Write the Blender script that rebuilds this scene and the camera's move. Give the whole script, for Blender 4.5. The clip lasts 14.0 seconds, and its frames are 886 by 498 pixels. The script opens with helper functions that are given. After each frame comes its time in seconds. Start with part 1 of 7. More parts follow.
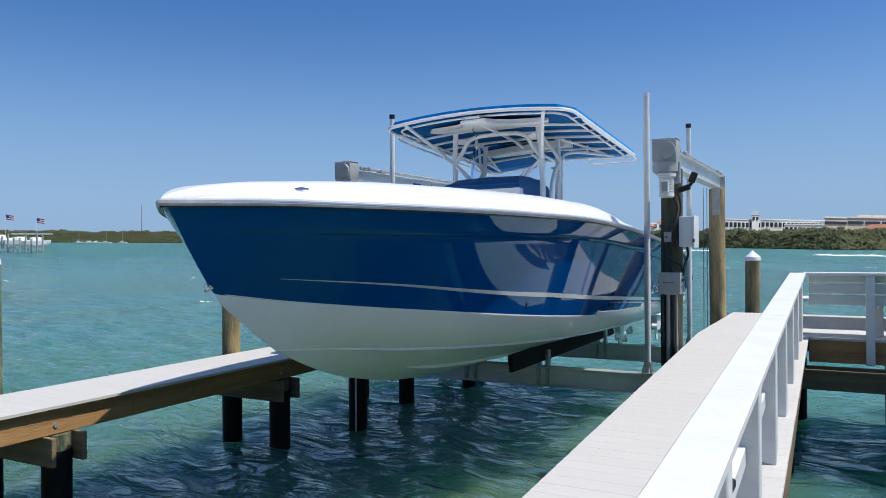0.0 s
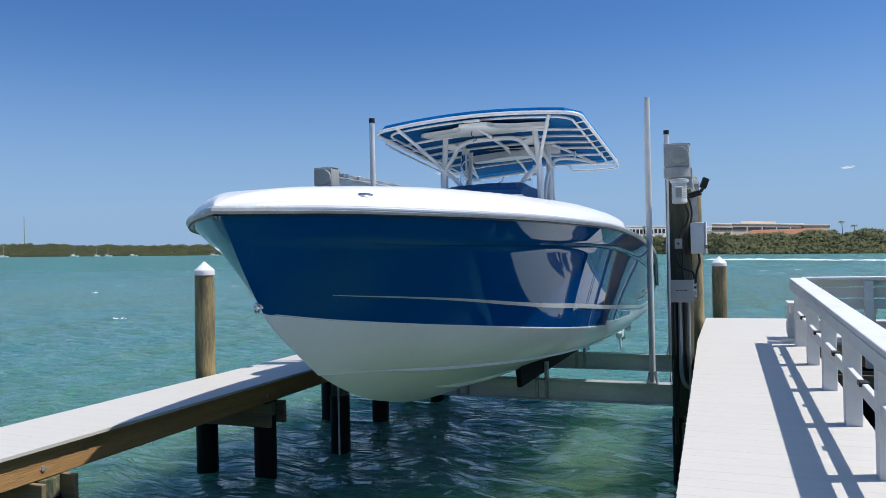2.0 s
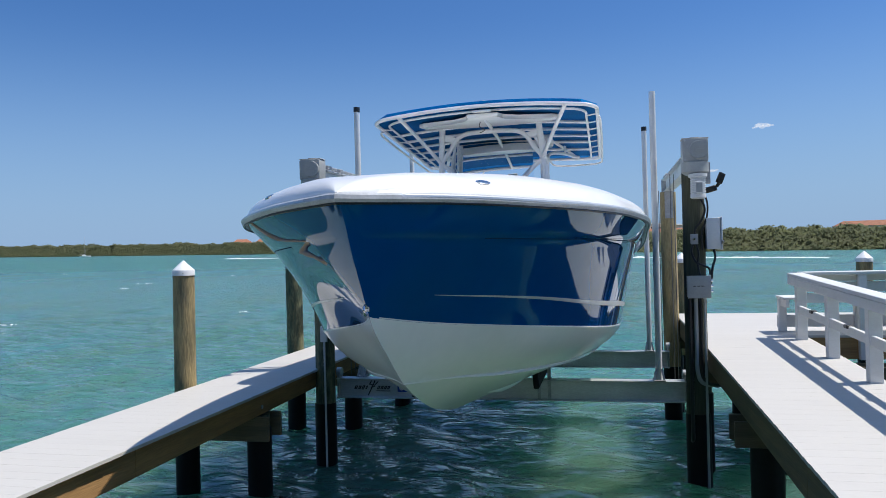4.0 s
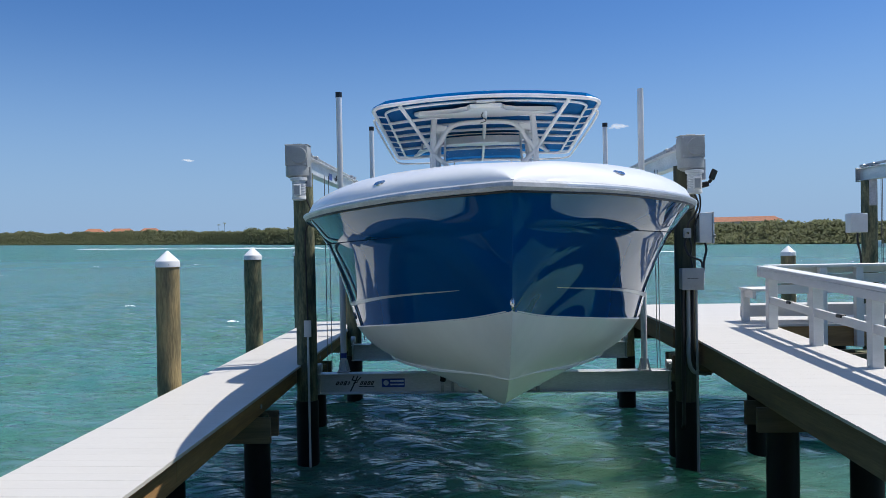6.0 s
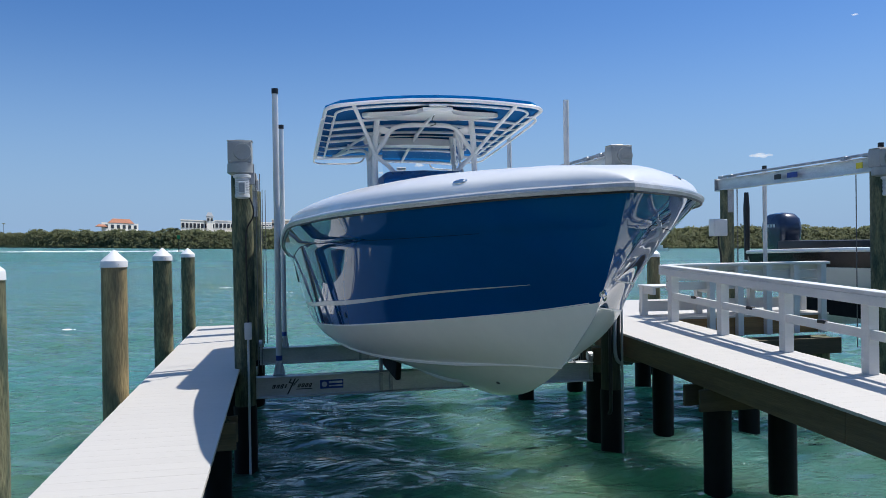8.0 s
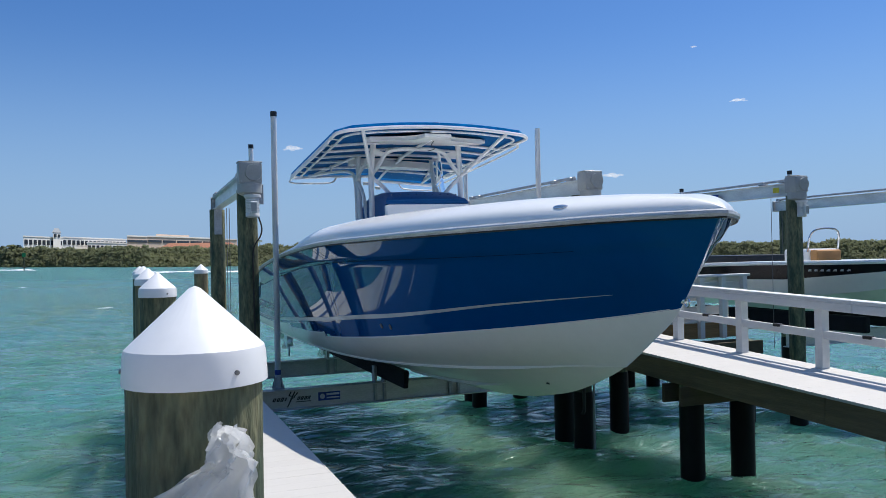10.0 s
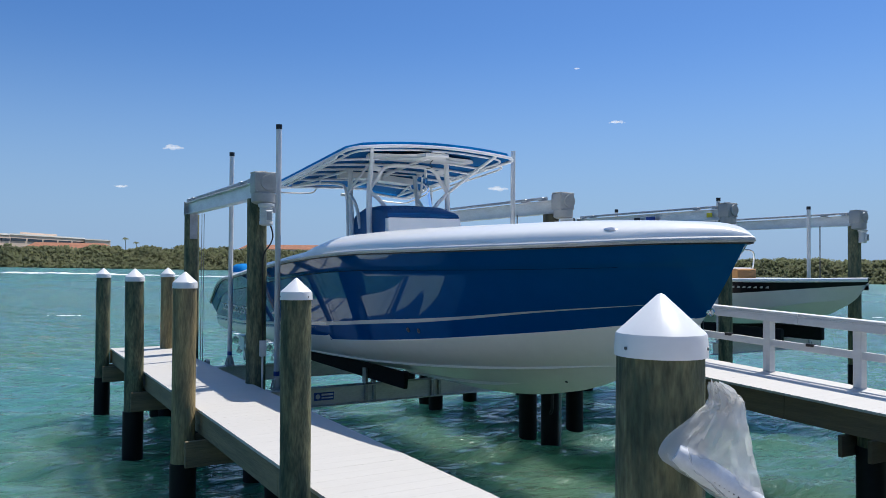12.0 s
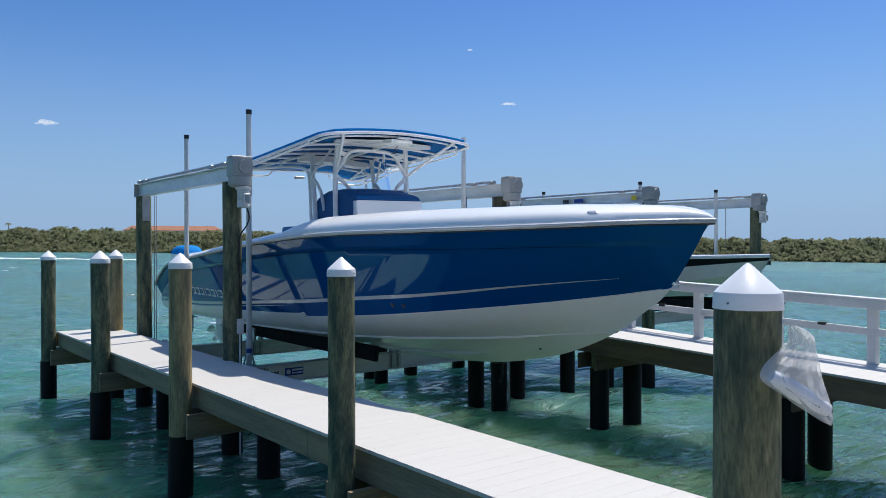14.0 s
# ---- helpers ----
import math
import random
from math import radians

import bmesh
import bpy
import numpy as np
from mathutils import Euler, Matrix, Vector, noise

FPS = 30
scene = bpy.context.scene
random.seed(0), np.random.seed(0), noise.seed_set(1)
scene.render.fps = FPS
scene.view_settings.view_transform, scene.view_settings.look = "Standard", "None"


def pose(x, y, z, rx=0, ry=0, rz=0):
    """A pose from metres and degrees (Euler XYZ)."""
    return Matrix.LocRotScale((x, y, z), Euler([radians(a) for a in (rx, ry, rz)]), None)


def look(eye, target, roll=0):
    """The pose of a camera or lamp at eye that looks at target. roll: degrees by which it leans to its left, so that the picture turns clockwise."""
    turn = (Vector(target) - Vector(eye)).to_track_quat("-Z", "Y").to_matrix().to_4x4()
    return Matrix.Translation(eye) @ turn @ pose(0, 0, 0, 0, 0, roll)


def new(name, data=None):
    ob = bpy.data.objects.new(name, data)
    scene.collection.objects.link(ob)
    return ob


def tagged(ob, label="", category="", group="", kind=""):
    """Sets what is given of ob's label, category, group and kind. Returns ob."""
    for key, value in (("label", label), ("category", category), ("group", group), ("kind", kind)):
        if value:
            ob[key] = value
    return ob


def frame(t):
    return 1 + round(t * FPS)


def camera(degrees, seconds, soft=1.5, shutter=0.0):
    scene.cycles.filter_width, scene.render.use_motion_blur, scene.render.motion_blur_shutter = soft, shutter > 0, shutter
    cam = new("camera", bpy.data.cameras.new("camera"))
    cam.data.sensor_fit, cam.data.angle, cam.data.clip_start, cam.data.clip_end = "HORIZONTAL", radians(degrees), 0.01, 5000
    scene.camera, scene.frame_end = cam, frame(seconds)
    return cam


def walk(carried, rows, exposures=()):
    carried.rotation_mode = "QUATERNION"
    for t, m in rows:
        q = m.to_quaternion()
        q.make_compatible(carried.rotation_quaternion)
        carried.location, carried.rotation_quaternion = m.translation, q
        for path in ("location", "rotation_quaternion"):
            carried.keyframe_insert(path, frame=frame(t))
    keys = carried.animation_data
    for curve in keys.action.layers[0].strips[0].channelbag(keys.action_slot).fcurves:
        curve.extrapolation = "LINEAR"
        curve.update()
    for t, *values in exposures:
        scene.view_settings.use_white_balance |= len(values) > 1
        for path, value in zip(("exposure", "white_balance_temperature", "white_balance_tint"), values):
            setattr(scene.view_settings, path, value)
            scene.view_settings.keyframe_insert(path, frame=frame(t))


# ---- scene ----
cam = camera(60.0, 14.0, soft=0.4)
METRES, EYE, LEAN, TURN = 10.0, 2.38, 0.43, 27.8
ROWS = [
    (0.0, 0.0, 0.0, 0.0, -0.0, -0.3, 0.01),
    (0.5, -0.0275, 0.0126, 0.0009, -1.37, -0.17, 0.18),
    (1.0, -0.0585, 0.0242, 0.0025, -3.11, 0.01, 0.41),
    (1.5, -0.0825, 0.0365, 0.0017, -5.13, 0.2, 0.63),
    (2.0, -0.1091, 0.0533, 0.0017, -7.22, 0.33, 0.77),
    (2.5, -0.1348, 0.0698, 0.0013, -9.3, 0.44, 0.95),
    (3.0, -0.1678, 0.0879, 0.0026, -11.38, 0.49, 0.99),
    (3.5, -0.1999, 0.1085, 0.0008, -13.62, 0.4, 1.0),
    (6.0, -0.3621, 0.1924, 0.002, -25.55, -0.55, 0.6),
    (6.5, -0.395, 0.2084, -0.0008, -29.31, -0.45, 0.21),
    (7.0, -0.4272, 0.2257, 0.0007, -33.01, -0.41, 0.06),
    (7.5, -0.4644, 0.2422, 0.001, -36.46, -0.38, 0.13),
    (8.0, -0.4997, 0.2595, -0.0008, -39.56, -0.39, 0.39),
    (10.5, -0.6907, 0.3375, 0.0026, -51.86, 1.07, 0.35),
    (11.0, -0.7267, 0.3546, 0.0041, -54.22, 1.33, -0.2),
    (11.5, -0.7645, 0.3714, 0.0044, -56.31, 1.45, -0.59),
    (12.0, -0.7947, 0.3873, 0.0031, -58.1, 1.39, -0.74),
    (12.5, -0.822, 0.4008, 0.0045, -59.86, 1.13, -0.77),
    (13.0, -0.8522, 0.4111, 0.0038, -61.84, 0.7, -0.66),
    (13.5, -0.8769, 0.4244, 0.0016, -63.98, 0.35, -0.53),
    (14.0, -0.896, 0.4374, 0.0014, -65.95, -0.01, -0.32),
]
walk(cam, [(t, pose(0, 0, EYE, 0, LEAN, 0) @ pose(0, 0, 0, 0, 0, TURN) @ pose(METRES * x, METRES * y, METRES * z, 90 + pitch, roll, yaw)) for t, x, y, z, yaw, pitch, roll in ROWS])


# ---- world, sun ----
SUN_ELEV, SUN_AZ = 61.0, 72.0          # degrees; azimuth from +y towards +x
world = bpy.data.worlds.new("sky")
scene.world = world
world.use_nodes = True
wn, wl = world.node_tree.nodes, world.node_tree.links
sky = wn.new("ShaderNodeTexSky")
sky.sky_type, sky.sun_disc = "NISHITA", False
sky.sun_elevation, sky.sun_rotation = radians(SUN_ELEV), radians(SUN_AZ)
sky.air_density, sky.dust_density, sky.ozone_density = 1.0, 0.4, 2.0
wn["Background"].inputs[1].default_value = 0.099
tone = wn.new("ShaderNodeHueSaturation")
tone.inputs["Saturation"].default_value = 1.25
tint = wn.new("ShaderNodeMix")
tint.data_type, tint.blend_type = "RGBA", "MULTIPLY"
tint.inputs["Factor"].default_value, tint.inputs["B"].default_value = 1.0, (0.74, 0.88, 1.14, 1)
wl.new(sky.outputs[0], tone.inputs["Color"])
wl.new(tone.outputs[0], tint.inputs["A"])
# pale haze low over the horizon
wc, sep, low, haze = wn.new("ShaderNodeTexCoord"), wn.new("ShaderNodeSeparateXYZ"), wn.new("ShaderNodeMapRange"), wn.new("ShaderNodeMix")
wl.new(wc.outputs["Generated"], sep.inputs[0])
low.interpolation_type = "SMOOTHSTEP"
low.inputs["From Min"].default_value, low.inputs["From Max"].default_value = -0.02, 0.30
low.inputs["To Min"].default_value, low.inputs["To Max"].default_value = 0.9, 0.0
wl.new(sep.outputs["Z"], low.inputs["Value"])
haze.data_type = "RGBA"
haze.inputs["B"].default_value = (2.75, 4.4, 7.0, 1)
wl.new(low.outputs[0], haze.inputs["Factor"])
wl.new(tint.outputs["Result"], haze.inputs["A"])
# towards the zenith and the sun the sky is paler
high, pale = wn.new("ShaderNodeMapRange"), wn.new("ShaderNodeMix")
high.interpolation_type = "SMOOTHSTEP"
high.inputs["From Min"].default_value, high.inputs["From Max"].default_value = 0.40, 0.95
wl.new(sep.outputs["Z"], high.inputs["Value"])
pale.data_type, pale.blend_type = "RGBA", "MULTIPLY"
pale.inputs["B"].default_value = (3.3, 2.35, 1.55, 1)
wl.new(high.outputs[0], pale.inputs["Factor"])
wl.new(haze.outputs["Result"], pale.inputs["A"])
wl.new(pale.outputs["Result"], wn["Background"].inputs[0])
sun_dir = Vector((math.sin(radians(SUN_AZ)) * math.cos(radians(SUN_ELEV)), math.cos(radians(SUN_AZ)) * math.cos(radians(SUN_ELEV)), math.sin(radians(SUN_ELEV))))
sun = new("sun", bpy.data.lights.new("sun", "SUN"))
sun.data.energy, sun.data.angle, sun.data.color = 4.6, radians(0.53), (1.0, 0.972, 0.915)
sun.matrix_world = look(sun_dir * 50, (0, 0, 0))


# ---- materials ----
def mat(name, colour, rough=0.5, metal=0.0, spread=0.12, scale=(6, 6, 6), fine=60.0, bump=0.0, second=None, coat=0.0, mix=(0.35, 0.65), island=0.0, rnd=0.0, spec=0.5):
    """A node material: colour varied at two scales, with bump."""
    m = bpy.data.materials.new(name)
    m.use_nodes = True
    n, l = m.node_tree.nodes, m.node_tree.links
    b = n["Principled BSDF"]
    b.inputs["Roughness"].default_value, b.inputs["Metallic"].default_value = rough, metal
    b.inputs["Coat Weight"].default_value, b.inputs["Coat Roughness"].default_value = coat, 0.03
    b.inputs["Specular IOR Level"].default_value = spec
    co, mp = n.new("ShaderNodeTexCoord"), n.new("ShaderNodeMapping")
    mp.inputs["Scale"].default_value = scale
    l.new(co.outputs["Object"], mp.inputs["Vector"])
    if rnd:
        ob_info, shift = n.new("ShaderNodeObjectInfo"), n.new("ShaderNodeVectorMath")
        shift.operation = "SCALE"
        spread_out = n.new("ShaderNodeCombineXYZ")
        l.new(ob_info.outputs["Random"], spread_out.inputs[0]), l.new(ob_info.outputs["Random"], spread_out.inputs[1])
        shift.inputs["Scale"].default_value = 61.0
        l.new(spread_out.outputs[0], shift.inputs[0])
        l.new(shift.outputs[0], mp.inputs["Location"])
    big, small = n.new("ShaderNodeTexNoise"), n.new("ShaderNodeTexNoise")
    big.inputs["Scale"].default_value, big.inputs["Detail"].default_value = 1.0, 5.0
    small.inputs["Scale"].default_value, small.inputs["Detail"].default_value = fine / 6.0, 3.0
    l.new(mp.outputs[0], big.inputs["Vector"])
    l.new(mp.outputs[0], small.inputs["Vector"])
    ramp = n.new("ShaderNodeMapRange")
    ramp.inputs["From Min"].default_value, ramp.inputs["From Max"].default_value = mix
    l.new(big.outputs["Fac"], ramp.inputs["Value"])
    c2 = second or tuple(c * (1 - 2 * spread) for c in colour)
    blend = n.new("ShaderNodeMix")
    blend.data_type = "RGBA"
    blend.inputs["A"].default_value, blend.inputs["B"].default_value = (*colour, 1), (*c2, 1)
    l.new(ramp.outputs[0], blend.inputs["Factor"])
    last = blend.outputs["Result"]
    hv = n.new("ShaderNodeHueSaturation")
    l.new(last, hv.inputs["Color"])
    val = n.new("ShaderNodeMapRange")
    val.inputs["From Min"].default_value, val.inputs["From Max"].default_value = 0.25, 0.75
    val.inputs["To Min"].default_value, val.inputs["To Max"].default_value = 1 - spread, 1 + spread
    l.new(small.outputs["Fac"], val.inputs["Value"])
    value = val.outputs[0]
    if island or rnd:
        src = n.new("ShaderNodeNewGeometry").outputs["Random Per Island"] if island else n.new("ShaderNodeObjectInfo").outputs["Random"]
        amt = island or rnd
        r2 = n.new("ShaderNodeMapRange")
        r2.inputs["To Min"].default_value, r2.inputs["To Max"].default_value = 1 - amt, 1 + amt
        l.new(src, r2.inputs["Value"])
        mul = n.new("ShaderNodeMath")
        mul.operation = "MULTIPLY"
        l.new(value, mul.inputs[0]), l.new(r2.outputs[0], mul.inputs[1])
        value = mul.outputs[0]
    l.new(value, hv.inputs["Value"])
    l.new(hv.outputs[0], b.inputs["Base Color"])
    if bump:
        bp = n.new("ShaderNodeBump")
        bp.inputs["Strength"].default_value, bp.inputs["Distance"].default_value = bump, 0.01
        l.new(small.outputs["Fac"], bp.inputs["Height"])
        l.new(bp.outputs[0], b.inputs["Normal"])
    return m


M_BLUE = mat("metallic_blue_gelcoat", (0.0003, 0.060, 0.225), 0.02, 0.0, 0.04, (0.6, 0.6, 0.6), spec=0.5)
M_BLUE.node_tree.nodes["Principled BSDF"].inputs["Specular Tint"].default_value = (0.22, 0.92, 1.0, 1)
M_WHITE_HULL = mat("white_bottom_gelcoat", (0.93, 0.905, 0.845), 0.25, 0.0, 0.02, (1, 1, 1), coat=0.3)
M_GEL = mat("white_gelcoat", (0.90, 0.893, 0.872), 0.25, 0.0, 0.015, (1, 1, 1), coat=0.2)
M_CREASE_SHADE = mat("dark_crease_shade", (0.002, 0.014, 0.045), 0.8, spec=0.1)
M_STRIPE = mat("silver_pinstripe", (0.62, 0.66, 0.66), 0.25, 0.3, 0.03)
M_RUB = mat("stainless_rub_rail", (0.66, 0.66, 0.65), 0.32, 0.6, 0.04)
M_RUBBER = mat("grey_rub_rail", (0.52, 0.53, 0.54), 0.35)
M_STEEL = mat("polished_steel", (0.7, 0.7, 0.7), 0.15, 1.0, 0.05)
M_CANVAS = mat("bright_blue_canvas", (0.002, 0.265, 0.70), 0.8, 0.0, 0.08, (3, 3, 3), 900, 0.15, spec=0.15)
_n, _l = M_CANVAS.node_tree.nodes, M_CANVAS.node_tree.links
_t, _m = _n.new("ShaderNodeBsdfTranslucent"), _n.new("ShaderNodeMixShader")
_t.inputs["Color"].default_value, _m.inputs[0].default_value = (0.004, 0.20, 0.60, 1), 0.045
_l.new(_n["Principled BSDF"].outputs[0], _m.inputs[1])
_l.new(_t.outputs[0], _m.inputs[2])
_l.new(_m.outputs[0], _n["Material Output"].inputs["Surface"])
# darker copy of the canvas blue, with the underside's shade in its colour
M_UNDERSIDE = mat("shaded_canvas_underside", (0.002, 0.115, 0.34), 0.8, 0.0, 0.12, (3, 3, 3), 300, 0.15, spec=0.1)
M_NAVY = mat("navy_vinyl_cover", (0.001, 0.10, 0.30), 0.5, 0.0, 0.1, (3, 3, 3), 200, 0.2, spec=0.25)
M_TUBE = mat("white_powder_coat", (0.82, 0.83, 0.84), 0.3, 0.0, 0.03)
M_DECK = mat("white_composite_board", (0.585, 0.555, 0.513), 0.6, 0.0, 0.025, (1.2, 5, 5), 80, 0.08, second=(0.565, 0.535, 0.495), rnd=0.006)
M_PAINT = mat("white_painted_wood", (0.76, 0.755, 0.735), 0.5, 0.0, 0.03, (4, 4, 14), 60, 0.1, second=(0.705, 0.70, 0.68))
M_TIMBER = mat("pressure_treated_timber", (0.46, 0.26, 0.10), 0.75, 0.0, 0.16, (9, 0.7, 11), 60, 0.35, second=(0.30, 0.165, 0.065))
M_TIMBER_X = mat("pressure_treated_crossbeam", (0.42, 0.25, 0.10), 0.75, 0.0, 0.16, (0.7, 9, 11), 60, 0.35, second=(0.28, 0.165, 0.07))
M_TIMBER_D = mat("dark_brown_timber", (0.215, 0.145, 0.08), 0.8, 0.0, 0.16, (9, 0.7, 11), 60, 0.35, second=(0.14, 0.10, 0.06))
M_TIMBER_DX = mat("dark_brown_crossbeam", (0.12, 0.085, 0.05), 0.8, 0.0, 0.16, (0.7, 9, 11), 60, 0.35, second=(0.08, 0.06, 0.036))
# stringer timber with the shade of the dock's left face in its colour
M_TIMBER_SHADE = mat("grey_brown_shaded_timber", (0.285, 0.225, 0.135), 0.8, 0.0, 0.2, (9, 0.7, 11), 60, 0.4, second=(0.185, 0.155, 0.10))
M_TIMBER_WX = mat("grey_brown_crossbeam", (0.27, 0.20, 0.11), 0.8, 0.0, 0.2, (0.7, 9, 11), 60, 0.4, second=(0.17, 0.135, 0.08))
M_PILE = mat("weathered_pile_wood", (0.37, 0.285, 0.14), 0.85, 0.0, 0.30, (9, 9, 1.6), 44, 0.9, second=(0.16, 0.14, 0.08), mix=(0.40, 0.66))
M_PILE_G = mat("green_stained_pile_wood", (0.19, 0.185, 0.10), 0.85, 0.0, 0.45, (13, 13, 3.0), 36, 1.0, second=(0.05, 0.072, 0.045), mix=(0.38, 0.62))
M_PILE_D = mat("dark_wet_pile_wood", (0.085, 0.085, 0.05), 0.85, 0.0, 0.22, (15, 15, 1.0), 40, 0.7, second=(0.035, 0.04, 0.028))
M_WRAP = mat("black_pile_wrap", (0.005, 0.0055, 0.006), 0.6, 0.0, 0.3, (4, 4, 2), 30, 0.2, spec=0.25)
M_CAP = mat("white_plastic_cap", (0.84, 0.84, 0.84), 0.35, 0.0, 0.02, (3, 3, 3))
M_ALU = mat("mill_aluminium", (0.72, 0.73, 0.73), 0.4, 0.55, 0.1, (2, 2, 8), 60, 0.05)
M_GALV = mat("galvanised_steel", (0.5, 0.51, 0.52), 0.45, 0.6, 0.15, (8, 8, 8), 40, 0.1)
M_GREY = mat("grey_enamel_box", (0.36, 0.37, 0.36), 0.45, 0.0, 0.06, (5, 5, 5))
M_LTGREY = mat("pale_grey_plastic", (0.66, 0.67, 0.66), 0.45, 0.0, 0.04, (5, 5, 5))
M_CARPET = mat("black_bunk_carpet", (0.006, 0.006, 0.007), 0.9, 0.0, 0.3, (8, 8, 8), 200, 0.3)
M_BLACK = mat("black_plastic", (0.012, 0.012, 0.013), 0.4, 0.0, 0.1)
M_WIRE = mat("steel_cable", (0.2, 0.2, 0.2), 0.5, 0.7, 0.1)
M_LOGO_BLUE = mat("blue_decal", (0.01, 0.05, 0.3), 0.4)
M_LOGO_WHITE = mat("white_decal", (0.8, 0.8, 0.8), 0.4)
M_LOGO_BLACK = mat("black_decal", (0.012, 0.012, 0.014), 0.4)
M_YELLOW = mat("yellow_sticker", (0.75, 0.62, 0.03), 0.5)
M_CONC = mat("seawall_concrete", (0.50, 0.48, 0.44), 0.85, 0.0, 0.12, (1.5, 1.5, 1.5), 60, 0.3)
M_PALE_GROUND = mat("pale_bounce_ground", (0.52, 0.49, 0.44), 0.85, 0.0, 0.08, (1.5, 1.5, 1.5), 90, 0.4)
M_LEAF = mat("mangrove_leaves", (0.215, 0.225, 0.12), 0.8, 0.0, 0.22, (0.07, 0.07, 0.07), 40, 0.0, second=(0.16, 0.185, 0.10), island=0.08)
_n, _l = M_LEAF.node_tree.nodes, M_LEAF.node_tree.links
_t, _m = _n.new("ShaderNodeBsdfTranslucent"), _n.new("ShaderNodeMixShader")
_t.inputs["Color"].default_value, _m.inputs[0].default_value = (0.21, 0.235, 0.12, 1), 0.58
_l.new(_n["Principled BSDF"].outputs[0], _m.inputs[1])
_l.new(_t.outputs[0], _m.inputs[2])
_l.new(_m.outputs[0], _n["Material Output"].inputs["Surface"])
M_HEDGE = mat("hedge_leaves", (0.045, 0.07, 0.025), 0.7, 0.0, 0.25, (1, 1, 1), 30, 0.0, second=(0.03, 0.05, 0.018), island=0.25)
M_SHORE = mat("dark_shore", (0.15, 0.165, 0.09), 0.9, 0.0, 0.3, (0.1, 0.1, 0.1))
M_STUCCO = mat("cream_stucco", (0.84, 0.80, 0.73), 0.85, 0.0, 0.05, (0.2, 0.2, 0.2))
M_BROWNB = mat("tan_concrete_building", (0.70, 0.54, 0.42), 0.85, 0.0, 0.06, (0.1, 0.1, 0.1))
M_TILE = mat("terracotta_roof", (0.44, 0.18, 0.095), 0.8, 0.0, 0.15, (0.6, 0.6, 0.6))
M_WINDOW = mat("dark_window", (0.03, 0.035, 0.045), 0.15, 0.0, 0.1)
M_BAG = mat("translucent_plastic_film", (0.8, 0.8, 0.8), 0.25, 0.0, 0.03, (8, 8, 8), 60, 0.5)
M_PAPER = mat("white_newsprint", (0.75, 0.76, 0.78), 0.6, 0.0, 0.06, (10, 10, 10))
M_TAN = mat("tan_vinyl", (0.62, 0.30, 0.10), 0.5, 0.0, 0.05)
M_GREYHULL = mat("pale_grey_gelcoat", (0.74, 0.735, 0.68), 0.3, 0.0, 0.02, coat=0.1)
M_BLACKHULL = mat("black_gelcoat", (0.008, 0.008, 0.012), 0.2, 0.0, 0.02, coat=0.0, spec=0.25)
M_ENGINE = mat("navy_grey_cowling", (0.03, 0.045, 0.085), 0.22, 0.2, 0.03, coat=0.5)
M_FOAM = mat("sea_foam", (0.86, 0.87, 0.87), 0.8, 0.0, 0.04, (1, 1, 1))
M_GREENMK = mat("green_marker", (0.02, 0.25, 0.08), 0.5)
M_REDFLAG = mat("flag_red", (0.5, 0.03, 0.04), 0.7)

M_GLASS = bpy.data.materials.new("clear_windshield")
M_GLASS.use_nodes = True
_b = M_GLASS.node_tree.nodes["Principled BSDF"]
_b.inputs["Transmission Weight"].default_value, _b.inputs["Roughness"].default_value, _b.inputs["IOR"].default_value = 1.0, 0.02, 1.1
_b.inputs["Base Color"].default_value = (0.9, 0.95, 0.97, 1)
_n, _l = M_BAG.node_tree.nodes, M_BAG.node_tree.links
_t, _m, _c, _m2 = _n.new("ShaderNodeBsdfTranslucent"), _n.new("ShaderNodeMixShader"), _n.new("ShaderNodeBsdfTransparent"), _n.new("ShaderNodeMixShader")
_t.inputs["Color"].default_value, _m.inputs[0].default_value, _m2.inputs[0].default_value = (0.85, 0.85, 0.84, 1), 0.5, 0.48
_l.new(_n["Principled BSDF"].outputs[0], _m.inputs[1])
_l.new(_t.outputs[0], _m.inputs[2])
_l.new(_m.outputs[0], _m2.inputs[1])
_l.new(_c.outputs[0], _m2.inputs[2])
_l.new(_m2.outputs[0], _n["Material Output"].inputs["Surface"])


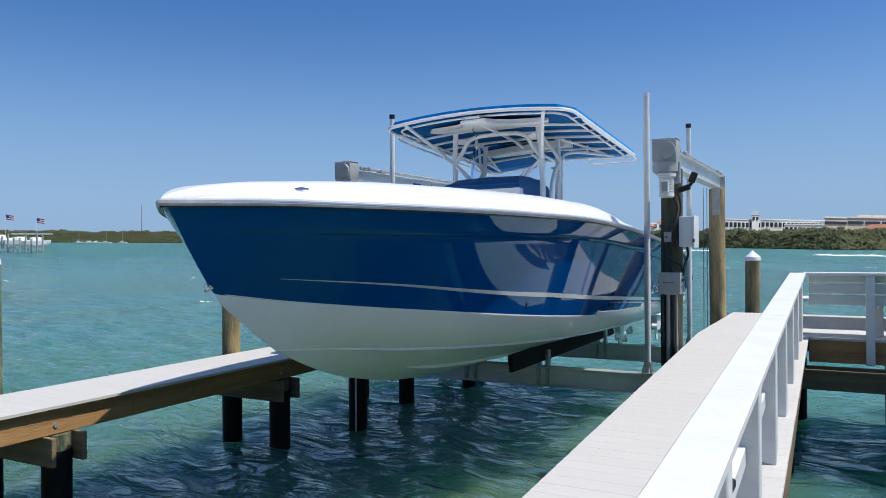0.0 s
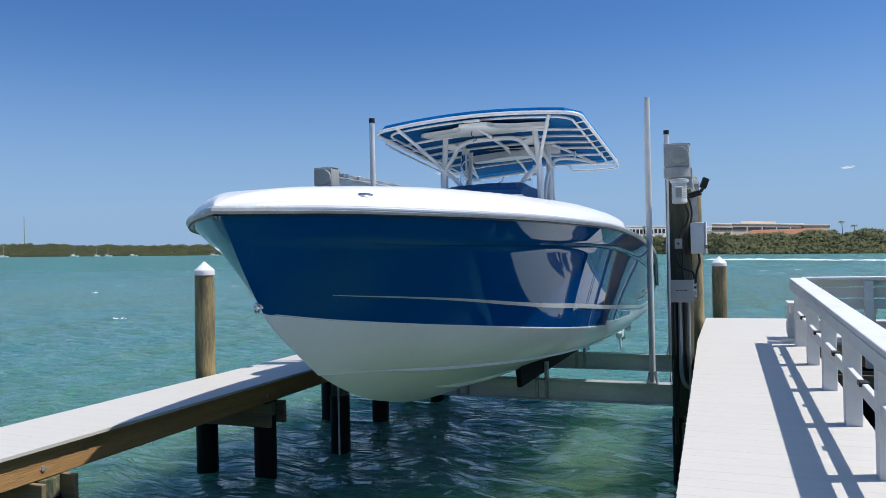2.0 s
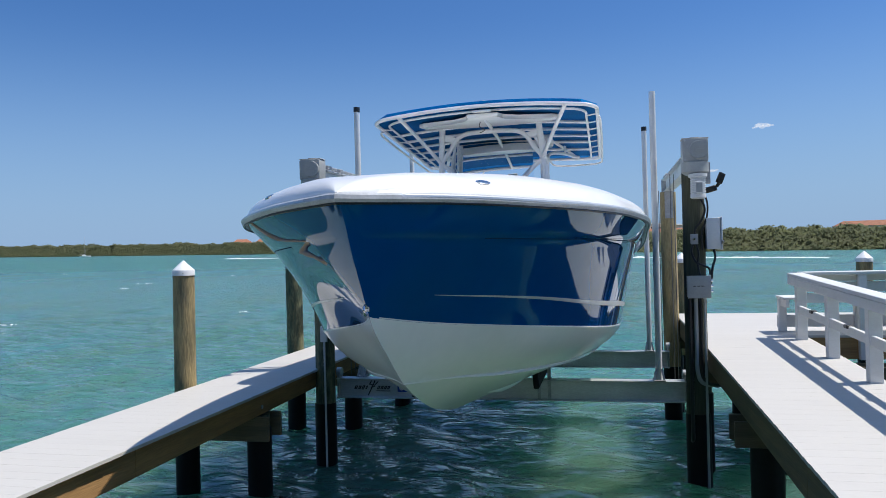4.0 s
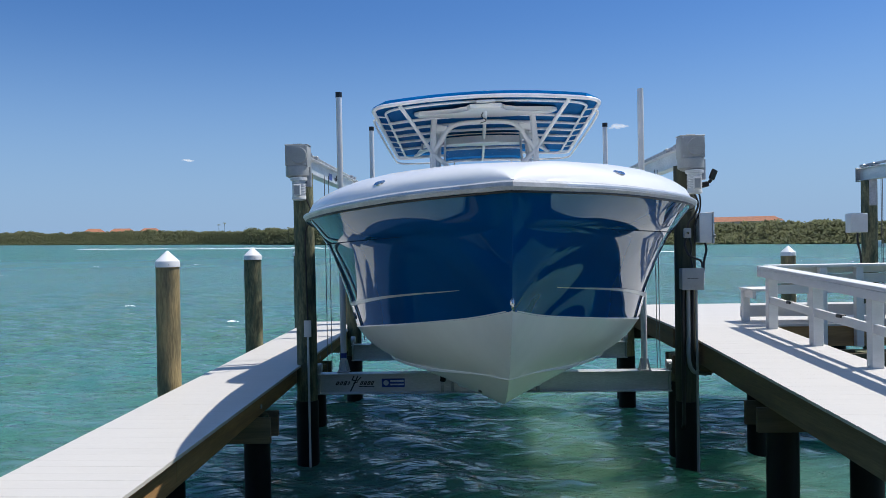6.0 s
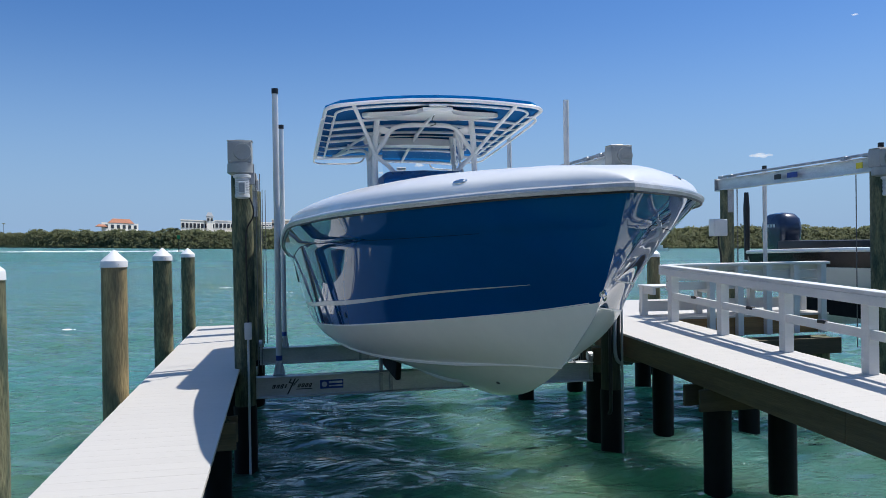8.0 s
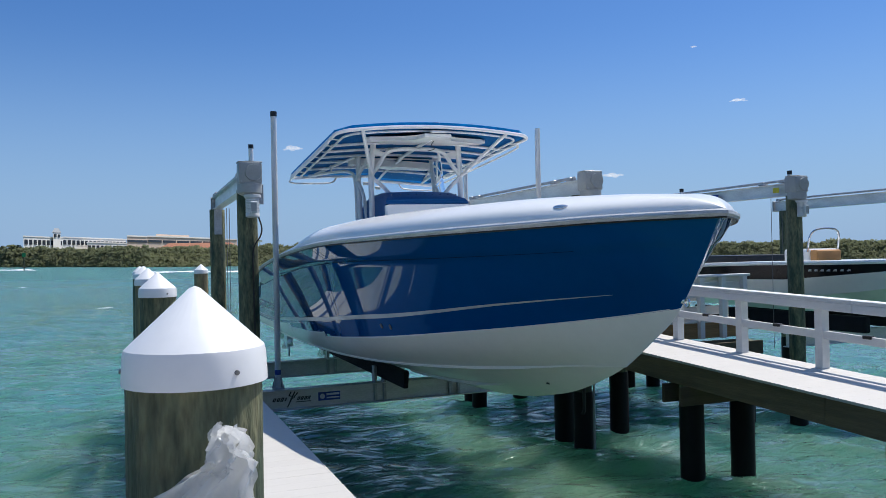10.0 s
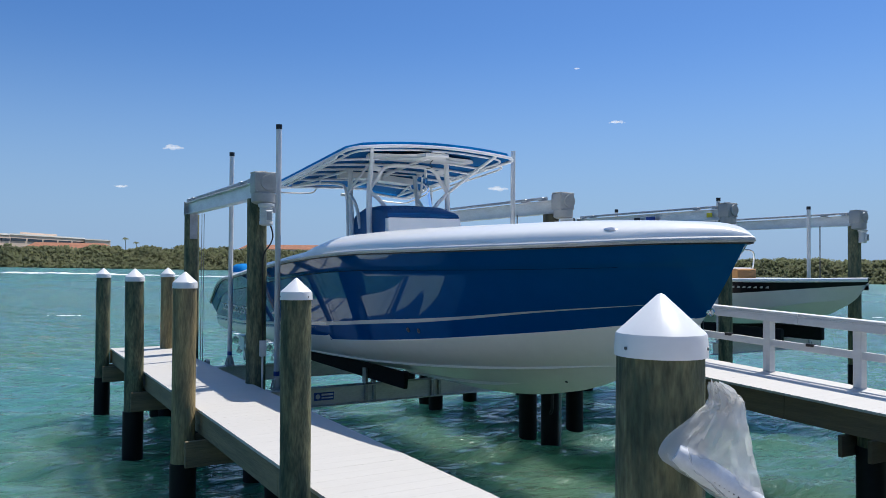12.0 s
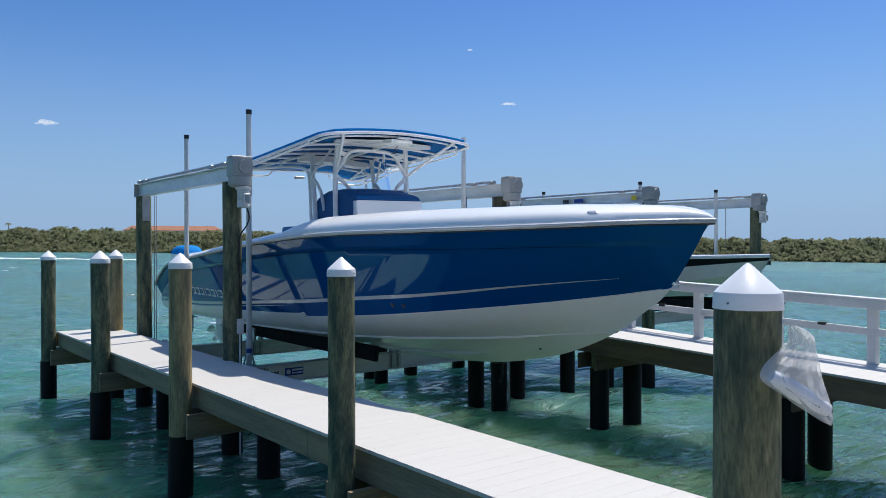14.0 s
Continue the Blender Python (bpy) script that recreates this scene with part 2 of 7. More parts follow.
def water_material():
    m = bpy.data.materials.new("green_sea_water")
    m.use_nodes = True
    n, l = m.node_tree.nodes, m.node_tree.links
    b = n["Principled BSDF"]
    b.subsurface_method = "BURLEY"
    b.inputs["Roughness"].default_value, b.inputs["IOR"].default_value = 0.08, 1.333
    b.inputs["Subsurface Weight"].default_value, b.inputs["Subsurface Scale"].default_value = 0.92, 2.6
    b.inputs["Subsurface Radius"].default_value = (0.5, 1.0, 0.85)
    co = n.new("ShaderNodeTexCoord")
    mp = n.new("ShaderNodeMapping")
    mp.inputs["Scale"].default_value = (0.35, 0.12, 1)
    mp.inputs["Rotation"].default_value = (0, 0, 0.35)
    l.new(co.outputs["Object"], mp.inputs["Vector"])
    patch = n.new("ShaderNodeTexNoise")
    patch.inputs["Scale"].default_value, patch.inputs["Detail"].default_value = 0.8, 4
    l.new(mp.outputs[0], patch.inputs["Vector"])
    rp = n.new("ShaderNodeMapRange")
    rp.inputs["From Min"].default_value, rp.inputs["From Max"].default_value = 0.35, 0.68
    l.new(patch.outputs["Fac"], rp.inputs["Value"])
    mx = n.new("ShaderNodeMix")
    mx.data_type = "RGBA"
    mx.inputs["A"].default_value, mx.inputs["B"].default_value = (0.063, 0.196, 0.178, 1), (0.080, 0.180, 0.108, 1)
    l.new(rp.outputs[0], mx.inputs["Factor"])
    # shallower and more olive over the bottom by the seawall
    place, shoal, mix2 = n.new("ShaderNodeSeparateXYZ"), n.new("ShaderNodeMapRange"), n.new("ShaderNodeMix")
    l.new(co.outputs["Object"], place.inputs[0])
    shoal.interpolation_type = "SMOOTHSTEP"
    shoal.inputs["From Min"].default_value, shoal.inputs["From Max"].default_value = 2.0, 11.0
    shoal.inputs["To Min"].default_value, shoal.inputs["To Max"].default_value = 0.95, 0.0
    l.new(place.outputs["Y"], shoal.inputs["Value"])
    mix2.data_type = "RGBA"
    mix2.inputs["B"].default_value = (0.055, 0.110, 0.054, 1)
    l.new(shoal.outputs[0], mix2.inputs["Factor"])
    l.new(mx.outputs["Result"], mix2.inputs["A"])
    l.new(mix2.outputs["Result"], b.inputs["Base Color"])
    far = n.new("ShaderNodeVectorMath")
    far.operation = "LENGTH"
    l.new(co.outputs["Object"], far.inputs[0])
    chop = n.new("ShaderNodeMapRange")
    chop.inputs["From Min"].default_value, chop.inputs["From Max"].default_value = 12.0, 160.0
    chop.inputs["To Min"].default_value, chop.inputs["To Max"].default_value = 0.045, 0.34
    l.new(far.outputs["Value"], chop.inputs["Value"])
    l.new(chop.outputs[0], b.inputs["Roughness"])
    heights = []
    for sc, st, dist in (((0.8, 2.3, 1), 1.0, 0.30), ((2.6, 5.5, 1), 1.0, 0.085), ((9, 17, 1), 0.7, 0.018)):
        mq = n.new("ShaderNodeMapping")
        mq.inputs["Scale"].default_value, mq.inputs["Rotation"].default_value = sc, (0, 0, 0.25)
        l.new(co.outputs["Object"], mq.inputs["Vector"])
        nz = n.new("ShaderNodeTexNoise")
        nz.inputs["Scale"].default_value, nz.inputs["Detail"].default_value, nz.inputs["Distortion"].default_value = 1.0, 3.5, 0.9
        l.new(mq.outputs[0], nz.inputs["Vector"])
        bp = n.new("ShaderNodeBump")
        bp.inputs["Strength"].default_value, bp.inputs["Distance"].default_value = st, dist
        l.new(nz.outputs["Fac"], bp.inputs["Height"])
        if heights:
            l.new(heights[-1].outputs[0], bp.inputs["Normal"])
        heights.append(bp)
    l.new(heights[-1].outputs[0], b.inputs["Normal"])
    return m


M_WATER = water_material()


# ---- building helpers ----
BASE = {}


def thing(name, at, label, category, group="", kind=""):
    ob = tagged(new(name), label, category, group, kind)
    ob.empty_display_size = 0.2
    ob.location = at
    BASE[ob] = Vector(at)
    return ob


def finish(me, material, sharp=35):
    me.materials.append(material)
    me.shade_smooth()
    me.set_sharp_from_angle(angle=radians(sharp))


def root(ob):
    while ob.parent:
        ob = ob.parent
    return ob


def part(name, bm, material, parent, label="", sharp=35, materials=()):
    """Links a bmesh, given in the world's metres (or in the thing's own, where its base is 0), as one mesh under a thing or part."""
    shift = BASE.get(root(parent), Vector())
    bmesh.ops.translate(bm, verts=bm.verts[:], vec=-shift)
    bmesh.ops.recalc_face_normals(bm, faces=bm.faces[:])
    me = bpy.data.meshes.new(name)
    bm.to_mesh(me)
    bm.free()
    finish(me, material, sharp)
    for m in materials:
        me.materials.append(m)
    ob = new(name, me)
    ob.parent = parent
    return tagged(ob, label)


def solid(name, bm, material, label, category, group="", kind="", sharp=35, at=None):
    """One mesh that is a thing of its own; its origin lies at its base."""
    bmesh.ops.recalc_face_normals(bm, faces=bm.faces[:])
    if at is None:
        co = np.array([v.co[:] for v in bm.verts])
        at = Vector((*((co.min(0) + co.max(0)) / 2)[:2], co[:, 2].min()))
    bmesh.ops.translate(bm, verts=bm.verts[:], vec=-Vector(at))
    me = bpy.data.meshes.new(name)
    bm.to_mesh(me)
    bm.free()
    finish(me, material, sharp)
    ob = new(name, me)
    ob.location = at
    return tagged(ob, label, category, group, kind)


def B():
    return bmesh.new()


def box(bm, x0, x1, y0, y1, z0, z1, bev=0.0, seg=1, turn=None):
    r = bmesh.ops.create_cube(bm, size=1.0)
    vs = r["verts"]
    for v in vs:
        v.co = Vector((x0 + (v.co.x + 0.5) * (x1 - x0), y0 + (v.co.y + 0.5) * (y1 - y0), z0 + (v.co.z + 0.5) * (z1 - z0)))
    if turn is not None:
        bmesh.ops.transform(bm, matrix=turn, verts=vs)
    if bev:
        es = list({e for v in vs for e in v.link_edges})
        bmesh.ops.bevel(bm, geom=es, offset=bev, segments=seg, profile=0.6, affect="EDGES")
    return bm


def beam(bm, p, q, w, h, bev=0.004, up=(0, 0, 1)):
    """A board of section w by h from p to q."""
    p, q = Vector(p), Vector(q)
    d = (q - p).normalized()
    s = d.cross(Vector(up)).normalized()
    u = s.cross(d).normalized()
    m = Matrix((s, d, u)).transposed().to_4x4()
    m.translation = p
    return box(bm, -w / 2, w / 2, 0, (q - p).length, -h / 2, h / 2, bev, turn=m)


def ring_tube(bm, pts, radii, n=10, closed=False, cap=True):
    pts = [Vector(p) for p in pts]
    k = len(pts)
    rings, ref = [], None
    for i, p in enumerate(pts):
        a = pts[i - 1] if (i or closed) else p
        b = pts[(i + 1) % k] if (i < k - 1 or closed) else p
        d = (b - a).normalized()
        if ref is None:
            ref = d.orthogonal().normalized()
        ref = (ref - d * ref.dot(d)).normalized()
        o = d.cross(ref)
        r = radii[i] if isinstance(radii, (list, tuple)) else radii
        rings.append([bm.verts.new(p + (ref * math.cos(t) + o * math.sin(t)) * r) for t in (2 * math.pi * j / n for j in range(n))])
    for i in range(k if closed else k - 1):
        a, b = rings[i], rings[(i + 1) % k]
        for j in range(n):
            bm.faces.new((a[j], a[(j + 1) % n], b[(j + 1) % n], b[j]))
    if cap and not closed:
        bm.faces.new(rings[0]), bm.faces.new(rings[-1])
    return bm


def cyl(bm, p, q, r, r2=None, n=16):
    return ring_tube(bm, [p, q], [r, r if r2 is None else r2], n)


def smooth_path(pts, k=6):
    P = [Vector(p) for p in pts]
    E = [2 * P[0] - P[1]] + P + [2 * P[-1] - P[-2]]
    out = []
    for i in range(1, len(E) - 2):
        a, b, c, d = E[i - 1:i + 3]
        for j in range(k):
            u = j / k
            out.append(0.5 * (2 * b + (c - a) * u + (2 * a - 5 * b + 4 * c - d) * u * u + (3 * b - a - 3 * c + d) * u ** 3))
    return out + [P[-1]]


def lathe(bm, prof, at=(0, 0, 0), n=24, turn=None):
    rings = []
    for r, z in prof:
        ring = []
        for j in range(n):
            t = 2 * math.pi * j / n
            v = Vector((max(r, 1e-4) * math.cos(t), max(r, 1e-4) * math.sin(t), z))
            ring.append(bm.verts.new((turn @ v if turn else v) + Vector(at)))
        rings.append(ring)
    for a, b in zip(rings, rings[1:]):
        for j in range(n):
            bm.faces.new((a[j], a[(j + 1) % n], b[(j + 1) % n], b[j]))
    bm.faces.new(rings[0]), bm.faces.new(rings[-1])
    return bm


def prism(bm, poly, axis, a, b, bev=0.0):
    """A polygon in the two other axes, drawn out along one from a to b."""
    def at(p, w):
        return {"x": (w, *p), "y": (p[0], w, p[1]), "z": (*p, w)}[axis]
    lo, hi = [bm.verts.new(at(p, a)) for p in poly], [bm.verts.new(at(p, b)) for p in poly]
    fs = [bm.faces.new(lo), bm.faces.new(hi)]
    k = len(poly)
    for j in range(k):
        fs.append(bm.faces.new((lo[j], lo[(j + 1) % k], hi[(j + 1) % k], hi[j])))
    if bev:
        es = list({e for f in fs[:2] for e in f.edges})
        bmesh.ops.bevel(bm, geom=es, offset=bev, segments=2, profile=0.6, affect="EDGES")
    return bm


def grid_mesh(bm, rows, closed=False):
    """Skins rows of points; equal neighbours are merged afterwards."""
    vs = [[bm.verts.new(p) for p in r] for r in rows]
    for a, b in zip(vs, vs[1:]):
        for j in range(len(a) - (0 if closed else 1)):
            k = (j + 1) % len(a)
            bm.faces.new((a[j], a[k], b[k], b[j]))
    return vs


def hermite(table):
    """A smooth curve through (y, value) pairs."""
    xs, ys = np.array([p[0] for p in table], float), np.array([p[1] for p in table], float)
    d = np.diff(ys) / np.diff(xs)
    m = np.concatenate([[d[0]], (d[:-1] * np.diff(xs)[1:] + d[1:] * np.diff(xs)[:-1]) / (xs[2:] - xs[:-2]), [d[-1]]])

    def f(x):
        if x <= xs[0]:
            return float(ys[0])
        if x >= xs[-1]:
            return float(ys[-1])
        i = int(np.searchsorted(xs, x, side="right")) - 1
        h = xs[i + 1] - xs[i]
        t = (x - xs[i]) / h
        return float((1 + 2 * t) * (1 - t) ** 2 * ys[i] + t * (1 - t) ** 2 * h * m[i] + t * t * (3 - 2 * t) * ys[i + 1] + t * t * (t - 1) * h * m[i + 1])
    return f


# ---- water, shore ----
def water():
    rnd = np.random.RandomState(5)
    cx, cy = -4.3, 4.5
    radii = [0.0]
    r = 0.2
    while r < 4600:
        radii.append(r)
        r += 0.07 if r < 11 else max(0.09, (r - 11) * 0.03 + 0.07)
    n = 640
    waves = [(rnd.uniform(0.7, 2.6), rnd.normal(1.25, 0.4), rnd.uniform(0, 6.28), 0.0072) for _ in range(12)]
    waves += [(rnd.uniform(0.28, 0.75), rnd.normal(1.3, 0.55), rnd.uniform(0, 6.28), 0.0085) for _ in range(16)]
    V, Fs = [], []
    t = np.arange(n) * 2 * np.pi / n
    for r in radii:
        x, y = cx + r * np.cos(t), cy + r * np.sin(t)
        z = np.zeros(n)
        gust = 0.8 + 0.35 * np.sin(0.9 * x + 0.4 * y) * np.sin(0.7 * y - 0.3 * x)
        for wl_, th, ph, st in waves:
            k = 2 * np.pi / wl_
            fade = 1.0 / (1 + (r / (40.0 if wl_ > 0.7 else 24.0)) ** 2)
            a = k * (x * np.cos(th) + y * np.sin(th)) + ph + 0.9 * np.sin(0.45 * x + ph) * np.cos(0.4 * y + ph)
            z += fade * st * wl_ * (np.sin(a) - 0.25 * np.cos(2 * a)) * (gust if wl_ < 0.7 else 1.0)
        V += np.stack([x, y, z], 1).tolist()
    for i in range(len(radii) - 1):
        for j in range(n):
            k = (j + 1) % n
            Fs.append((i * n + j, i * n + k, (i + 1) * n + k, (i + 1) * n + j))
    me = bpy.data.meshes.new("water")
    me.from_pydata(V, [], Fs)
    finish(me, M_WATER, 180)
    tagged(new("water", me), "choppy turquoise-green bay water", "water", kind="structure")


water()

LAND_Z = 0.92
# unseen ground, made pale to throw light up on the hull bottom
bm = B()
box(bm, -70, 70, -80, 0.35, -2.0, LAND_Z - 0.02)
solid("ground", bm, M_PALE_GROUND, "unseen ground behind the seawall, pale to bounce light", "ground", kind="structure")
bm = B()
box(bm, -70, 70, 0.355, 0.75, -2.0, LAND_Z + 0.02, 0.02, 2)
solid("seawall", bm, M_CONC, "concrete seawall cap along the shore", "seawall", kind="structure")


# ---- far shore ----
def shore_at(az):
    return float(np.interp(az, [-100, -61, -40, -25, -10, 0, 8, 20, 40, 80], [350, 360, 560, 560, 480, 440, 560, 900, 1000, 1000]))


def polar(az, d, z=0.0):
    a = radians(az)
    return Vector((-4.5 - math.sin(a) * d, math.cos(a) * d, z))


def tree_h(az):
    return float(np.interp(az, [-80, -62, -50, -35, -22, -13, -6, 0, 8, 15, 22, 30, 40, 50, 60, 70], [10.5, 10.8, 13.5, 16.5, 16.5, 15, 13.2, 12, 13.5, 16.0, 16.5, 15, 14, 15.5, 15, 15]))


bm = B()
rows = [[] for _ in range(12)]
for i in range(0, 821):
    az = -94 + 0.2 * i
    d, h = shore_at(az), tree_h(az)
    for k, (back, up) in enumerate(((-2, -0.3), (2, 0.7), (5, 0.12 * h), (8, 0.28 * h), (11, 0.42 * h), (14, 0.54 * h), (17, 0.64 * h), (20, 0.72 * h), (23, 0.78 * h), (26, 0.76 * h), (34, 2.0), (420, 2.0))):
        j = 1.0 if 1 < k < 10 else 0.0
        q = (az * 1.7 * d / 500, k * 0.8, 4.4)
        rows[k].append(polar(az, d + back + j * 2.4 * noise.noise(q), up + j * 0.09 * h * (noise.noise((q[0], q[1], 9.1)) + 0.7 * noise.noise((q[0] * 2.9, q[1] * 2, 1.1))) + j * 0.045 * h * random.uniform(-1, 1)))
grid_mesh(bm, rows)
solid("far_shore", bm, M_SHORE, "low wooded bank across the bay", "shore", kind="structure", at=(0, 0, 0), sharp=180)


def far_woods():
    """Crowns of small leaf clumps from the waterline up to the top of the wood."""
    rnd = np.random.RandomState(11)
    corner = np.array([(-1, -1), (1, -1), (1, 1), (-1, 1)], float)
    V, N, count = [], [], 0
    az = -92.0
    while az < 72:
        d = shore_at(az)
        h = tree_h(az) * (0.95 + 0.14 * noise.noise((az * 0.6, 3.1, 0)) + 0.14 * noise.noise((az * 1.9, 7.7, 0)))
        step = max(1.3, 0.105 * h) / d * 57.3
        for row in range(9):
            n = 46
            top = h * (0.16, 0.28, 0.40, 0.52, 0.64, 0.76, 0.86, 0.94, 1.0)[row] * rnd.uniform(0.9, 1.04)
            c = polar(az + rnd.uniform(-0.8, 0.8) * step, d + 1 + row * 2.5 + rnd.uniform(-1.5, 1.5))
            r = 0.088 * h * rnd.uniform(0.7, 1.4)
            u = rnd.normal(0, 1, (n, 3))
            u /= np.linalg.norm(u, axis=1)[:, None]
            u[:, 2] = np.abs(u[:, 2]) * 0.9 - 0.15
            p = np.array([c.x, c.y, max(0.6, top - 1.1 * r)]) + u * r * rnd.uniform(0.2, 1.9, (n, 1)) * np.array([1.5, 1.5, 0.95])
            a = u + rnd.normal(0, 0.7, (n, 3))
            a /= np.linalg.norm(a, axis=1)[:, None]
            e = np.cross(a, rnd.normal(0, 1, (n, 3)))
            e /= np.linalg.norm(e, axis=1)[:, None]
            f = np.cross(a, e)
            q = corner[None] * (1 + rnd.uniform(-0.4, 0.4, (n, 4, 2))) * rnd.uniform(0.22, 0.52, (n, 1, 1)) * (h / 12.0) ** 0.6
            p[:, 2] = np.maximum(p[:, 2], 0.3)
            V.append((p[:, None] + q[..., :1] * e[:, None] + q[..., 1:] * f[:, None]).reshape(-1, 3))
            g = u * 0.22 + rnd.normal(0, 0.12, (n, 3)) + np.array([0, 0, 0.9])
            N.append(np.repeat(g / np.linalg.norm(g, axis=1)[:, None], 4, axis=0))
            count += n
        az += step
    V = np.concatenate(V)
    me = bpy.data.meshes.new("far_woods")
    me.from_pydata(V.tolist(), [], np.arange(4 * count).reshape(-1, 4).tolist())
    me.materials.append(M_LEAF)
    me.shade_smooth()
    me.normals_split_custom_set_from_vertices(np.concatenate(N).tolist())
    tagged(new("far_woods", me), "belt of green mangroves along the far shore", "trees", kind="stuff")


far_woods()


# ---- unseen hedge, added behind the camera to darken the hull's reflections ----
def garden_hedge():
    rnd = np.random.RandomState(3)
    base = np.array([(1, 0, 0), (-1, 0, 0), (0, 1, 0), (0, -1, 0), (0, 0, 1), (0, 0, -1)], float)
    faces = np.array([(0, 2, 4), (2, 1, 4), (1, 3, 4), (3, 0, 4), (2, 0, 5), (1, 2, 5), (3, 1, 5), (0, 3, 5)])
    V, Fs, off = [], [], 0
    for x in np.arange(-55, 55, 0.8):
        n = 26
        top = 5.2 + 1.2 * noise.noise((x * 0.2, 1.7, 0))
        s = rnd.uniform((0.4, 0.4, 0.35), (0.9, 0.9, 0.7), (n, 3))
        p = np.stack([x + rnd.uniform(-0.8, 0.8, n), -17 + rnd.normal(0, 0.5, n), LAND_Z + 0.2 + top * np.arange(n) / n], 1)
        v = base[None] * (1 + rnd.uniform(-0.4, 0.4, (n, 6, 1))) + rnd.normal(0, 0.25, (n, 6, 3))
        V.append((v * s[:, None] + p[:, None]).reshape(-1, 3))
        Fs.append((faces[None] + off + 6 * np.arange(n)[:, None, None]).reshape(-1, 3))
        off += 6 * n
    me = bpy.data.meshes.new("garden_hedge")
    me.from_pydata(np.concatenate(V).tolist(), [], np.concatenate(Fs).tolist())
    me.materials.append(M_HEDGE)
    tagged(new("garden_hedge", me), "unseen dark green hedge added for the hull's reflections", "hedge", kind="stuff")


garden_hedge()


# ---- docks ----
def l_left(y):
    return -7.05 - 0.008 * (y - 6)


def l_right(y):
    return -6.12 - 0.019 * (y - 6)


def r_left(y):
    return -1.54 - 0.018 * (y - 6)


def r_right(y):
    return -0.33 - 0.025 * (y - 6)


def ramp_z(y):
    return 1.170 + 0.041 * (min(y, 9.75) - 6)


L_Z, P_Z = 1.027, ramp_z(9.75)
PITCH, BOARD, THICK = 0.1445, 0.1433, 0.026


def pile_mesh(top, r, bottom=-1.6, n=18, seed=1):
    """A slightly uneven timber shaft."""
    bm = B()
    rings = []
    zs = np.linspace(bottom, top, 12)
    for i, z in enumerate(zs):
        wob = (noise.noise((seed * 3.3, z * 0.5, 0)) * 0.012, noise.noise((seed * 5.1, 9, z * 0.5)) * 0.012)
        rings.append([(wob[0] + math.cos(a) * rr, wob[1] + math.sin(a) * rr, z) for a, rr in
                      ((2 * math.pi * j / n, r * (1.03 - 0.03 * i / 11) * (1 + 0.025 * noise.noise((math.cos(2 * math.pi * j / n) * 2, math.sin(2 * math.pi * j / n) * 2, seed + z * 0.4)))) for j in range(n))])
    vs = grid_mesh(bm, rings, True)
    bm.faces.new(vs[0]), bm.faces.new(vs[-1])
    return bm


def move(bm, x, y, z=0.0):
    bmesh.ops.translate(bm, verts=bm.verts[:], vec=(x, y, z))
    return bm


def mooring_pile(x, y, top, r, material, label, wrap_top=0.62, seed=1, group="mooring piles"):
    t = thing("mooring_pile", (x, y, 0), label, "pile", group)
    part("shaft", move(pile_mesh(top - 0.9 * r - 0.02, r, seed=seed), x, y), material, t)
    if wrap_top:
        bm = B()
        lathe(bm, [(r * 1.11, -1.5), (r * 1.11, wrap_top - 0.02), (r * 1.09, wrap_top), (r * 0.9, wrap_top)], (x, y, 0), 20)
        part("wrap", bm, M_WRAP, t, "black pile wrap at the waterline")
    bm = B()
    R = r + 0.005
    cone, band = 0.88 * R, 0.50 * R
    lathe(bm, [(R * 1.02, top - cone - band), (R * 1.02, top - cone - band * 0.95), (R, top - cone - 0.01), (R * 0.98, top - cone), (R * 0.08, top - 0.004), (0.0, top)], (x, y, 0), 32)
    cap = part("cap", bm, M_CAP, t, "white conical plastic cap", sharp=30)
    for a in (1.0, 3.1, 5.2):
        bm = B()
        d = Vector((math.cos(a), math.sin(a), 0))
        c = Vector((x, y, top - cone - band * 0.6))
        cyl(bm, c + d * (R - 0.002), c + d * (R + 0.005), 0.0045, n=8)
        part("screw", bm, M_WIRE, cap)
    return t


mooring_pile(-7.18, 1.31, 2.40, 0.124, M_PILE_G, "thick weathered pile with a white cone cap and plastic bag", 0.45, 1)
mooring_pile(-7.175, 4.41, 2.389, 0.096, M_PILE_G, "greenish weathered pile with white cone cap beside the dock", 0.5, 2)
mooring_pile(-7.188, 7.645, 2.392, 0.115, M_PILE, "golden brown weathered pile with white cone cap", 0.5, 3)
mooring_pile(-7.205, 10.70, 2.40, 0.12, M_PILE_G, "grey-green knotty pile with white cone cap", 0.5, 4)
mooring_pile(-7.243, 13.79, 2.385, 0.112, M_PILE_G, "weathered pile at the dock's outer end", 0.55, 5)
mooring_pile(-6.275, 13.41, 2.40, 0.112, M_PILE, "weathered pile behind the dock's end", 0.55, 6)
mooring_pile(-1.408, 13.79, 2.298, 0.118, M_PILE, "brown pile with white cone cap by the platform", 0.55, 7)
mooring_pile(1.518, 13.95, 2.254, 0.125, M_PILE, "brown pile with white cone cap beyond the bench", 0.55, 8)


def plank_mesh(w):
    bm = B()
    box(bm, 0, w, 0, BOARD, -THICK, 0, 0.0004)
    me = bpy.data.meshes.new("plank")
    bm.to_mesh(me)
    bm.free()
    finish(me, M_DECK, 20)
    return me


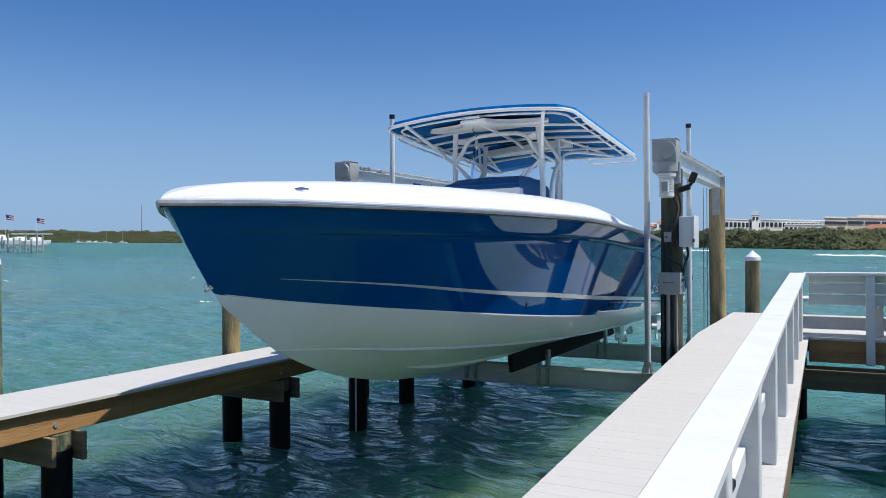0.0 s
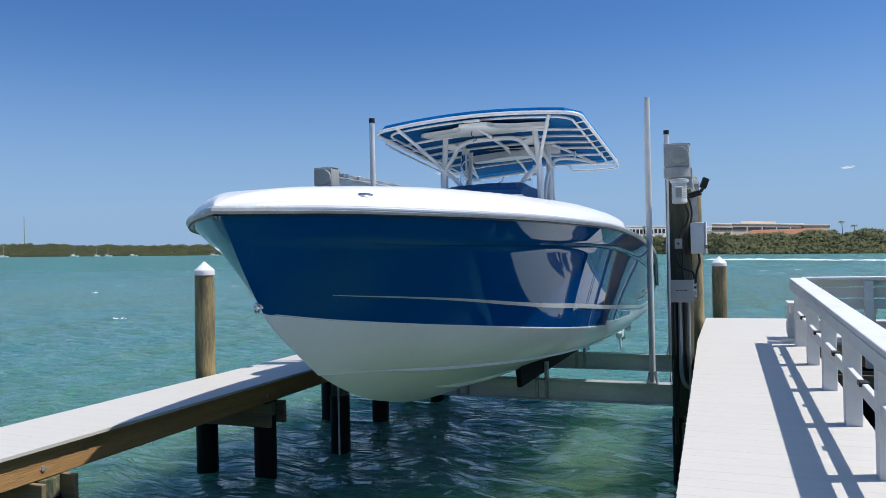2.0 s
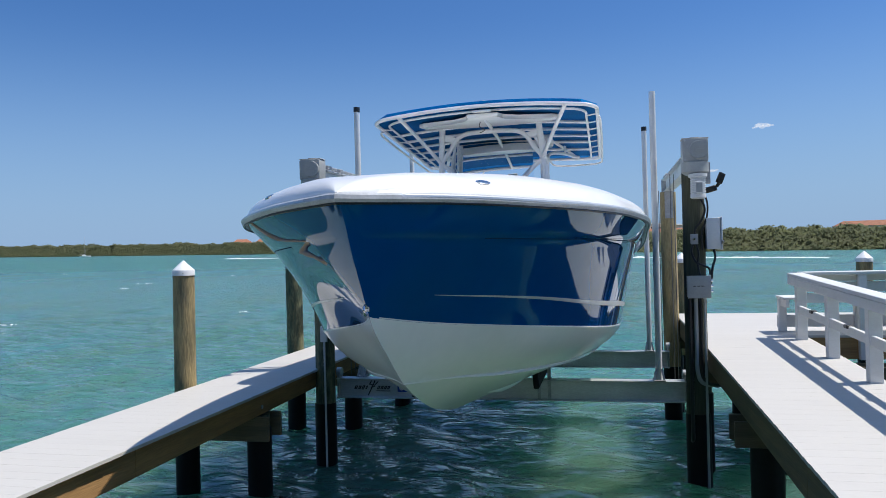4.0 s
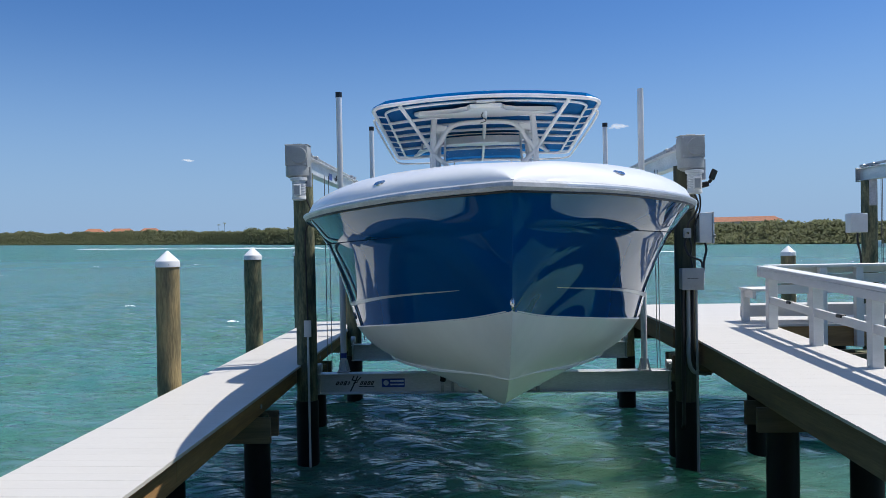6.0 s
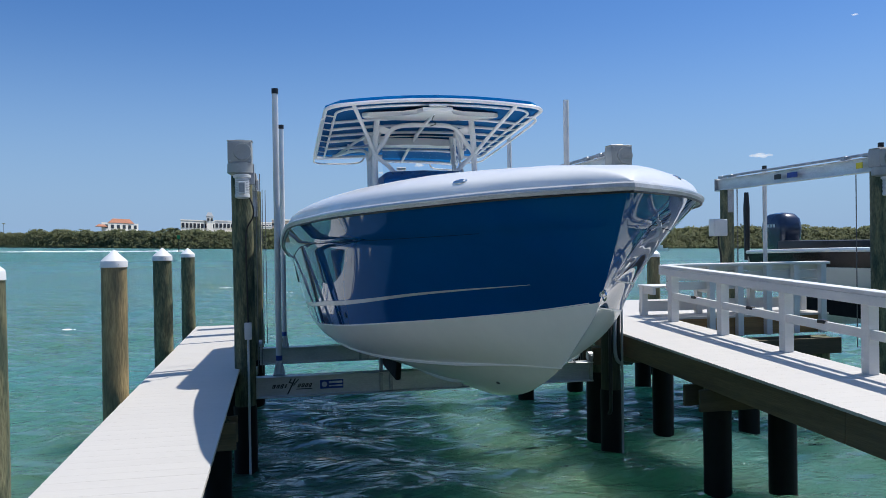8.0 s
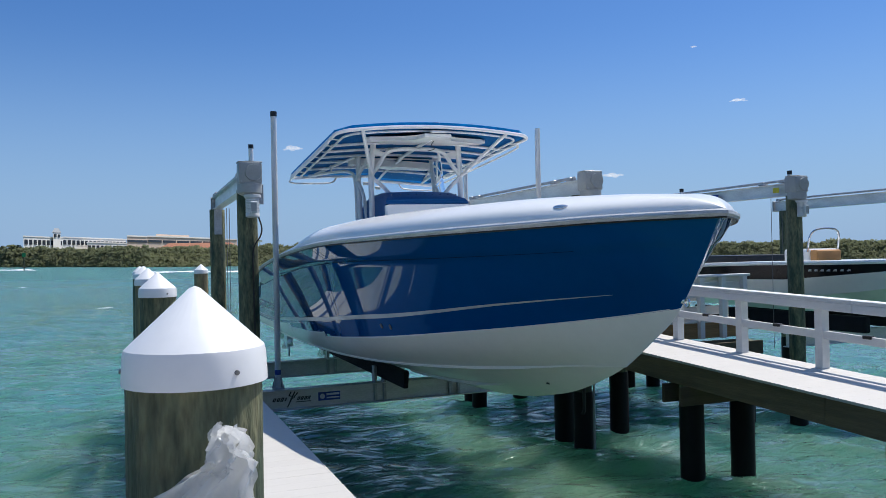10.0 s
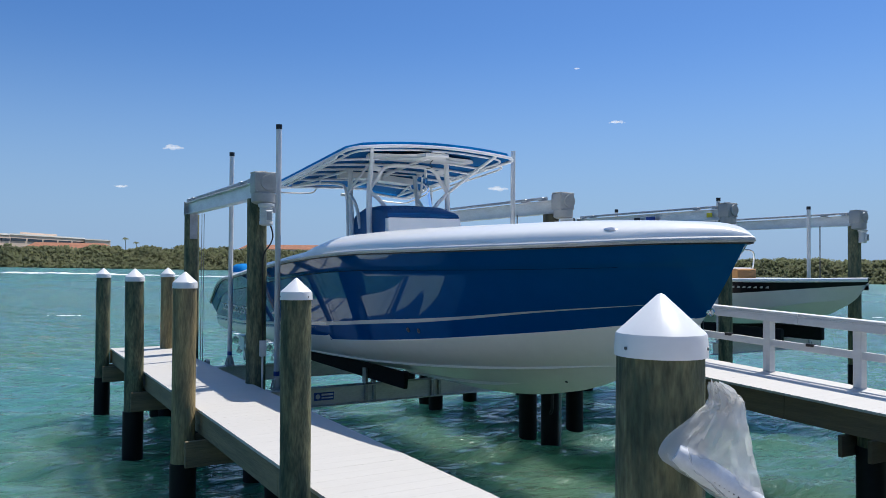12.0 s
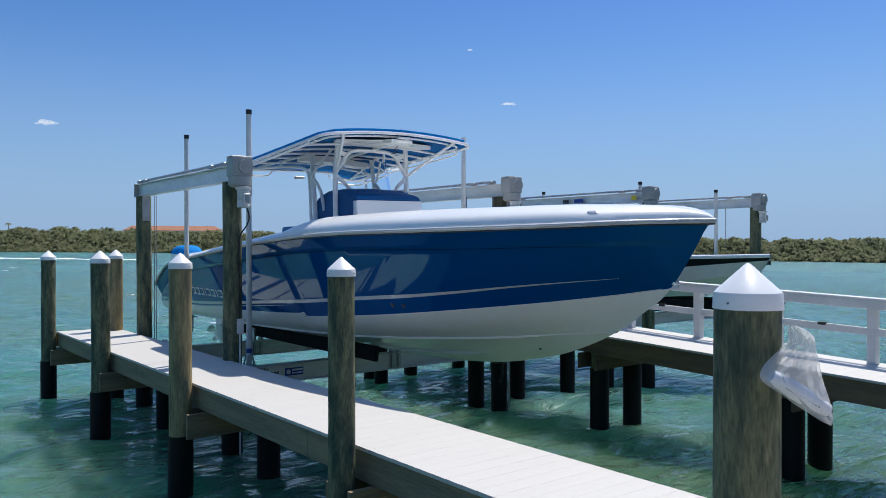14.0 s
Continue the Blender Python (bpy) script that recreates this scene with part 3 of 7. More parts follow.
def planks(parent, mesh, y0, y1, left, level, slope=0.0):
    """Boards laid side by side along y, sharing one mesh."""
    y = y0
    while y + BOARD <= y1:
        ob = new("plank", mesh)
        ob.parent = parent
        ob.location = Vector((left(y) + random.uniform(-0.001, 0.001), y, level(y) + random.uniform(-0.0001, 0.0001))) - BASE[root(parent)]
        ob.rotation_euler = (math.atan(slope), 0, random.uniform(-0.0004, 0.0004) - 0.012)
        y += PITCH


def support(parent, x, y, top, r=0.125, wrap=0.62, seed=0, material=M_PILE_G):
    pp = part("support_post", move(pile_mesh(top, r, seed=seed), x, y), material, parent)
    bm = B()
    lathe(bm, [(r * 1.11, -1.5), (r * 1.11, wrap - 0.02), (r * 1.09, wrap), (r * 0.9, wrap)], (x, y, 0), 18)
    part("wrap", bm, M_WRAP, pp, "black pile wrap")


# left finger dock
dockL = thing("finger_dock", (-6.6, 7, 0), "narrow finger dock with white boards and timber stringers", "dock")
for f, s in ((l_left, 1), (l_right, -1)):
    for a, b in ((0.8, 5.2), (5.205, 9.6), (9.605, 13.85)):
        bm = B()
        beam(bm, (f(a) + s * (0.045 if s > 0 else 0.085), a, L_Z - THICK - 0.118), (f(b) + s * (0.045 if s > 0 else 0.085), b, L_Z - THICK - 0.118), 0.045, 0.23, 0.004)
        # left stringer takes the shade-coloured timber, right one the plain tan
        part("stringer", bm, M_TIMBER_SHADE if s > 0 else M_TIMBER, dockL, "timber side stringer coloured for its shaded face" if s > 0 else "tan timber side stringer")
bm = B()
beam(bm, (-6.6, 0.8, L_Z - THICK - 0.118), (-6.64, 13.8, L_Z - THICK - 0.118), 0.04, 0.22)
part("stringer", bm, M_TIMBER, dockL)
bm = B()
box(bm, l_left(13.9), l_right(13.9), 13.855, 13.9, L_Z - THICK - 0.235, L_Z - THICK - 0.004, 0.004)
part("end_board", bm, M_TIMBER_X, dockL)
for i, y in enumerate((1.31, 4.41, 7.5, 10.71, 13.6)):
    for dy in (-0.15, 0.15):
        bm = B()
        box(bm, l_left(y) - 0.17, l_right(y) + 0.06, y + dy - 0.022, y + dy + 0.022, L_Z - THICK - 0.49, L_Z - THICK - 0.238, 0.004)
        part("crossbeam", bm, M_TIMBER_WX, dockL)
    support(dockL, l_right(y) - 0.12, y, L_Z - THICK - 0.24, 0.115, 0.62, 20 + i)
    bm = B()
    cyl(bm, (l_right(y) - 0.07, y - 0.05, L_Z - 0.18), (l_right(y) - 0.052, y - 0.05, L_Z - 0.18), 0.022, n=8)
    part("bolt", bm, M_GALV, dockL)
planks(dockL, plank_mesh(0.945), 0.8, 13.9, lambda y: l_left(y) - 0.005, lambda y: L_Z)

# right ramped dock and its level platform
dockR = thing("boat_dock", (-0.95, 6, 0), "wide white-boarded dock rising to a level platform", "dock")
for f, s in ((r_left, 1), (r_right, -1)):
    for a, b in ((0.8, 5.0), (5.005, 9.75)):
        bm = B()
        beam(bm, (f(a) + s * 0.04, a, ramp_z(a) - THICK - 0.13), (f(b) + s * 0.04, b, ramp_z(b) - THICK - 0.13), 0.045, 0.25, 0.004)
        part("stringer", bm, M_TIMBER_D, dockR, "brown timber side stringer")
bm = B()
box(bm, r_left(9.75), r_left(9.75) + 0.045, 9.76, 13.05, P_Z - THICK - 0.255, P_Z - THICK - 0.004, 0.004)
part("stringer", bm, M_TIMBER_D, dockR)
for x0, x1 in ((-0.40, 1.2), (1.205, 2.06)):
    bm = B()
    box(bm, x0, x1, 9.76, 9.805, P_Z - THICK - 0.255, P_Z - THICK - 0.004, 0.004)
    part("fascia_board", bm, M_TIMBER_X, dockR, "tan fascia board under the bench")
bm = B()
box(bm, -1.6, 2.06, 13.0, 13.045, P_Z - THICK - 0.255, P_Z - THICK - 0.004, 0.004)
part("fascia_board", bm, M_TIMBER_X, dockR)
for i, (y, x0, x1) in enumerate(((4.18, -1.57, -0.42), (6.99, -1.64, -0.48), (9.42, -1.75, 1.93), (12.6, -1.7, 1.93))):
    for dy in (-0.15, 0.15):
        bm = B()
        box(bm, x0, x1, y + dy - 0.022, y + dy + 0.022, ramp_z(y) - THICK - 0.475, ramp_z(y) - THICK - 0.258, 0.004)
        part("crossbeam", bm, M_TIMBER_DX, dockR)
    xs = (x0 + 0.28, -0.62) if x1 < 1 else (-1.62 if i == 2 else -1.66, -0.68, 0.6, 1.72)
    for j, x in enumerate(xs):
        support(dockR, x, y, ramp_z(y) - THICK - 0.26, 0.125, 0.70, 40 + 5 * i + j)
planks(dockR, plank_mesh(1.215), 9.757 - 62 * PITCH, 9.757, lambda y: r_left(y) - 0.01, ramp_z, 0.041)
planks(dockR, plank_mesh(3.715), 9.757, 13.05, lambda y: -1.615, lambda y: P_Z)


def rail_x(y):
    return -0.442 - 0.018 * (y - 6)


def railing():
    t = thing("railing", (-0.35, 6, 1.1), "white painted dock railing with flat cap", "railing")
    cap_z = lambda y: 1.933 + 0.036 * (y - 6)
    for a, b in ((0.6, 5.53), (5.535, 9.68)):
        bm = B()
        beam(bm, (rail_x(a), a, cap_z(a) - 0.019), (rail_x(b), b, cap_z(b) - 0.019), 0.165, 0.038, 0.005)
        part("cap_board", bm, M_PAINT, t)
        bm = B()
        beam(bm, (rail_x(a) - 0.065, a, cap_z(a) - 0.086), (rail_x(b) - 0.065, b, cap_z(b) - 0.086), 0.034, 0.09, 0.004)
        part("top_rail", bm, M_PAINT, t)
    ys = [9.44 - 1.155 * i for i in range(8)]
    for y in ys:
        bm = B()
        box(bm, rail_x(y) - 0.055, rail_x(y) + 0.055, y - 0.05, y + 0.05, ramp_z(y) - 0.28, cap_z(y) - 0.04, 0.005)
        part("post", bm, M_PAINT, t)
    for y0, y1 in zip(ys[1:], ys):
        bm = B()
        f = lambda y: cap_z(y) - 0.40
        beam(bm, (rail_x(y0) - 0.02, y0 + 0.045, f(y0)), (rail_x(y1) - 0.02, y1 - 0.045, f(y1)), 0.036, 0.088, 0.004)
        mr = part("mid_rail", bm, M_PAINT, t)
        y = (y0 + y1) / 2
        bm = B()
        box(bm, rail_x(y) - 0.055, rail_x(y) + 0.005, y - 0.05, y + 0.05, f(y) + 0.02, f(y) + 0.055, 0.006)
        part("rail_light", bm, M_BLACK, mr, "small black rail light")


railing()


def bench():
    t = thing("dock_bench", (0.9, 9.95, P_Z), "white painted bench with slatted back on the platform", "bench")
    x0, x1, top = -0.50, 2.09, 2.07
    bm = B()
    box(bm, x0 + 0.05, x1, 9.66, 9.85, top - 0.038, top, 0.005)
    part("cap_board", bm, M_PAINT, t)
    for x in (0.22, 0.66, 1.11, 1.55, 1.99):
        bm = B()
        box(bm, x - 0.045, x + 0.045, 9.67, 9.755, P_Z - 0.28, top - 0.04, 0.005)
        part("post", bm, M_PAINT, t)
    for z in (1.93, 1.80):
        bm = B()
        box(bm, x0 + 0.1, x1, 9.81, 9.84, z - 0.10 + (0.0), z + 0.09 - 0.075, 0.004)
        part("back_slat", bm, M_PAINT, t)
    bm = B()
    box(bm, x0 + 0.1, x1, 9.81, 9.84, 1.955, 2.04, 0.004)
    part("back_slat", bm, M_PAINT, t)
    for y in (9.87, 10.02, 10.17):
        bm = B()
        box(bm, x0 - 0.1, x1, y, y + 0.14, 1.735, 1.765, 0.005)
        part("seat_board", bm, M_PAINT, t)
    for x in np.linspace(x0 - 0.05, x1 - 0.05, 4):
        bm = B()
        box(bm, x - 0.04, x + 0.05, 10.18, 10.27, P_Z, 1.733, 0.004)
        part("leg", bm, M_PAINT, t)
        bm = B()
        box(bm, x - 0.02, x + 0.02, 9.88, 10.18, 1.64, 1.733, 0.003)
        part("seat_support", bm, M_PAINT, t)
    bm = B()
    box(bm, x0 - 0.1, x1, 10.245, 10.275, P_Z + 0.05, P_Z + 0.2, 0.004)
    part("front_board", bm, M_PAINT, t)


bench()


# ---- boat lift ----
def i_beam(bm, p, q, w, h, t=0.012):
    beam(bm, p, q, t, h - 2 * t + 0.002, 0.0)
    for s in (-1, 1):
        off = Vector((0, 0, s * (h / 2 - t / 2)))
        beam(bm, Vector(p) + off, Vector(q) + off, w, t, 0.003)
    return bm


def lift_side(x, y0, y1, s, top, name, label, material, motor_y, seed):
    """Two piles with the top beam, the drive motor and its cables. s: +1 where the slip lies towards +x."""
    t = thing(name, (x, y0, 0), label, "boat lift")
    for k, y in enumerate((y0, y1)):
        pm = part("post", move(pile_mesh(top - 0.22, 0.116, seed=seed + k), x, y), material if k == 0 or material is M_PILE_G else M_PILE, t)
        bm = B()
        lathe(bm, [(0.131, -1.5), (0.131, 0.57), (0.128, 0.6), (0.10, 0.6)], (x, y, 0), 18)
        part("wet_band", bm, M_WRAP, pm, "dark band at the waterline")
    bm = B()
    ya, yb = motor_y + 0.06, y1 + 0.25
    i_beam(bm, (x, ya, top - 0.115), (x, yb, top - 0.115), 0.13, 0.2)
    tb = part("top_beam", bm, M_ALU, t, "aluminium top beam")
    bm = B()
    box(bm, x - 0.075, x + 0.075, yb, yb + 0.02, top - 0.225, top + 0.0, 0.003)
    part("end_plate", bm, M_GALV, tb)
    for dy in (0.02, 0.45, y1 - y0 - 0.35, y1 - y0 - 0.05):
        bm = B()
        box(bm, x - 0.05, x + 0.06, y0 + dy + 0.12, y0 + dy + 0.24, top - 0.006, top + 0.045, 0.008)
        part("bearing", bm, M_GALV, tb)
    bm = B()
    cyl(bm, (x, y0 + 0.1, top + 0.03), (x, y1 + 0.1, top + 0.03), 0.022, n=10)
    part("drive_shaft", bm, M_GALV, tb)
    # motor and gear box
    bm = B()
    box(bm, x - 0.13, x + 0.13, motor_y - 0.10, motor_y + 0.12, top - 0.175, top + 0.07, 0.025, 2)
    gb = part("gear_box", bm, M_GREY, t, "grey enamel gear box")
    bm = B()
    cyl(bm, (x + 0.03, motor_y - 0.10, top - 0.05), (x + 0.03, motor_y - 0.125, top - 0.05), 0.095, 0.09, 24)
    part("gear_cover", bm, M_GREY, gb)
    bm = B()
    for k in range(4):
        box(bm, x - 0.02 + 0.0, x + 0.085, motor_y - 0.13, motor_y - 0.124, top - 0.085 + k * 0.02, top - 0.079 + k * 0.02)
    part("cover_rib", bm, M_GREY, gb)
    bm = B()
    lathe(bm, [(0.10, -0.30), (0.14, -0.275), (0.14, -0.175), (0.12, -0.165)], (x, motor_y, top), 20)
    part("flange", bm, M_GREY, t)
    bm = B()
    prof = [(0.0, -0.555), (0.06, -0.555), (0.078, -0.545), (0.078, -0.51)]
    for k in range(9):
        z = -0.50 + 0.018 * k
        prof += [(0.072, z), (0.072, z + 0.006), (0.079, z + 0.008), (0.079, z + 0.014)]
    prof += [(0.08, -0.335), (0.095, -0.33), (0.095, -0.30), (0.05, -0.29)]
    lathe(bm, prof, (x + 0.02, motor_y - 0.06, top), 22)
    mo = part("motor", bm, M_LTGREY, t, "pale grey finned electric motor")
    bm = B()
    box(bm, x - 0.02, x + 0.06, motor_y - 0.175, motor_y - 0.135, top - 0.51, top - 0.38, 0.006)
    tb2 = part("terminal_box", bm, M_LTGREY, mo)
    bm = B()
    box(bm, x - 0.01, x + 0.05, motor_y - 0.178, motor_y - 0.174, top - 0.495, top - 0.395, 0.002)
    part("rating_plate", bm, M_GREY, tb2)
    for k in range(4):
        bm = B()
        cyl(bm, (x - 0.105 + 0.21 * (k % 2), motor_y - 0.104, top - 0.15 + 0.2 * (k // 2)), (x - 0.105 + 0.21 * (k % 2), motor_y - 0.112, top - 0.15 + 0.2 * (k // 2)), 0.011, n=6)
        part("bolt", bm, M_GALV, gb)
    bm = B()
    box(bm, x - 0.135, x + 0.135, motor_y - 0.08, motor_y + 0.10, top + 0.068, top + 0.08, 0.004)
    part("lid", bm, M_GREY, gb)
    bm = B()
    box(bm, x - 0.05, x + 0.05, motor_y - 0.02, motor_y + 0.06, top + 0.08, top + 0.092, 0.004)
    part("vent_plug", bm, M_BLACK, gb)
    bm = B()
    box(bm, x - s * 0.0 + 0.07, x + 0.15, motor_y - 0.03, motor_y + 0.03, top - 0.40, top - 0.175, 0.004)
    part("bracket", bm, M_GALV, t)
    for y in (y0 + 0.62, y1 - 0.08):
        for d in (-0.025, 0.02):
            bm = B()
            cyl(bm, (x + s * 0.16 + d, y + d, top - 0.2), (x + s * 0.16 + d, y + d, 0.85), 0.005, n=6)
            part("cable", bm, M_WIRE, t)
    bm = B()
    box(bm, x - 0.06, x + 0.06, y1 - 0.135, y1 - 0.125, top - 0.62, top - 0.2, 0.003)
    part("strap", bm, M_GALV, t)
    return t


TOP = 3.44
liftL = lift_side(-6.08, 8.95, 12.52, 1, TOP + 0.045, "boat_lift", "boat lift posts with aluminium beam and grey motor", M_PILE_G, 8.70, 61)
lift_side(-1.728, 8.73, 12.12, -1, TOP + 0.013, "boat_lift", "dark boat lift posts with electrical boxes and beam", M_PILE_D, 8.44, 71)

bm = B()
for k in range(4):
    box(bm, -6.071, -6.068, 10.96 + 0.06 * k, 11.00 + 0.06 * k, TOP - 0.10, TOP - 0.06)
beam(bm, (-6.0695, 11.05, TOP - 0.12), (-6.0695, 11.12, TOP - 0.02), 0.003, 0.014, 0.0, up=(1, 0, 0))
part("emblem", bm, M_LOGO_BLACK, liftL, "small black emblem shapes")
bm = B()
box(bm, -6.071, -6.068, 10.52, 10.76, TOP - 0.12, TOP - 0.035)
part("name_plate", bm, M_LOGO_BLUE, liftL, "small blue plate")


def decal(parent, x, y, z, s=1.0):
    """Dark emblem strokes and a blue plate with pale bars, on a face that looks to -y."""
    bm = B()
    # slanted bars either side of a three-pronged mark
    for dx, w, h in ((-0.185, 0.034, 0.030), (-0.143, 0.032, 0.030), (-0.103, 0.032, 0.036), (-0.066, 0.018, 0.030), (0.07, 0.032, 0.030), (0.108, 0.032, 0.030), (0.146, 0.032, 0.030), (0.182, 0.030, 0.030)):
        for o, ww in ((-0.3 * w, 0.34 * w), (0.22 * w, 0.40 * w)):
            lean = 0.25 * h
            poly = [(x + s * (dx + o + e * ww / 2 + k * lean), z + s * k * h / 2) for k, e in ((-1, -1), (-1, 1), (1, 1), (1, -1))]
            prism(bm, poly, "y", y - 0.004, y)
        for k in (-1, 1):
            box(bm, x + s * (dx - 0.4 * w + k * 0.2 * h), x + s * (dx + 0.4 * w + k * 0.2 * h), y - 0.004, y, z + s * (k * h / 2 - 0.004), z + s * (k * h / 2 + 0.004))
    box(bm, x + s * 0.04, x + s * 0.20, y - 0.004, y, z - s * 0.040, z - s * 0.032)
    for p0, p1, w in (((-0.05, -0.085), (0.03, 0.075), 0.013), ((-0.035, 0.035), (0.015, 0.025), 0.011), ((-0.035, 0.03), (-0.01, 0.075), 0.011), ((0.02, 0.02), (0.065, 0.065), 0.011), ((-0.02, 0.0), (0.03, 0.012), 0.009)):
        beam(bm, (x + s * p0[0], y - 0.002, z + s * p0[1]), (x + s * p1[0], y - 0.002, z + s * p1[1]), 0.004, w * s, 0.0, up=(-(p1[1] - p0[1]), 0, p1[0] - p0[0]))
    part("emblem", bm, M_LOGO_BLACK, parent, "black emblem shapes")
    bm = B()
    box(bm, x + s * 0.28, x + s * 0.52, y - 0.004, y, z - s * 0.045, z + s * 0.045)
    pl = part("name_plate", bm, M_LOGO_BLUE, parent, "blue plate with pale bars")
    bm = B()
    box(bm, x + s * 0.37, x + s * 0.51, y - 0.006, y - 0.004, z + s * 0.008, z + s * 0.03)
    box(bm, x + s * 0.37, x + s * 0.51, y - 0.006, y - 0.004, z - s * 0.025, z - s * 0.01)
    lathe(bm, [(0.0, 0), (0.028 * s, 0.0), (0.028 * s, 0.002), (0.0, 0.002)], (x + s * 0.325, y - 0.004, z), 16, Matrix.Rotation(radians(90), 3, "X"))
    part("bars", bm, M_LOGO_WHITE, pl)


def cradle(y, x0, x1, emblem):
    t = thing("lift_cradle_beam", ((x0 + x1) / 2, y, 0.6), "aluminium cradle beam carrying the boat bunks", "lift beam", "cradle beams")
    bm = B()
    i_beam(bm, (x0, y, 0.748), (x1, y, 0.748), 0.16, 0.245)
    be = part("beam", bm, M_ALU, t)
    for x in (x0 + 0.02, x1 - 0.02):
        bm = B()
        box(bm, x - 0.012, x + 0.012, y - 0.075, y + 0.075, 0.62, 0.95, 0.004)
        part("end_bracket", bm, M_GALV, t)
        bm = B()
        cyl(bm, (x - 0.03, y, 0.94), (x + 0.03, y, 0.94), 0.055, n=16)
        part("sheave", bm, M_GALV, t)
    if emblem:
        decal(be, -5.55, y - 0.007, 0.748, 1.15)
    return t


cradle(9.2, -6.0, -1.79, True)
cradle(11.8, -6.0, -1.79, False)


def guide_pole(x, y, top, cap=True, base=0.85, group="guide poles"):
    t = thing("guide_pole", (x, y, base), "tall white guide pole on the lift cradle", "guide pole", group)
    bm = B()
    cyl(bm, (x, y, base), (x, y, top), 0.036, n=14)
    part("pipe", bm, M_LTGREY, t)
    if cap:
        bm = B()
        cyl(bm, (x, y, top - 0.05), (x, y, top + 0.012), 0.04, n=14)
        part("cap", bm, M_BLACK, t, "black end cap")
    bm = B()
    box(bm, x - 0.07, x + 0.07, y - 0.07, y + 0.07, base, base + 0.012, 0.003)
    for a in (0, 1, 2, 3):
        d = Vector((math.cos(a * math.pi / 2 + 0.78), math.sin(a * math.pi / 2 + 0.78), 0))
        beam(bm, Vector((x, y, base + 0.01)) + d * 0.075, Vector((x, y, base + 0.14)) + d * 0.04, 0.02, 0.02, 0.0, up=(0.3, 0.2, 1))
    part("foot", bm, M_GALV, t)
    if x < -5:
        bm = B()
        cyl(bm, (x, y, base + 0.17), (x, y, base + 0.23), 0.0385, n=14)
        part("band", bm, M_LOGO_BLUE, t, "blue band near the foot")


guide_pole(-5.70, 9.29, 4.255, base=0.872)
guide_pole(-5.635, 11.8, 4.21, base=0.872)
guide_pole(-2.10, 9.17, 4.196, False, 0.872)
guide_pole(-2.075, 11.75, 4.176, base=0.872)

# bunks
for bx, s in ((-3.42, 1), (-4.44, -1)):
    t = thing("bunk", (bx, 9, 0.85), "black carpeted bunk board under the hull", "bunk", "bunks")
    bm = B()
    m = Matrix.Translation((bx, 0, 1.045)) @ Matrix.Rotation(radians(-5 * s), 4, "Y")
    box(bm, -0.03, 0.03, 8.12, 12.4, -0.1, 0.1, 0.01, turn=m)
    part("board", bm, M_CARPET, t)
    for y in (9.2, 11.8):
        for dx in (-0.07, 0.05):
            bm = B()
            box(bm, bx + dx - 0.008, bx + dx + 0.03, y - 0.05, y + 0.05, 0.64, 1.08, 0.003)
            part("bracket", bm, M_GALV, t)

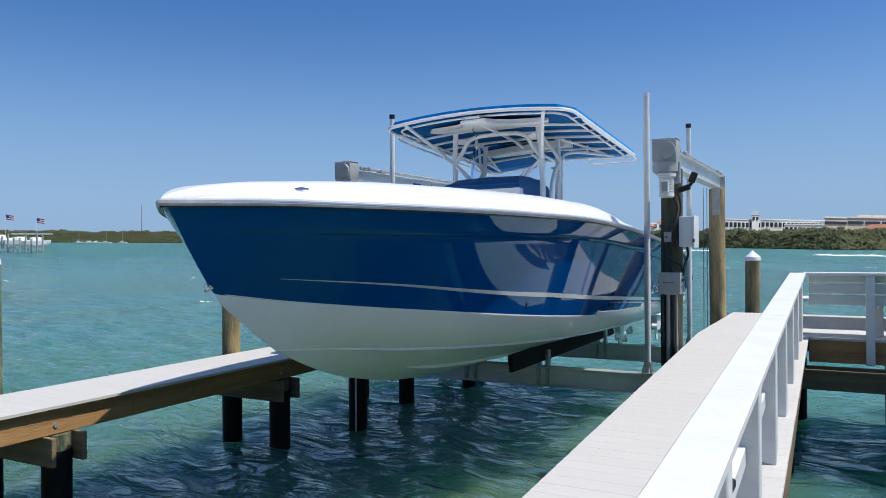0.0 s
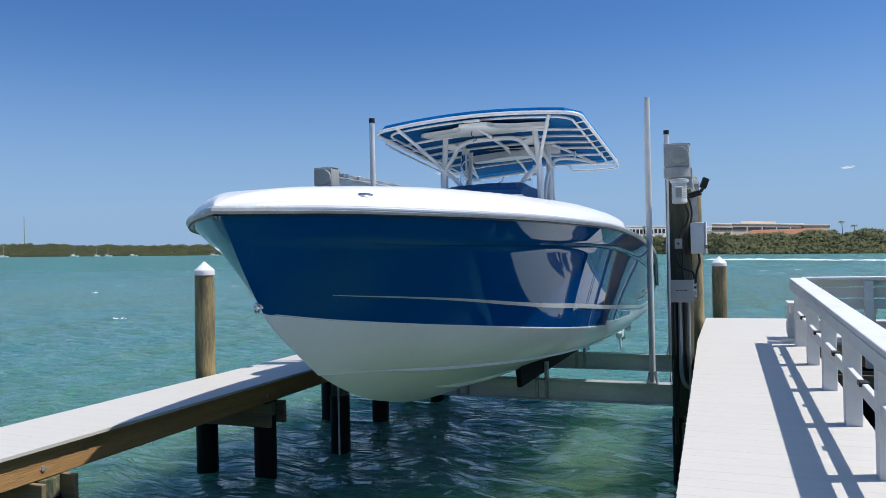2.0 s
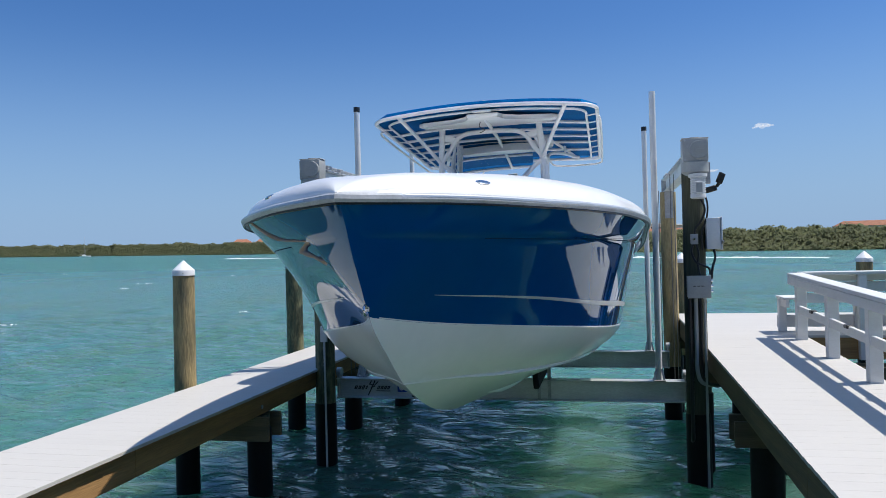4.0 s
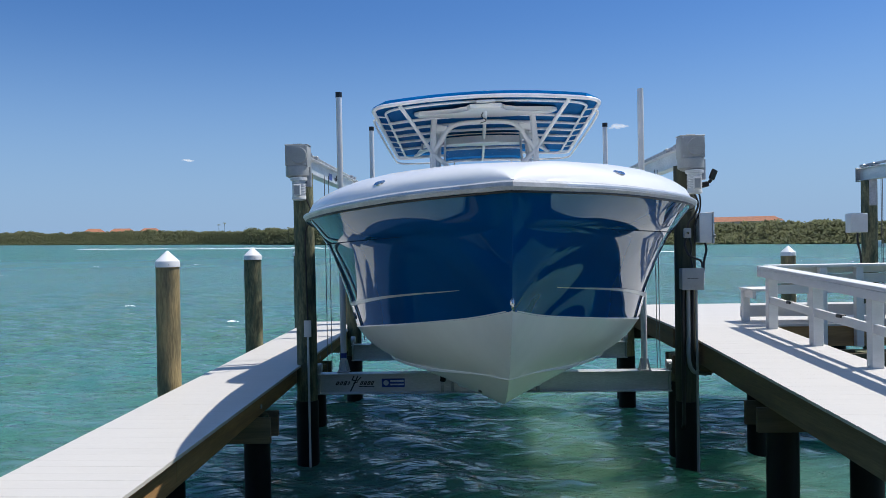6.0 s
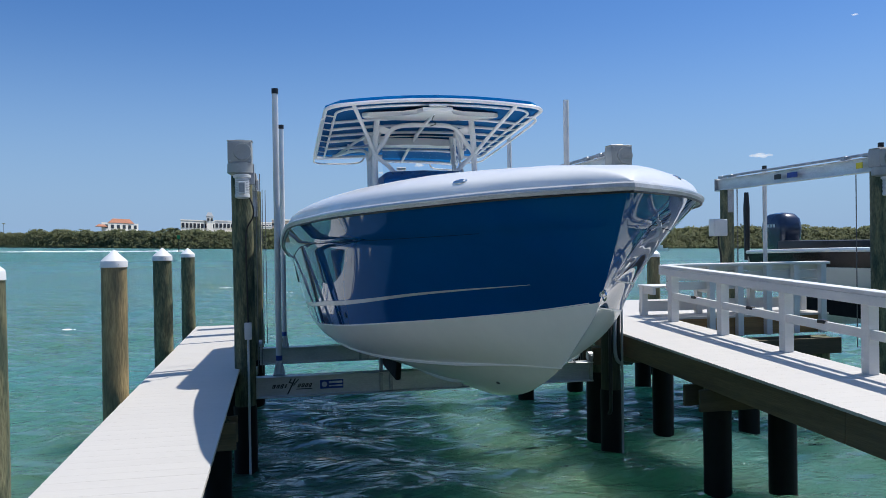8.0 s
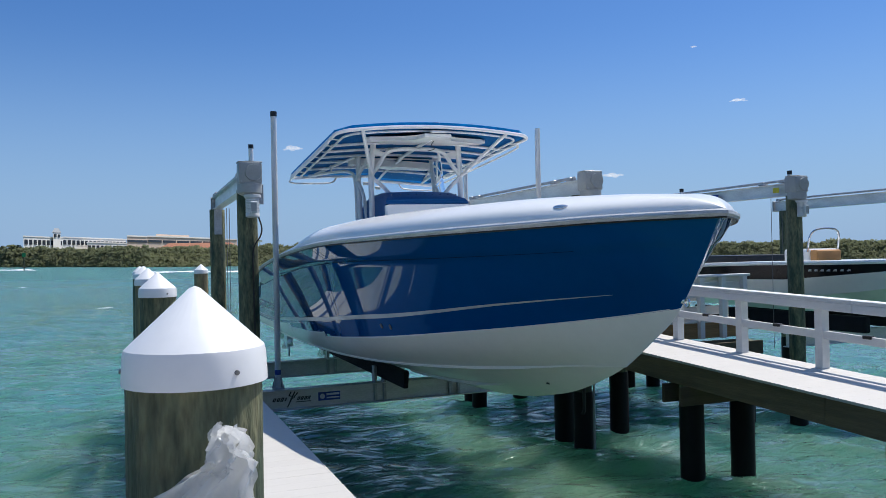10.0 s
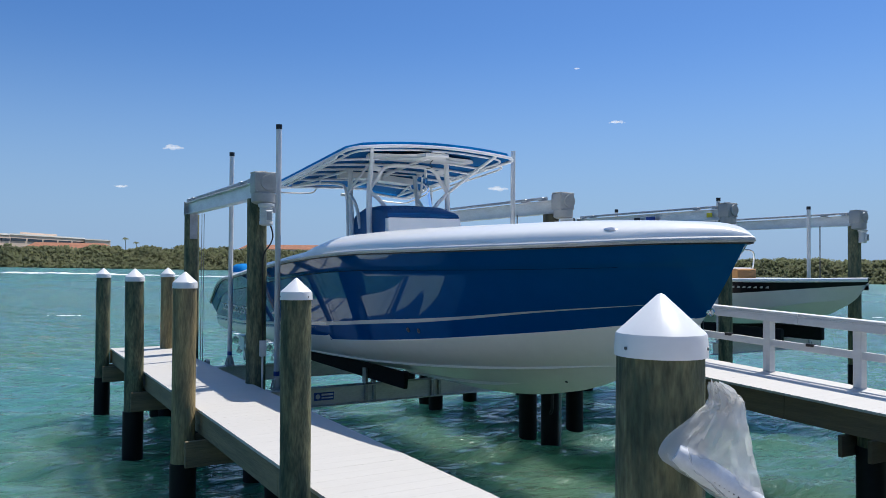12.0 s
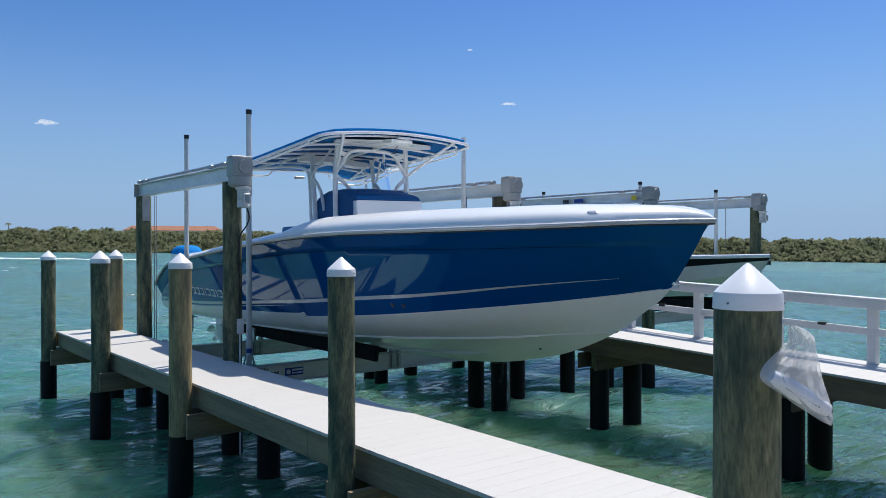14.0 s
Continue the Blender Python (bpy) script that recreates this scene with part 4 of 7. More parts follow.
# ---- electrical gear on the right lift post ----
def gear():
    def wallbox(name, x0, x1, y0, y1, z0, z1, m, label):
        t = thing(name, ((x0 + x1) / 2, y1, z0), label, "electrical box")
        bm = B()
        box(bm, x0, x1, y0 + 0.012, y1, z0, z1, 0.008, 2)
        part("body", bm, m, t)
        bm = B()
        box(bm, x0 - 0.004, x1 + 0.004, y0, y0 + 0.011, z0 - 0.004, z1 + 0.004, 0.004, 2)
        part("cover", bm, m, t)
        return t
    b1 = wallbox("junction_box", -1.825, -1.595, 8.48, 8.615, 1.86, 2.09, M_GREY, "grey junction box on the dark lift post")
    bm = B()
    for k in range(3):
        box(bm, -1.77 + k * 0.04, -1.74 + k * 0.04, 8.477, 8.4795, 1.98, 1.988)
    part("marking", bm, M_LOGO_BLACK, b1)
    b2 = thing("control_panel", (-1.52, 8.62, 2.37), "white weatherproof lift control panel", "electrical box")
    bm = B()
    box(bm, -1.615, -1.475, 8.54, 8.82, 2.37, 2.70, 0.01, 2)
    part("body", bm, M_LTGREY, b2)
    bm = B()
    box(bm, -1.473, -1.455, 8.53, 8.83, 2.36, 2.71, 0.008, 2)
    part("lid", bm, M_LTGREY, b2)
    bm = B()
    box(bm, -1.47, -1.445, 8.515, 8.532, 2.42, 2.46, 0.003)
    part("latch", bm, M_STEEL, b2)
    b3 = wallbox("switch_box", -1.775, -1.705, 8.555, 8.615, 2.43, 2.53, M_GREY, "small grey switch box on the lift post")
    bm = B()
    cyl(bm, (-1.745, 8.55, 2.48), (-1.745, 8.525, 2.48), 0.014, n=10)
    part("switch", bm, M_STEEL, b3)
    lamp = thing("flood_light", (-1.55, 8.62, 2.95), "black flood light on the lift post", "lamp")
    bm = B()
    beam(bm, (-1.64, 8.62, 2.985), (-1.50, 8.56, 3.02), 0.045, 0.06, 0.01)
    part("arm", bm, M_BLACK, lamp)
    bm = B()
    box(bm, -0.036, 0.036, -0.018, 0.018, -0.058, 0.058, 0.012, 2, turn=Matrix.Translation((-1.462, 8.533, 3.115)) @ Matrix.Rotation(radians(22), 4, "Y") @ Matrix.Rotation(radians(35), 4, "Z"))
    hd = part("head", bm, M_BLACK, lamp)
    bm = B()
    cyl(bm, (-1.50, 8.56, 3.03), (-1.47, 8.545, 3.075), 0.018, n=10)
    part("knuckle", bm, M_BLACK, hd)
    con = thing("conduit_run", (-1.7, 8.6, 0.9), "grey conduits and black cables down the post", "conduit")
    for x, r, m, zt, zb in ((-1.80, 0.022, M_BLACK, 1.86, 0.35), (-1.74, 0.022, M_GREY, 1.86, 0.95), (-1.69, 0.018, M_BLACK, 1.86, 0.95), (-1.65, 0.014, M_GREY, 1.86, -0.3)):
        bm = B()
        ring_tube(bm, smooth_path([(x, 8.575, zt), (x, 8.58, (zt + zb) / 2), (x, 8.585, zb + 0.15), (x + (0.05 if zb > 0.6 else 0), 8.60, zb), (x + (0.22 if zb > 0.6 else 0), 8.70, zb - 0.05)], 5), r, 10)
        part("pipe", bm, m, con)
    for pts, r in (
        ([(-1.68, 8.52, 2.93), (-1.63, 8.53, 2.80), (-1.66, 8.56, 2.68), (-1.72, 8.57, 2.60), (-1.735, 8.575, 2.53)], 0.012),
        ([(-1.64, 8.55, 3.0), (-1.60, 8.55, 2.85), (-1.61, 8.56, 2.70), (-1.66, 8.57, 2.55), (-1.66, 8.57, 2.36)], 0.010),
        ([(-1.75, 8.575, 2.43), (-1.77, 8.57, 2.34), (-1.73, 8.56, 2.24), (-1.66, 8.56, 2.20), (-1.60, 8.56, 2.17), (-1.585, 8.56, 2.10)], 0.012),
        ([(-1.72, 8.575, 2.43), (-1.70, 8.56, 2.33), (-1.71, 8.56, 2.22), (-1.69, 8.56, 2.09)], 0.010),
        ([(-1.54, 8.60, 2.37), (-1.53, 8.59, 2.28), (-1.56, 8.57, 2.18), (-1.575, 8.56, 2.05), (-1.585, 8.56, 2.0)], 0.013),
    ):
        part("cable", ring_tube(B(), smooth_path(pts, 6), r, 8), M_BLACK, con)
    for k in range(3):
        bm = B()
        cyl(bm, (-1.597, 8.555, 1.93 + 0.055 * k), (-1.562, 8.555, 1.93 + 0.055 * k), 0.018, n=10)
        part("cable_gland", bm, M_STEEL, b1)


gear()
bm = B()
box(bm, -6.07, -5.99, 8.79, 8.83, 1.36, 1.55, 0.006, 2)
ob = solid("outlet_box", bm, M_LTGREY, "small grey outlet box on the lift post", "electrical box")
con = thing("conduit_run", (-6.04, 8.83, 0.62), "thin grey conduit and black cable on the lift post", "conduit")
bm = B()
ring_tube(bm, smooth_path([(-5.99, 8.70, 2.95), (-5.95, 8.72, 2.82), (-5.96, 8.77, 2.72), (-6.03, 8.812, 2.58), (-6.04, 8.82, 2.3), (-6.03, 8.82, 1.55)], 6), 0.009, 6)
part("cable", bm, M_BLACK, con)
bm = B()
cyl(bm, (-6.03, 8.82, 1.36), (-6.03, 8.82, -0.2), 0.013, n=8)
part("pipe", bm, M_LTGREY, con)


# ---- the big boat ----
BOAT = Matrix.Translation((-3.908, 7.0, 2.026)) @ Matrix.Rotation(0.001, 4, "Z") @ Matrix.Rotation(-0.0155, 4, "Y")
boat = tagged(new("motor_boat"), "blue and white centre-console boat hanging on the lift", "boat")
boat.matrix_world = BOAT
BASE[boat] = Vector((0, 7.0, 2.0))     # its parts are written with y and z of the world, x from the centre line

RUB_H = hermite([(3.52, 0.0), (3.57, 0.055), (3.69, 0.18), (3.98, 0.49), (4.49, 0.915), (5.29, 1.30), (6.2, 1.49), (7.3, 1.63), (8.7, 1.685), (10.3, 1.71), (12.0, 1.62), (14.2, 1.44)])
RUB_Z = hermite([(3.52, 2.65), (3.95, 2.648), (4.5, 2.630), (5.3, 2.615), (6.2, 2.606), (7.3, 2.593), (8.7, 2.532), (10.3, 2.402), (12.0, 2.257), (13.0, 2.18), (13.5, 2.07), (13.9, 1.90), (14.2, 1.75)])
BOOT_H = hermite([(4.0, 0.0), (4.5, 0.213), (5.0, 0.552), (5.7, 0.922), (6.6, 1.20), (7.6, 1.33), (8.8, 1.385), (10.2, 1.39), (12, 1.38), (14.2, 1.33)])
BOOT_FORE = hermite([(4.0, 2.038), (4.5, 1.956), (5.0, 1.884), (5.7, 1.80), (6.6, 1.703), (7.6, 1.615), (8.5, 1.548)])
STEPS = np.array([(8.5, 1.548), (8.515, 1.605), (8.62, 1.582), (9.3, 1.545), (10.55, 1.50), (10.565, 1.555), (10.7, 1.53), (12, 1.47), (14.2, 1.43)])


def BOOT_Z(y):
    """The lower edge of the blue: fair to the first step, then a sharp notch at each step of the hull."""
    return BOOT_FORE(y) if y < 8.5 else float(np.interp(y, STEPS[:, 0], STEPS[:, 1]))


CHINE_H = hermite([(4.62, 0.0), (5.0, 0.185), (5.6, 0.49), (6.4, 0.80), (7.4, 1.01), (8.6, 1.14), (10.0, 1.20), (14.2, 1.2)])
CHINE_Z = hermite([(4.62, 1.575), (5.0, 1.545), (5.6, 1.484), (6.4, 1.425), (7.4, 1.366), (8.6, 1.32), (10.0, 1.29), (14.2, 1.27)])
STEM_Z = hermite([(3.52, 2.74), (3.595, 2.62), (3.775, 2.325), (3.985, 2.04), (4.311, 1.785), (4.635, 1.57), (4.994, 1.405), (5.371, 1.272), (5.768, 1.178), (6.186, 1.10), (6.645, 1.047), (7.12, 1.014), (8.5, 0.985), (11, 0.97), (14.2, 0.97)])
TRANSOM = 14.2
KNUCKLE = 0.185


def stations():
    ys = [3.53, 3.55] + list(np.arange(3.58, 5.2, 0.04)) + list(np.arange(5.2, 8.4, 0.12)) + [8.44, 8.5, 8.515, 8.56, 8.62, 8.72] + list(np.arange(8.85, 10.5, 0.15)) + [10.55, 10.565, 10.62, 10.7, 10.82] + list(np.arange(11.0, TRANSOM, 0.2)) + [TRANSOM]
    return ys


PLAIN_Z = hermite([(4.0, 2.038), (4.5, 1.956), (5.0, 1.884), (5.7, 1.80), (6.6, 1.703), (7.6, 1.615), (8.5, 1.548), (10.5, 1.495), (12.0, 1.465), (14.2, 1.425)])   # where the side panel would end without the notches


def side_foot(y):
    return (0.0, min(STEM_Z(y), RUB_Z(y) - 0.004)) if y < 4.0 else (BOOT_H(y), PLAIN_Z(y))


def low_edge(y):
    return side_foot(y) if y < 4.0 else (side_h(y, BOOT_Z(y)), BOOT_Z(y))


TUCK = hermite([(3.4, 0.0), (3.7, 0.002), (4.2, 0.012), (5.0, 0.018), (6.2, 0.03), (7.6, 0.055), (9.0, 0.065), (12.0, 0.05), (14.3, 0.04)])   # how far the knuckle lies inside the plain flare


def knuckle_z(y):
    zb, zr = side_foot(y)[1], RUB_Z(y)
    return max(zr - KNUCKLE, zb + 0.3 * (zr - zb))


def side_h(y, z):
    """Half breadth of the topside at a height: a plain panel up to the knuckle, a flared strip above."""
    hb, zb = side_foot(y)
    hr, zr, zk = RUB_H(y), RUB_Z(y), knuckle_z(y)
    bend = float(np.interp(y, [3.5, 4.2, 6, 9, 13], [1.05, 1.12, 1.12, 1.0, 0.95]))

    def plain(q):
        f = min(max((q - zb) / max(zr - zb, 1e-4), 0.0), 1.0)
        return hb + (hr - hb) * f ** bend
    if z <= zk:
        return plain(z) - TUCK(y) * min(max((z - zb) / max(zk - zb, 1e-4), 0.0), 1.0)
    hk = plain(zk) - TUCK(y)
    w = min(1.0, TUCK(y) / 0.02)
    u = min((z - zk) / max(zr - zk, 1e-4), 1.0)
    return (hk + (hr - hk) * u) * w + plain(z) * (1 - w)


def topside_section(y):
    zb, zr, zk = low_edge(y)[1], RUB_Z(y), knuckle_z(y)
    step = 0.007 * min(1.0, (y - 3.52) / 0.4)
    out = [(side_h(y, zb + (zk - zb) * i / 11), zb + (zk - zb) * i / 11) for i in range(12)]
    out.append((side_h(y, zk) + step, zk + 0.003))
    for i in range(1, 5):
        z = zk + (zr - zk) * i / 4
        out.append((side_h(y, z) + step * (1 - i / 4), z))
    return out


def mirror_skin(bm, section, ys):
    """Skins both sides of the hull from one half-section."""
    for s in (1, -1):
        rows = [[(s * h, y, z) for h, z in section(y)] for y in ys]
        grid_mesh(bm, rows)
    bmesh.ops.remove_doubles(bm, verts=bm.verts[:], dist=0.0008)
    return bm


YS = stations()
bm = mirror_skin(B(), topside_section, YS)
part("topside", bm, M_BLUE, boat, "glossy dark blue flared topside", sharp=50)


def bottom_section(y):
    hb, zb = low_edge(y)
    zk = STEM_Z(y)
    hc, zc = (CHINE_H(y), CHINE_Z(y)) if y > 4.62 else (0.0, zk)
    if y <= 4.0:
        return [(0.0, zk)] * 17
    out = []
    for i in range(8):
        t = i / 7
        bulge = 0.035 * math.sin(math.pi * t) * min(1, hb / 0.8)
        out.append((hb + (hc - hb) * t + bulge, zb + (zc - zb) * t - bulge * 0.4))
    lip = 0.03 * min(1.0, max(0.0, (y - 4.7) / 1.0))
    out.append((max(hc - lip, 0), zc - 0.008))
    for i in range(1, 9):
        t = i / 8
        out.append((max(hc - lip, 0) * (1 - t), (zc - 0.008) + (zk - zc + 0.008) * t))
    return out


bm = mirror_skin(B(), bottom_section, [y for y in YS if y > 3.95])
part("bottom", bm, M_WHITE_HULL, boat, "off-white painted hull bottom", sharp=28)
bm = B()
sec = bottom_section(TRANSOM)[::-1] + topside_section(TRANSOM)[1:]
bm.faces.new([bm.verts.new((h, TRANSOM + 0.0, z)) for h, z in sec] + [bm.verts.new((-h, TRANSOM, z)) for h, z in sec[::-1] if h > 0])
part("transom", bm, M_BLUE, boat)


def ribbon(bm, y0, y1, zf, w0, w1, out, n=70, side=1, hf=side_h):
    """A thin raised band on the hull side."""
    lo, hi, lo2, hi2 = [], [], [], []
    for i in range(n + 1):
        y = y0 + (y1 - y0) * i / n
        w = w0 + (w1 - w0) * min(1.0, i / n * 4)
        z = zf(y)
        for lst, zz, o in ((lo2, z - w / 2, 0.0), (lo, z - w / 2, out), (hi, z + w / 2, out), (hi2, z + w / 2, 0.0)):
            lst.append((side * (hf(y, zz) + o), y, zz))
    grid_mesh(bm, [lo2, lo, hi, hi2])


STRIPE_Z = hermite([(4.36, 2.132), (4.82, 2.088), (5.25, 2.043), (5.8, 1.978), (6.4, 1.918), (7.2, 1.857), (8.24, 1.772), (9.3, 1.70), (10.5, 1.62), (12.0, 1.53), (14.1, 1.50)])
for s in (1, -1):
    bm = B()
    ribbon(bm, 4.36, 14.15, STRIPE_Z, 0.003, 0.042, 0.004, side=s, n=140)
    part("pinstripe", bm, M_STRIPE, boat, "silver pinstripe")
    bm = B()
    ribbon(bm, 8.9, 14.15, lambda y: STRIPE_Z(y) - 0.05, 0.002, 0.012, 0.004, side=s)
    part("pinstripe", bm, M_STRIPE, boat)
    # thin dark band: the shade of the knuckle crease put in as colour
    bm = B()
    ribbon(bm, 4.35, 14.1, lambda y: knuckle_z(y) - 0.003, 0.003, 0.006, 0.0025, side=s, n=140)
    part("knuckle_groove", bm, M_CREASE_SHADE, boat, "dark painted shade line along the knuckle crease")
    bm = B()
    ribbon(bm, 4.06, 14.15, lambda y: BOOT_Z(y) + 0.004, 0.006, 0.011, 0.003, side=s, n=140)
    part("boot_line", bm, M_GEL, boat, "thin white line above the bottom paint")
    # chine rail
    bm = B()
    rows = [[], [], [], []]
    for y in [q for q in YS if q > 4.72]:
        g = min(1.0, (y - 4.7) / 0.8)
        hc, zc = CHINE_H(y), CHINE_Z(y)
        for k, (dx, dz) in enumerate(((-0.005, 0.03), (0.022 * g, 0.006), (0.02 * g, -0.012), (-0.05 * g, -0.016))):
            rows[k].append((s * max(hc + dx, 0.002), y, zc + dz * g))
    grid_mesh(bm, rows)
    part("chine_rail", bm, M_WHITE_HULL, boat)
    # spray strakes
    for w0, ya, yb in ((0.58, 6.0, 8.3),):
        bm = B()
        rows = [[], [], []]
        for i in range(50):
            y = ya + (yb - ya) * i / 49
            hc, zc, zk = CHINE_H(y) - 0.03, CHINE_Z(y), STEM_Z(y)
            grow = min(1.0, i / 10.0) * min(1.0, (49 - i) / 3 + 0.05)
            for k, (w, d) in enumerate(((w0 - 0.03, 0.0), (w0, 0.022 * grow), (w0 + 0.012, 0.0))):
                rows[k].append((s * (hc * (1 - w) + d * 0.6), y, zc + (zk - zc) * w - d - 0.002))
        grid_mesh(bm, rows)
        part("spray_strake", bm, M_WHITE_HULL, boat)

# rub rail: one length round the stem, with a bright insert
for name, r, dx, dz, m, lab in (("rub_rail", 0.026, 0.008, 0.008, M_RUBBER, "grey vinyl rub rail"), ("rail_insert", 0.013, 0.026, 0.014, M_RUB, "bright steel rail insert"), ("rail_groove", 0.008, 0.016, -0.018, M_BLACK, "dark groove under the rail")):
    half_pts = [(RUB_H(y) + dx * min(1.0, (y - 3.52) / 0.3 + 0.2), y, RUB_Z(y) + dz) for y in YS[2:]]
    pts = [(-x, y, z) for x, y, z in half_pts[::-1]] + [(0.0, 3.535 - 0.6 * dx, RUB_Z(3.52) + dz)] + half_pts
    rr = part(name, ring_tube(B(), pts, r, 8), m, boat if r > 0.02 else rail, lab)
    rail = rr if r > 0.02 else rail

# gunwale cap
CAP_UP = hermite([(3.52, 0.03), (3.57, 0.06), (3.67, 0.10), (3.82, 0.135), (4.05, 0.17), (4.4, 0.20), (5.5, 0.225), (7.5, 0.238), (8.3, 0.235), (8.5, 0.21), (8.75, 0.155), (9.2, 0.14), (10.8, 0.13), (14.2, 0.12)])
CAP_IN = hermite([(3.52, 0.05), (4.5, 0.66), (6.0, 0.66), (8.5, 0.62), (10.0, 0.56), (14.2, 0.54)])


def cap_section(y):
    hr, zr, u, w = RUB_H(y), RUB_Z(y), CAP_UP(y), CAP_IN(y)
    pts = [(0.006, 0.012), (0.004, 0.032), (-0.012, 0.28 * u), (-0.032, 0.44 * u), (-0.08, 0.60 * u), (-0.15, 0.75 * u), (-0.235, 0.88 * u), (-0.33, 0.965 * u), (-0.43, u), (-0.93 * w, u), (-0.98 * w, 0.97 * u), (-w, 0.85 * u), (-w - 0.01, 0.2 * u), (-w - 0.02, -0.46 if y > 5.0 else 0.0)]
    out, last = [], 9.0
    k = min(1.0, hr / 0.70)
    pts = [(dx * k, dz) for dx, dz in pts]
    for dx, dz in pts:
        h = max(min(hr + dx, last), 0.0)
        out.append((h, zr + dz))
        last = h
    if hr < 0.72:
        top = out[8][0]
        out = out[:9] + [(top * f, zr + u) for f in (0.75, 0.5, 0.25, 0.0, 0.0)]
    return out


bm = mirror_skin(B(), cap_section, YS)
part("gunwale_cap", bm, M_GEL, boat, "white rolled gunwale cap", sharp=120)
bm = B()
rows = [[(s * min(RUB_H(y) - CAP_IN(y) - 0.015, side_h(y, RUB_Z(y) - 0.45) - 0.03), y, RUB_Z(y) - 0.45) for s in (-1, -0.5, 0, 0.5, 1)] for y in YS if y > 5.0]
grid_mesh(bm, rows)
part("cockpit_sole", bm, M_GEL, boat, "white cockpit deck")
bm = B()
rows = [[(s * (RUB_H(y) - 0.2), y, RUB_Z(y) + 0.0) for s in (-1, 0, 1)] for y in YS if 3.6 < y < 5.0]
grid_mesh(bm, rows)
part("foredeck", bm, M_GEL, boat)

# cleats, drains, bow eye
for s in (1, -1):
    y = 4.20 if s > 0 else 4.31
    here, fore, aft = (Vector((s * q[4][0], yy, q[4][1])) for yy, q in ((y, cap_section(y)), (y - 0.04, cap_section(y - 0.04)), (y + 0.04, cap_section(y + 0.04))))
    inner = Vector((s * cap_section(y)[5][0], y, cap_section(y)[5][1]))
    along = (fore - aft).normalized()
    up = along.cross(inner - here).normalized()
    up = up if up.z > 0 else -up
    across = along.cross(up)
    m = Matrix((across, along, up)).transposed().to_4x4()
    m.translation = here
    bm = B()
    lathe(bm, [(0.0, -0.008), (0.038, -0.006), (0.038, 0.002), (0.031, 0.005), (0.0, 0.005)], (0, 0, 0), 24)
    bmesh.ops.transform(bm, matrix=m @ Matrix.Diagonal((0.72, 1.35, 1, 1)), verts=bm.verts[:])
    cl = part("pop_up_cleat", bm, M_STEEL, boat, "polished steel pop-up cleat")
    bm = B()
    box(bm, -0.010, 0.010, -0.034, 0.034, 0.003, 0.008, 0.002, turn=m)
    part("cleat_bar", bm, M_STEEL, cl)
    for dy in ((0.0, 0.16) if s < 0 else (0.0,)):
        y, z = 6.72 - dy, 1.79 + 0.01
        bm = B()
        lathe(bm, [(0.010, 0.0), (0.026, 0.0), (0.026, 0.006), (0.021, 0.009), (0.016, 0.006), (0.010, 0.0)], (0, 0, 0), 20)
        bmesh.ops.transform(bm, matrix=Matrix.Translation((s * (side_h(y, z) - 0.002), y, z)) @ Matrix.Rotation(s * radians(108), 4, "Y"), verts=bm.verts[:])
        dr = part("drain_fitting", bm, M_WIRE, boat, "round steel drain fitting")
        bm = B()
        lathe(bm, [(0.0, 0.001), (0.018, 0.001), (0.018, 0.004), (0.0, 0.004)], (0, 0, 0), 12)
        bmesh.ops.transform(bm, matrix=Matrix.Translation((s * (side_h(y, z) - 0.002), y, z)) @ Matrix.Rotation(s * radians(108), 4, "Y"), verts=bm.verts[:])
        part("drain_hole", bm, M_BLACK, dr)
bm = B()
ring_tube(bm, [(0, 3.915 + 0.024 * math.sin(t), 2.085 + 0.028 * math.cos(t)) for t in np.linspace(0, 6.283, 19)[:-1]], 0.006, 8, closed=True)
be = part("bow_eye", bm, M_STEEL, boat, "steel bow eye ring")
bm = B()
box(bm, -0.011, 0.011, 3.93, 3.98, 2.075, 2.105, 0.004, 2)
part("eye_plate", bm, M_STEEL, be)
bm = B()
z = STEM_Z(5.51) + 0.17 / CHINE_H(5.51) * (CHINE_Z(5.51) - STEM_Z(5.51))
cyl(bm, (-0.168, 5.51, z + 0.012), (-0.174, 5.51, z - 0.006), 0.015, n=10)
part("thru_hull", bm, M_BLACK, boat)

# the boat's own name shown as plain slanted bars near the stern
for s in (1, -1):
    bm = B()
    x = 11.0
    for k, w in enumerate((0.10, 0.03, 0.08, 0.08, 0.03, 0.08, 0.08, 0.07, 0.0, 0.07, 0.08, 0.07, 0.07, 0.07, 0.06, 0.06)):
        if w:
            zc = 1.72
            w *= 1.75
            ya, yb = x, x + w
            for z0, z1, a, b in ((zc - 0.06, zc + 0.06, ya, ya + 0.028), (zc + 0.036, zc + 0.06, ya, yb), (zc - 0.06, zc - 0.036, ya, yb)):
                vs = [bm.verts.new((s * (side_h(y, z) + 0.006), y - s * 0 + (z - zc) * 0.35, z)) for y, z in ((a, z0), (b, z0), (b, z1), (a, z1))]
                bm.faces.new(vs)
        x += w + 0.05
    part("name_bars", bm, M_LOGO_WHITE, boat, "pale slanted bars of the boat's name", sharp=180)


# ---- hard-wearing things on the boat: top, console, engines ----
TT_Y0, TT_Y1, TT_W = 8.22, 11.2, 1.225


def tt_z(x, y):
    """Height of the canopy's skin."""
    v = (y - TT_Y0) / (TT_Y1 - TT_Y0)
    return 3.898 - 0.228 * v + 0.085 * (1 - (x / TT_W) ** 2) * (1 - 0.55 * v)


